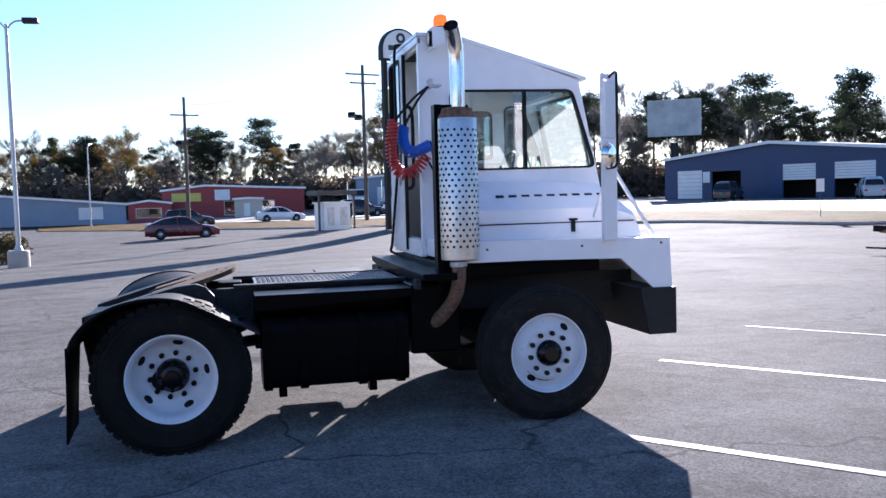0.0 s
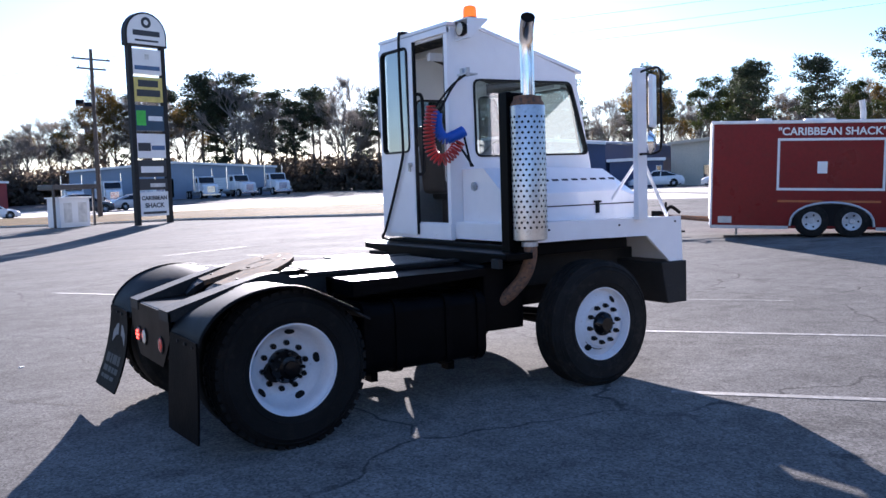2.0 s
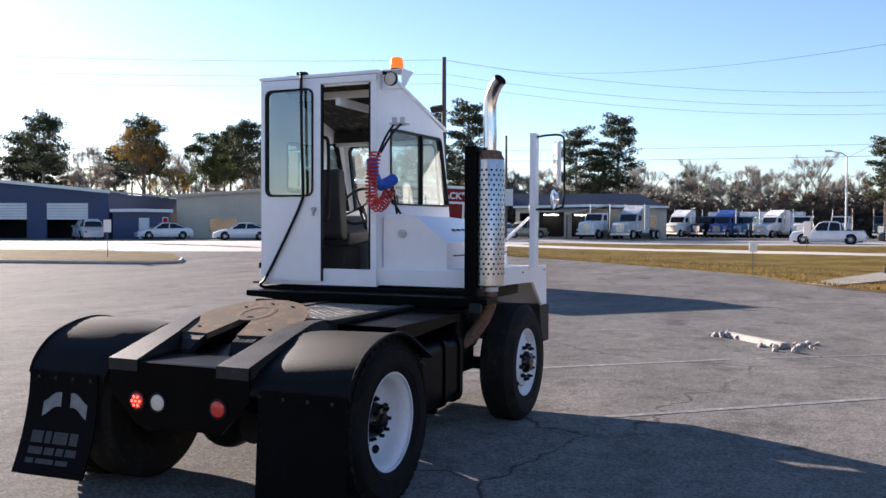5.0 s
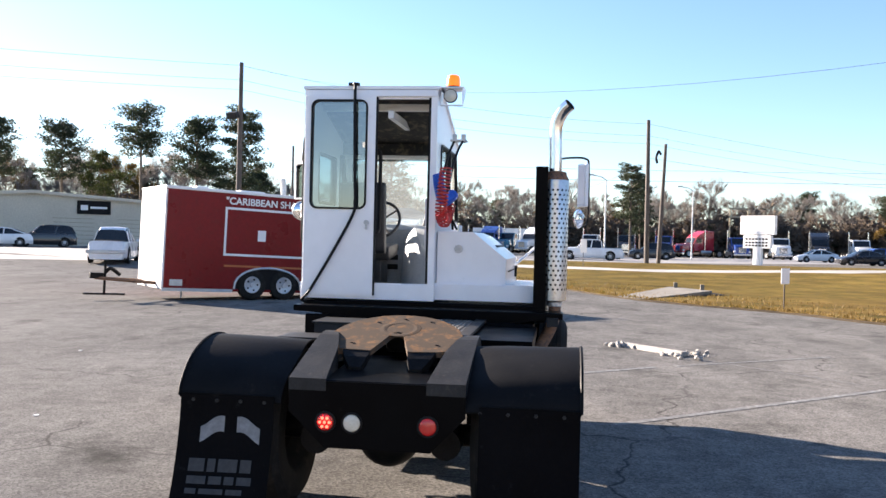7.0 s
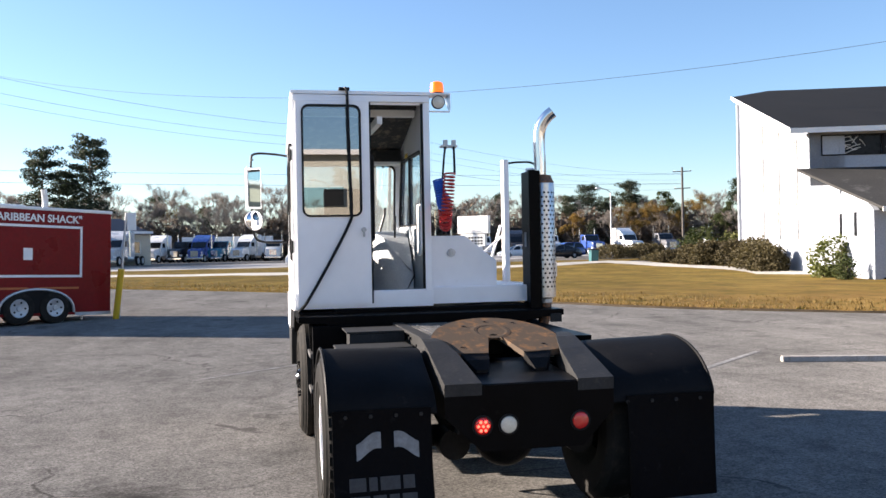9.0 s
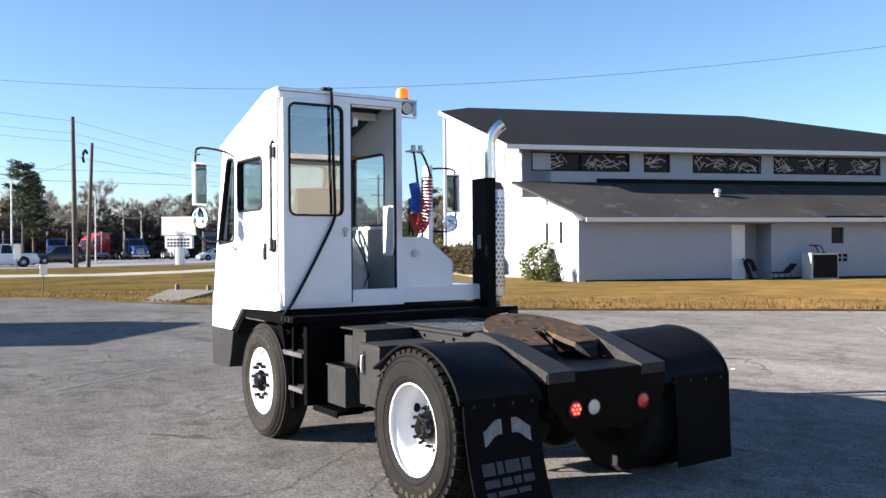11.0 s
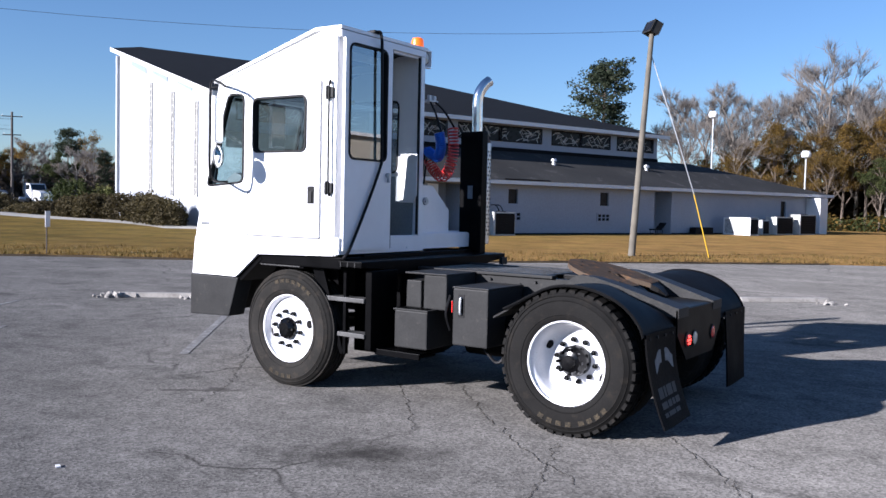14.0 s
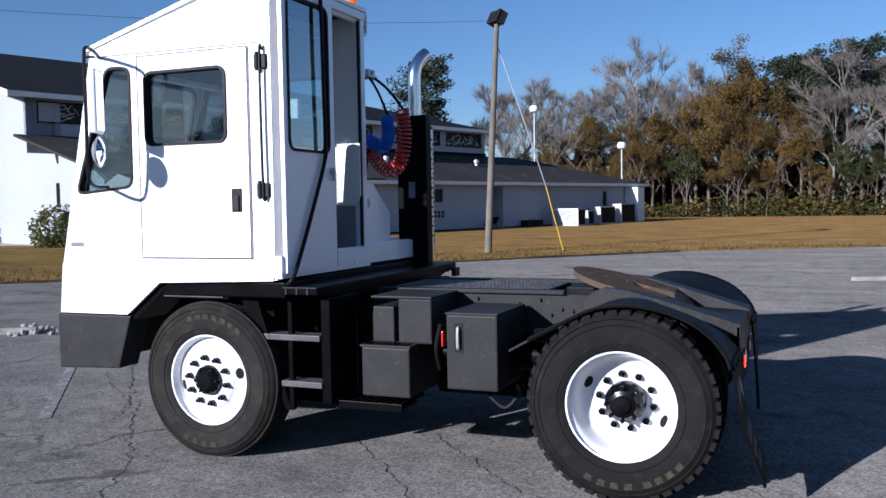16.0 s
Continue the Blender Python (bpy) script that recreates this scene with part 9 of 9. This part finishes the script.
belt([(-75, 175), (-40, 168), (0, 160), (30, 150)], 1.8, 10, 16, (5, 7, 2), 8)
belt([(30, 150), (60, 138), (85, 122)], 1.7, 13, 20, (5, 9, 2), 8)
belt([(85, 122), (112, 96), (128, 72), (138, 48)], 1.9, 11, 17, (4, 7, 2), 8)
belt([(138, 48), (144, 20), (146, -10), (144, -45)], 1.4, 7.5, 12.5, (0.7, 10, 2), 8)
belt([(144, -45), (134, -75), (116, -105), (90, -125)], 1.7, 7.5, 11.5, (1.2, 9, 4), 8)
belt([(130, -48), (120, -72), (104, -95)], 2.2, 5, 9, (2, 4, 6), 5)
for x, y, h, k in ((93.0, 48.5, 15.0, 2), (96.5, 43.2, 15.2, 0), (98.0, 38.0, 17.2, 1), (87, 55, 13.5, 0), (83, 60.5, 13.5, 0), (112, 27.9, 15.0, 1), (113, 22.4, 16.6, 1), (114.5, 25.2, 13.0, 3), (108, -9.5, 12, 1), (111, -11, 11, 3), (75, 85, 14.5, 0), (66, 92, 14, 2), (79, 73, 14, 0)):
    plant(PINES[k], x, y, h, tg.uniform(0, 6))
plant(AUT[3], 94.0, 33.6, 6.6, 1.0)
for x, y, h in ((80, 64, 12.5), (76, 70, 12.5), (90, 52, 11)):
    plant(tg.choice(AUT), x, y, h, tg.uniform(0, 6))
# wood behind the hall
RUSTY = AUT[:3]
for kind, spots in ((BARES, ((25.1, -90.5, 17.0), (28.8, -91.5, 15.5), (22.3, -93.0, 14.5), (16.3, -92.5, 18.8), (18.6, -94.5, 16.5), (13.6, -94.5, 16.0), (10.6, -95.0, 17.5), (-5.0, -91.5, 17.0), (-8.2, -92.0, 17.5), (-3.6, -90.5, 12.5), (-10.5, -91, 16), (6.8, -94, 16.5))),
                    (RUSTY, ((20.4, -88.5, 10.8), (22.6, -89.0, 9.6), (18.4, -89.5, 8.8), (16.4, -90.0, 9.5), (14.1, -89.5, 11.8), (12.0, -90.5, 11.0), (9.8, -91.0, 13.2), (8.3, -90.0, 14.8), (5.8, -91.0, 16.4), (3.7, -92.0, 15.5), (7.0, -93.0, 15.8), (1.6, -90.0, 11.5), (4.6, -89.0, 10.0), (-0.6, -89.5, 9.0), (25.3, -90, 8.0), (28, -91, 9.0), (11.2, -93.0, 11.5))),
                    (PINES, ((1.2, -93.5, 15.0), (-1.5, -94.0, 16.5), (-3.3, -92.0, 15.4), (-6.3, -93.5, 16.2), (-0.2, -97, 15.5), (21.0, -92.0, 10.5), (9.5, -96.0, 13.5), (-9, -95, 15.5)))):
    for x, y, h in spots:
        plant(tg.choice(kind[:3]), x, y, h, tg.uniform(0, 6.28))
belt([(-11, -97), (-45, -96)], 1.9, 10, 16, (4, 5, 4), 4)
belt([(24, -87), (0, -88), (-45, -86)], 3.0, 4.5, 8.5, (0, 1, 7), 2.0)
belt([(30, -101), (8, -106), (0, -106)], 2.2, 7, 10.5, (2, 3, 5), 4)
belt([(6, -106), (-14, -108), (-45, -106)], 2.4, 12, 15.5, (3, 3, 5), 4)
plant(PINES[0], 39.0, -86.5, 18.0, 1.0)
plant(BARES[1], 31.5, -92, 17.0, 2.0)


def thicket(name, pts, hmin, hmax, depth, n, material, label, size=0.35):
    """Undergrowth closing the foot of a wood, in one mesh."""
    rg = random.Random(len(pts) + n)
    V, F = [], []
    P = resample(pts, 200)
    for _ in range(n):
        p = P[rg.randrange(200)]
        h = hmin + (hmax - hmin) * max(0, 0.5 + 0.9 * noise.noise((p.x * 0.11, p.y * 0.11, 5.0))) * rg.random() ** 0.6
        c = Vector((p.x + rg.uniform(-depth, depth), p.y + rg.uniform(-depth, depth), land(p.x, p.y) + rg.uniform(0.2, h)))
        tuft(V, F, c, rg.uniform(0.7, 1.6), 16, size, rg, 0.8)
    me = bpy.data.meshes.new(name); me.from_pydata(V, [], F); me.materials.append(material)
    tagged(new(name, me), label, "undergrowth", kind="stuff")


RING = [(-75, 170), (-40, 163), (0, 155), (30, 147), (60, 134), (86, 117), (112, 92), (127, 68), (136, 45), (141, 20), (142, -10), (140, -45), (130, -72), (112, -100), (88, -118)]
thicket("far_undergrowth", RING, 3.5, 9.0, 7.0, 16000, UNDER, "brown tangled undergrowth below the far trees", 0.44)
thicket("far_evergreen_growth", RING, 2.0, 7.0, 5.0, 1900, NEEDLES, "dark evergreen growth below the far trees", 0.5)
WOOD = [(30, -86), (16, -88), (0, -88), (-16, -87), (-50, -84)]
thicket("wood_edge_growth", WOOD, 0.5, 3.6, 4.0, 480, AUTUMN, "brown undergrowth at the edge of the wood", 0.2)
thicket("wood_edge_evergreens", WOOD, 0.5, 3.4, 3.5, 900, EVERGREEN, "green shrubs at the edge of the wood", 0.18)


# added layer behind the trunks; the wood's inner shade is in its colour
thicket("wood_inside_growth", [(30, -97), (0, -99), (-50, -96)], 2.0, 10.0, 3.0, 4200, WOODGROWTH, "added dense growth, coloured dark for the shade inside the wood", 0.5)


def shrub(name, x, y, rx, ry, h, n, material, label, size, group, seed):
    rg = random.Random(seed)
    t = thing(name, label, "bush", (x, y, land(x, y)), rg.uniform(-0.2, 0.2), group)
    bm = B()
    for i in range(7):
        a = i * 0.9
        tube(bm, [(0.1 * math.cos(a), 0.1 * math.sin(a), -0.1), (rx * 0.5 * math.cos(a), ry * 0.5 * math.sin(a), h * 0.7)], [0.03, 0.01], 4)
    part("stems", bm, BARK, t)
    V, F = [], []
    for _ in range(n):
        a = rg.uniform(0, 6.28); q = rg.uniform(0, 1) ** 0.4; el = rg.uniform(0.05, 1)
        rr_ = math.sqrt(max(0, 1 - (el * 0.95) ** 3))
        bump_ = 1 + 0.16 * math.sin(a * 3 + seed) + 0.1 * math.sin(a * 7)
        c = Vector((rx * q * rr_ * bump_ * math.cos(a), ry * q * rr_ * bump_ * math.sin(a), h * el * (0.92 + 0.1 * math.sin(a * 5))))
        tuft(V, F, c, 0.22, 7, size, rg, 0.9)
    tri_mesh("foliage", V, F, material, t)
    return t


for i, (x, y, rx, ry, h) in enumerate(((54.6, -28.4, 1.4, 1.2, 0.95), (52.4, -28.6, 1.6, 1.3, 1.35), (50.3, -28.9, 1.6, 1.4, 1.65), (48.3, -29.7, 1.6, 1.4, 1.75), (46.4, -30.3, 1.5, 1.4, 1.85), (44.6, -28.95, 1.4, 1.2, 1.7), (42.5, -28.1, 1.4, 1.2, 1.65), (40.5, -27.35, 1.3, 1.1, 1.6), (73.5, -31.5, 3.0, 2.2, 1.3), (75.5, -35.5, 3.0, 2.2, 1.4), (79, -38, 2.4, 2, 1.3), (60.5, -30.5, 1.8, 1.4, 0.6), (57.5, -29.6, 1.6, 1.3, 0.75))):
    shrub("clipped_bush", x, y, rx, ry, h, 520, HEDGE, "rounded brown-green clipped bush in the bed before the hall", 0.10, "bushes before the hall", 100 + i)
shrub("spreading_evergreen", 59.0, -33.0, 2.3, 1.6, 2.6, 420, EVERGREEN, "dark spreading evergreen shrub behind the clipped bushes", 0.12, "bushes before the hall", 130)
shrub("golden_bush", 57.5, -34.8, 1.2, 1.1, 2.2, 300, BUSHLEAF, "golden-green bush behind the clipped bushes", 0.10, "bushes before the hall", 131)
shrub("dark_hedge", -9.2, 36.2, 1.0, 0.9, 1.3, 300, HEDGE, "dark clipped bush beside the lamp post", 0.08, "bushes beside the lot", 300)
shrub("sunlit_bush", 31.7, -25.3, 0.85, 1.25, 2.0, 240, BUSHLEAF, "sunlit loose yellow-green bush by the hall corner", 0.10, "bushes by the hall corner", 210)
shrub("low_bush", 31.4, -24.9, 0.8, 0.7, 0.6, 160, BUSHLEAF, "low green bush by the hall corner", 0.07, "bushes by the hall corner", 211)
shrub("thin_bush", 28.9, -24.0, 0.4, 0.4, 1.1, 120, EVERGREEN, "thin dark bush against the hall corner", 0.07, "bushes by the hall corner", 212)
for i, proto in enumerate(PINES + BARES + AUT):     # the first of each kind stands in the far wood
    proto.location = (-72 + 6.0 * i, 178 - 0.8 * i, -0.3)
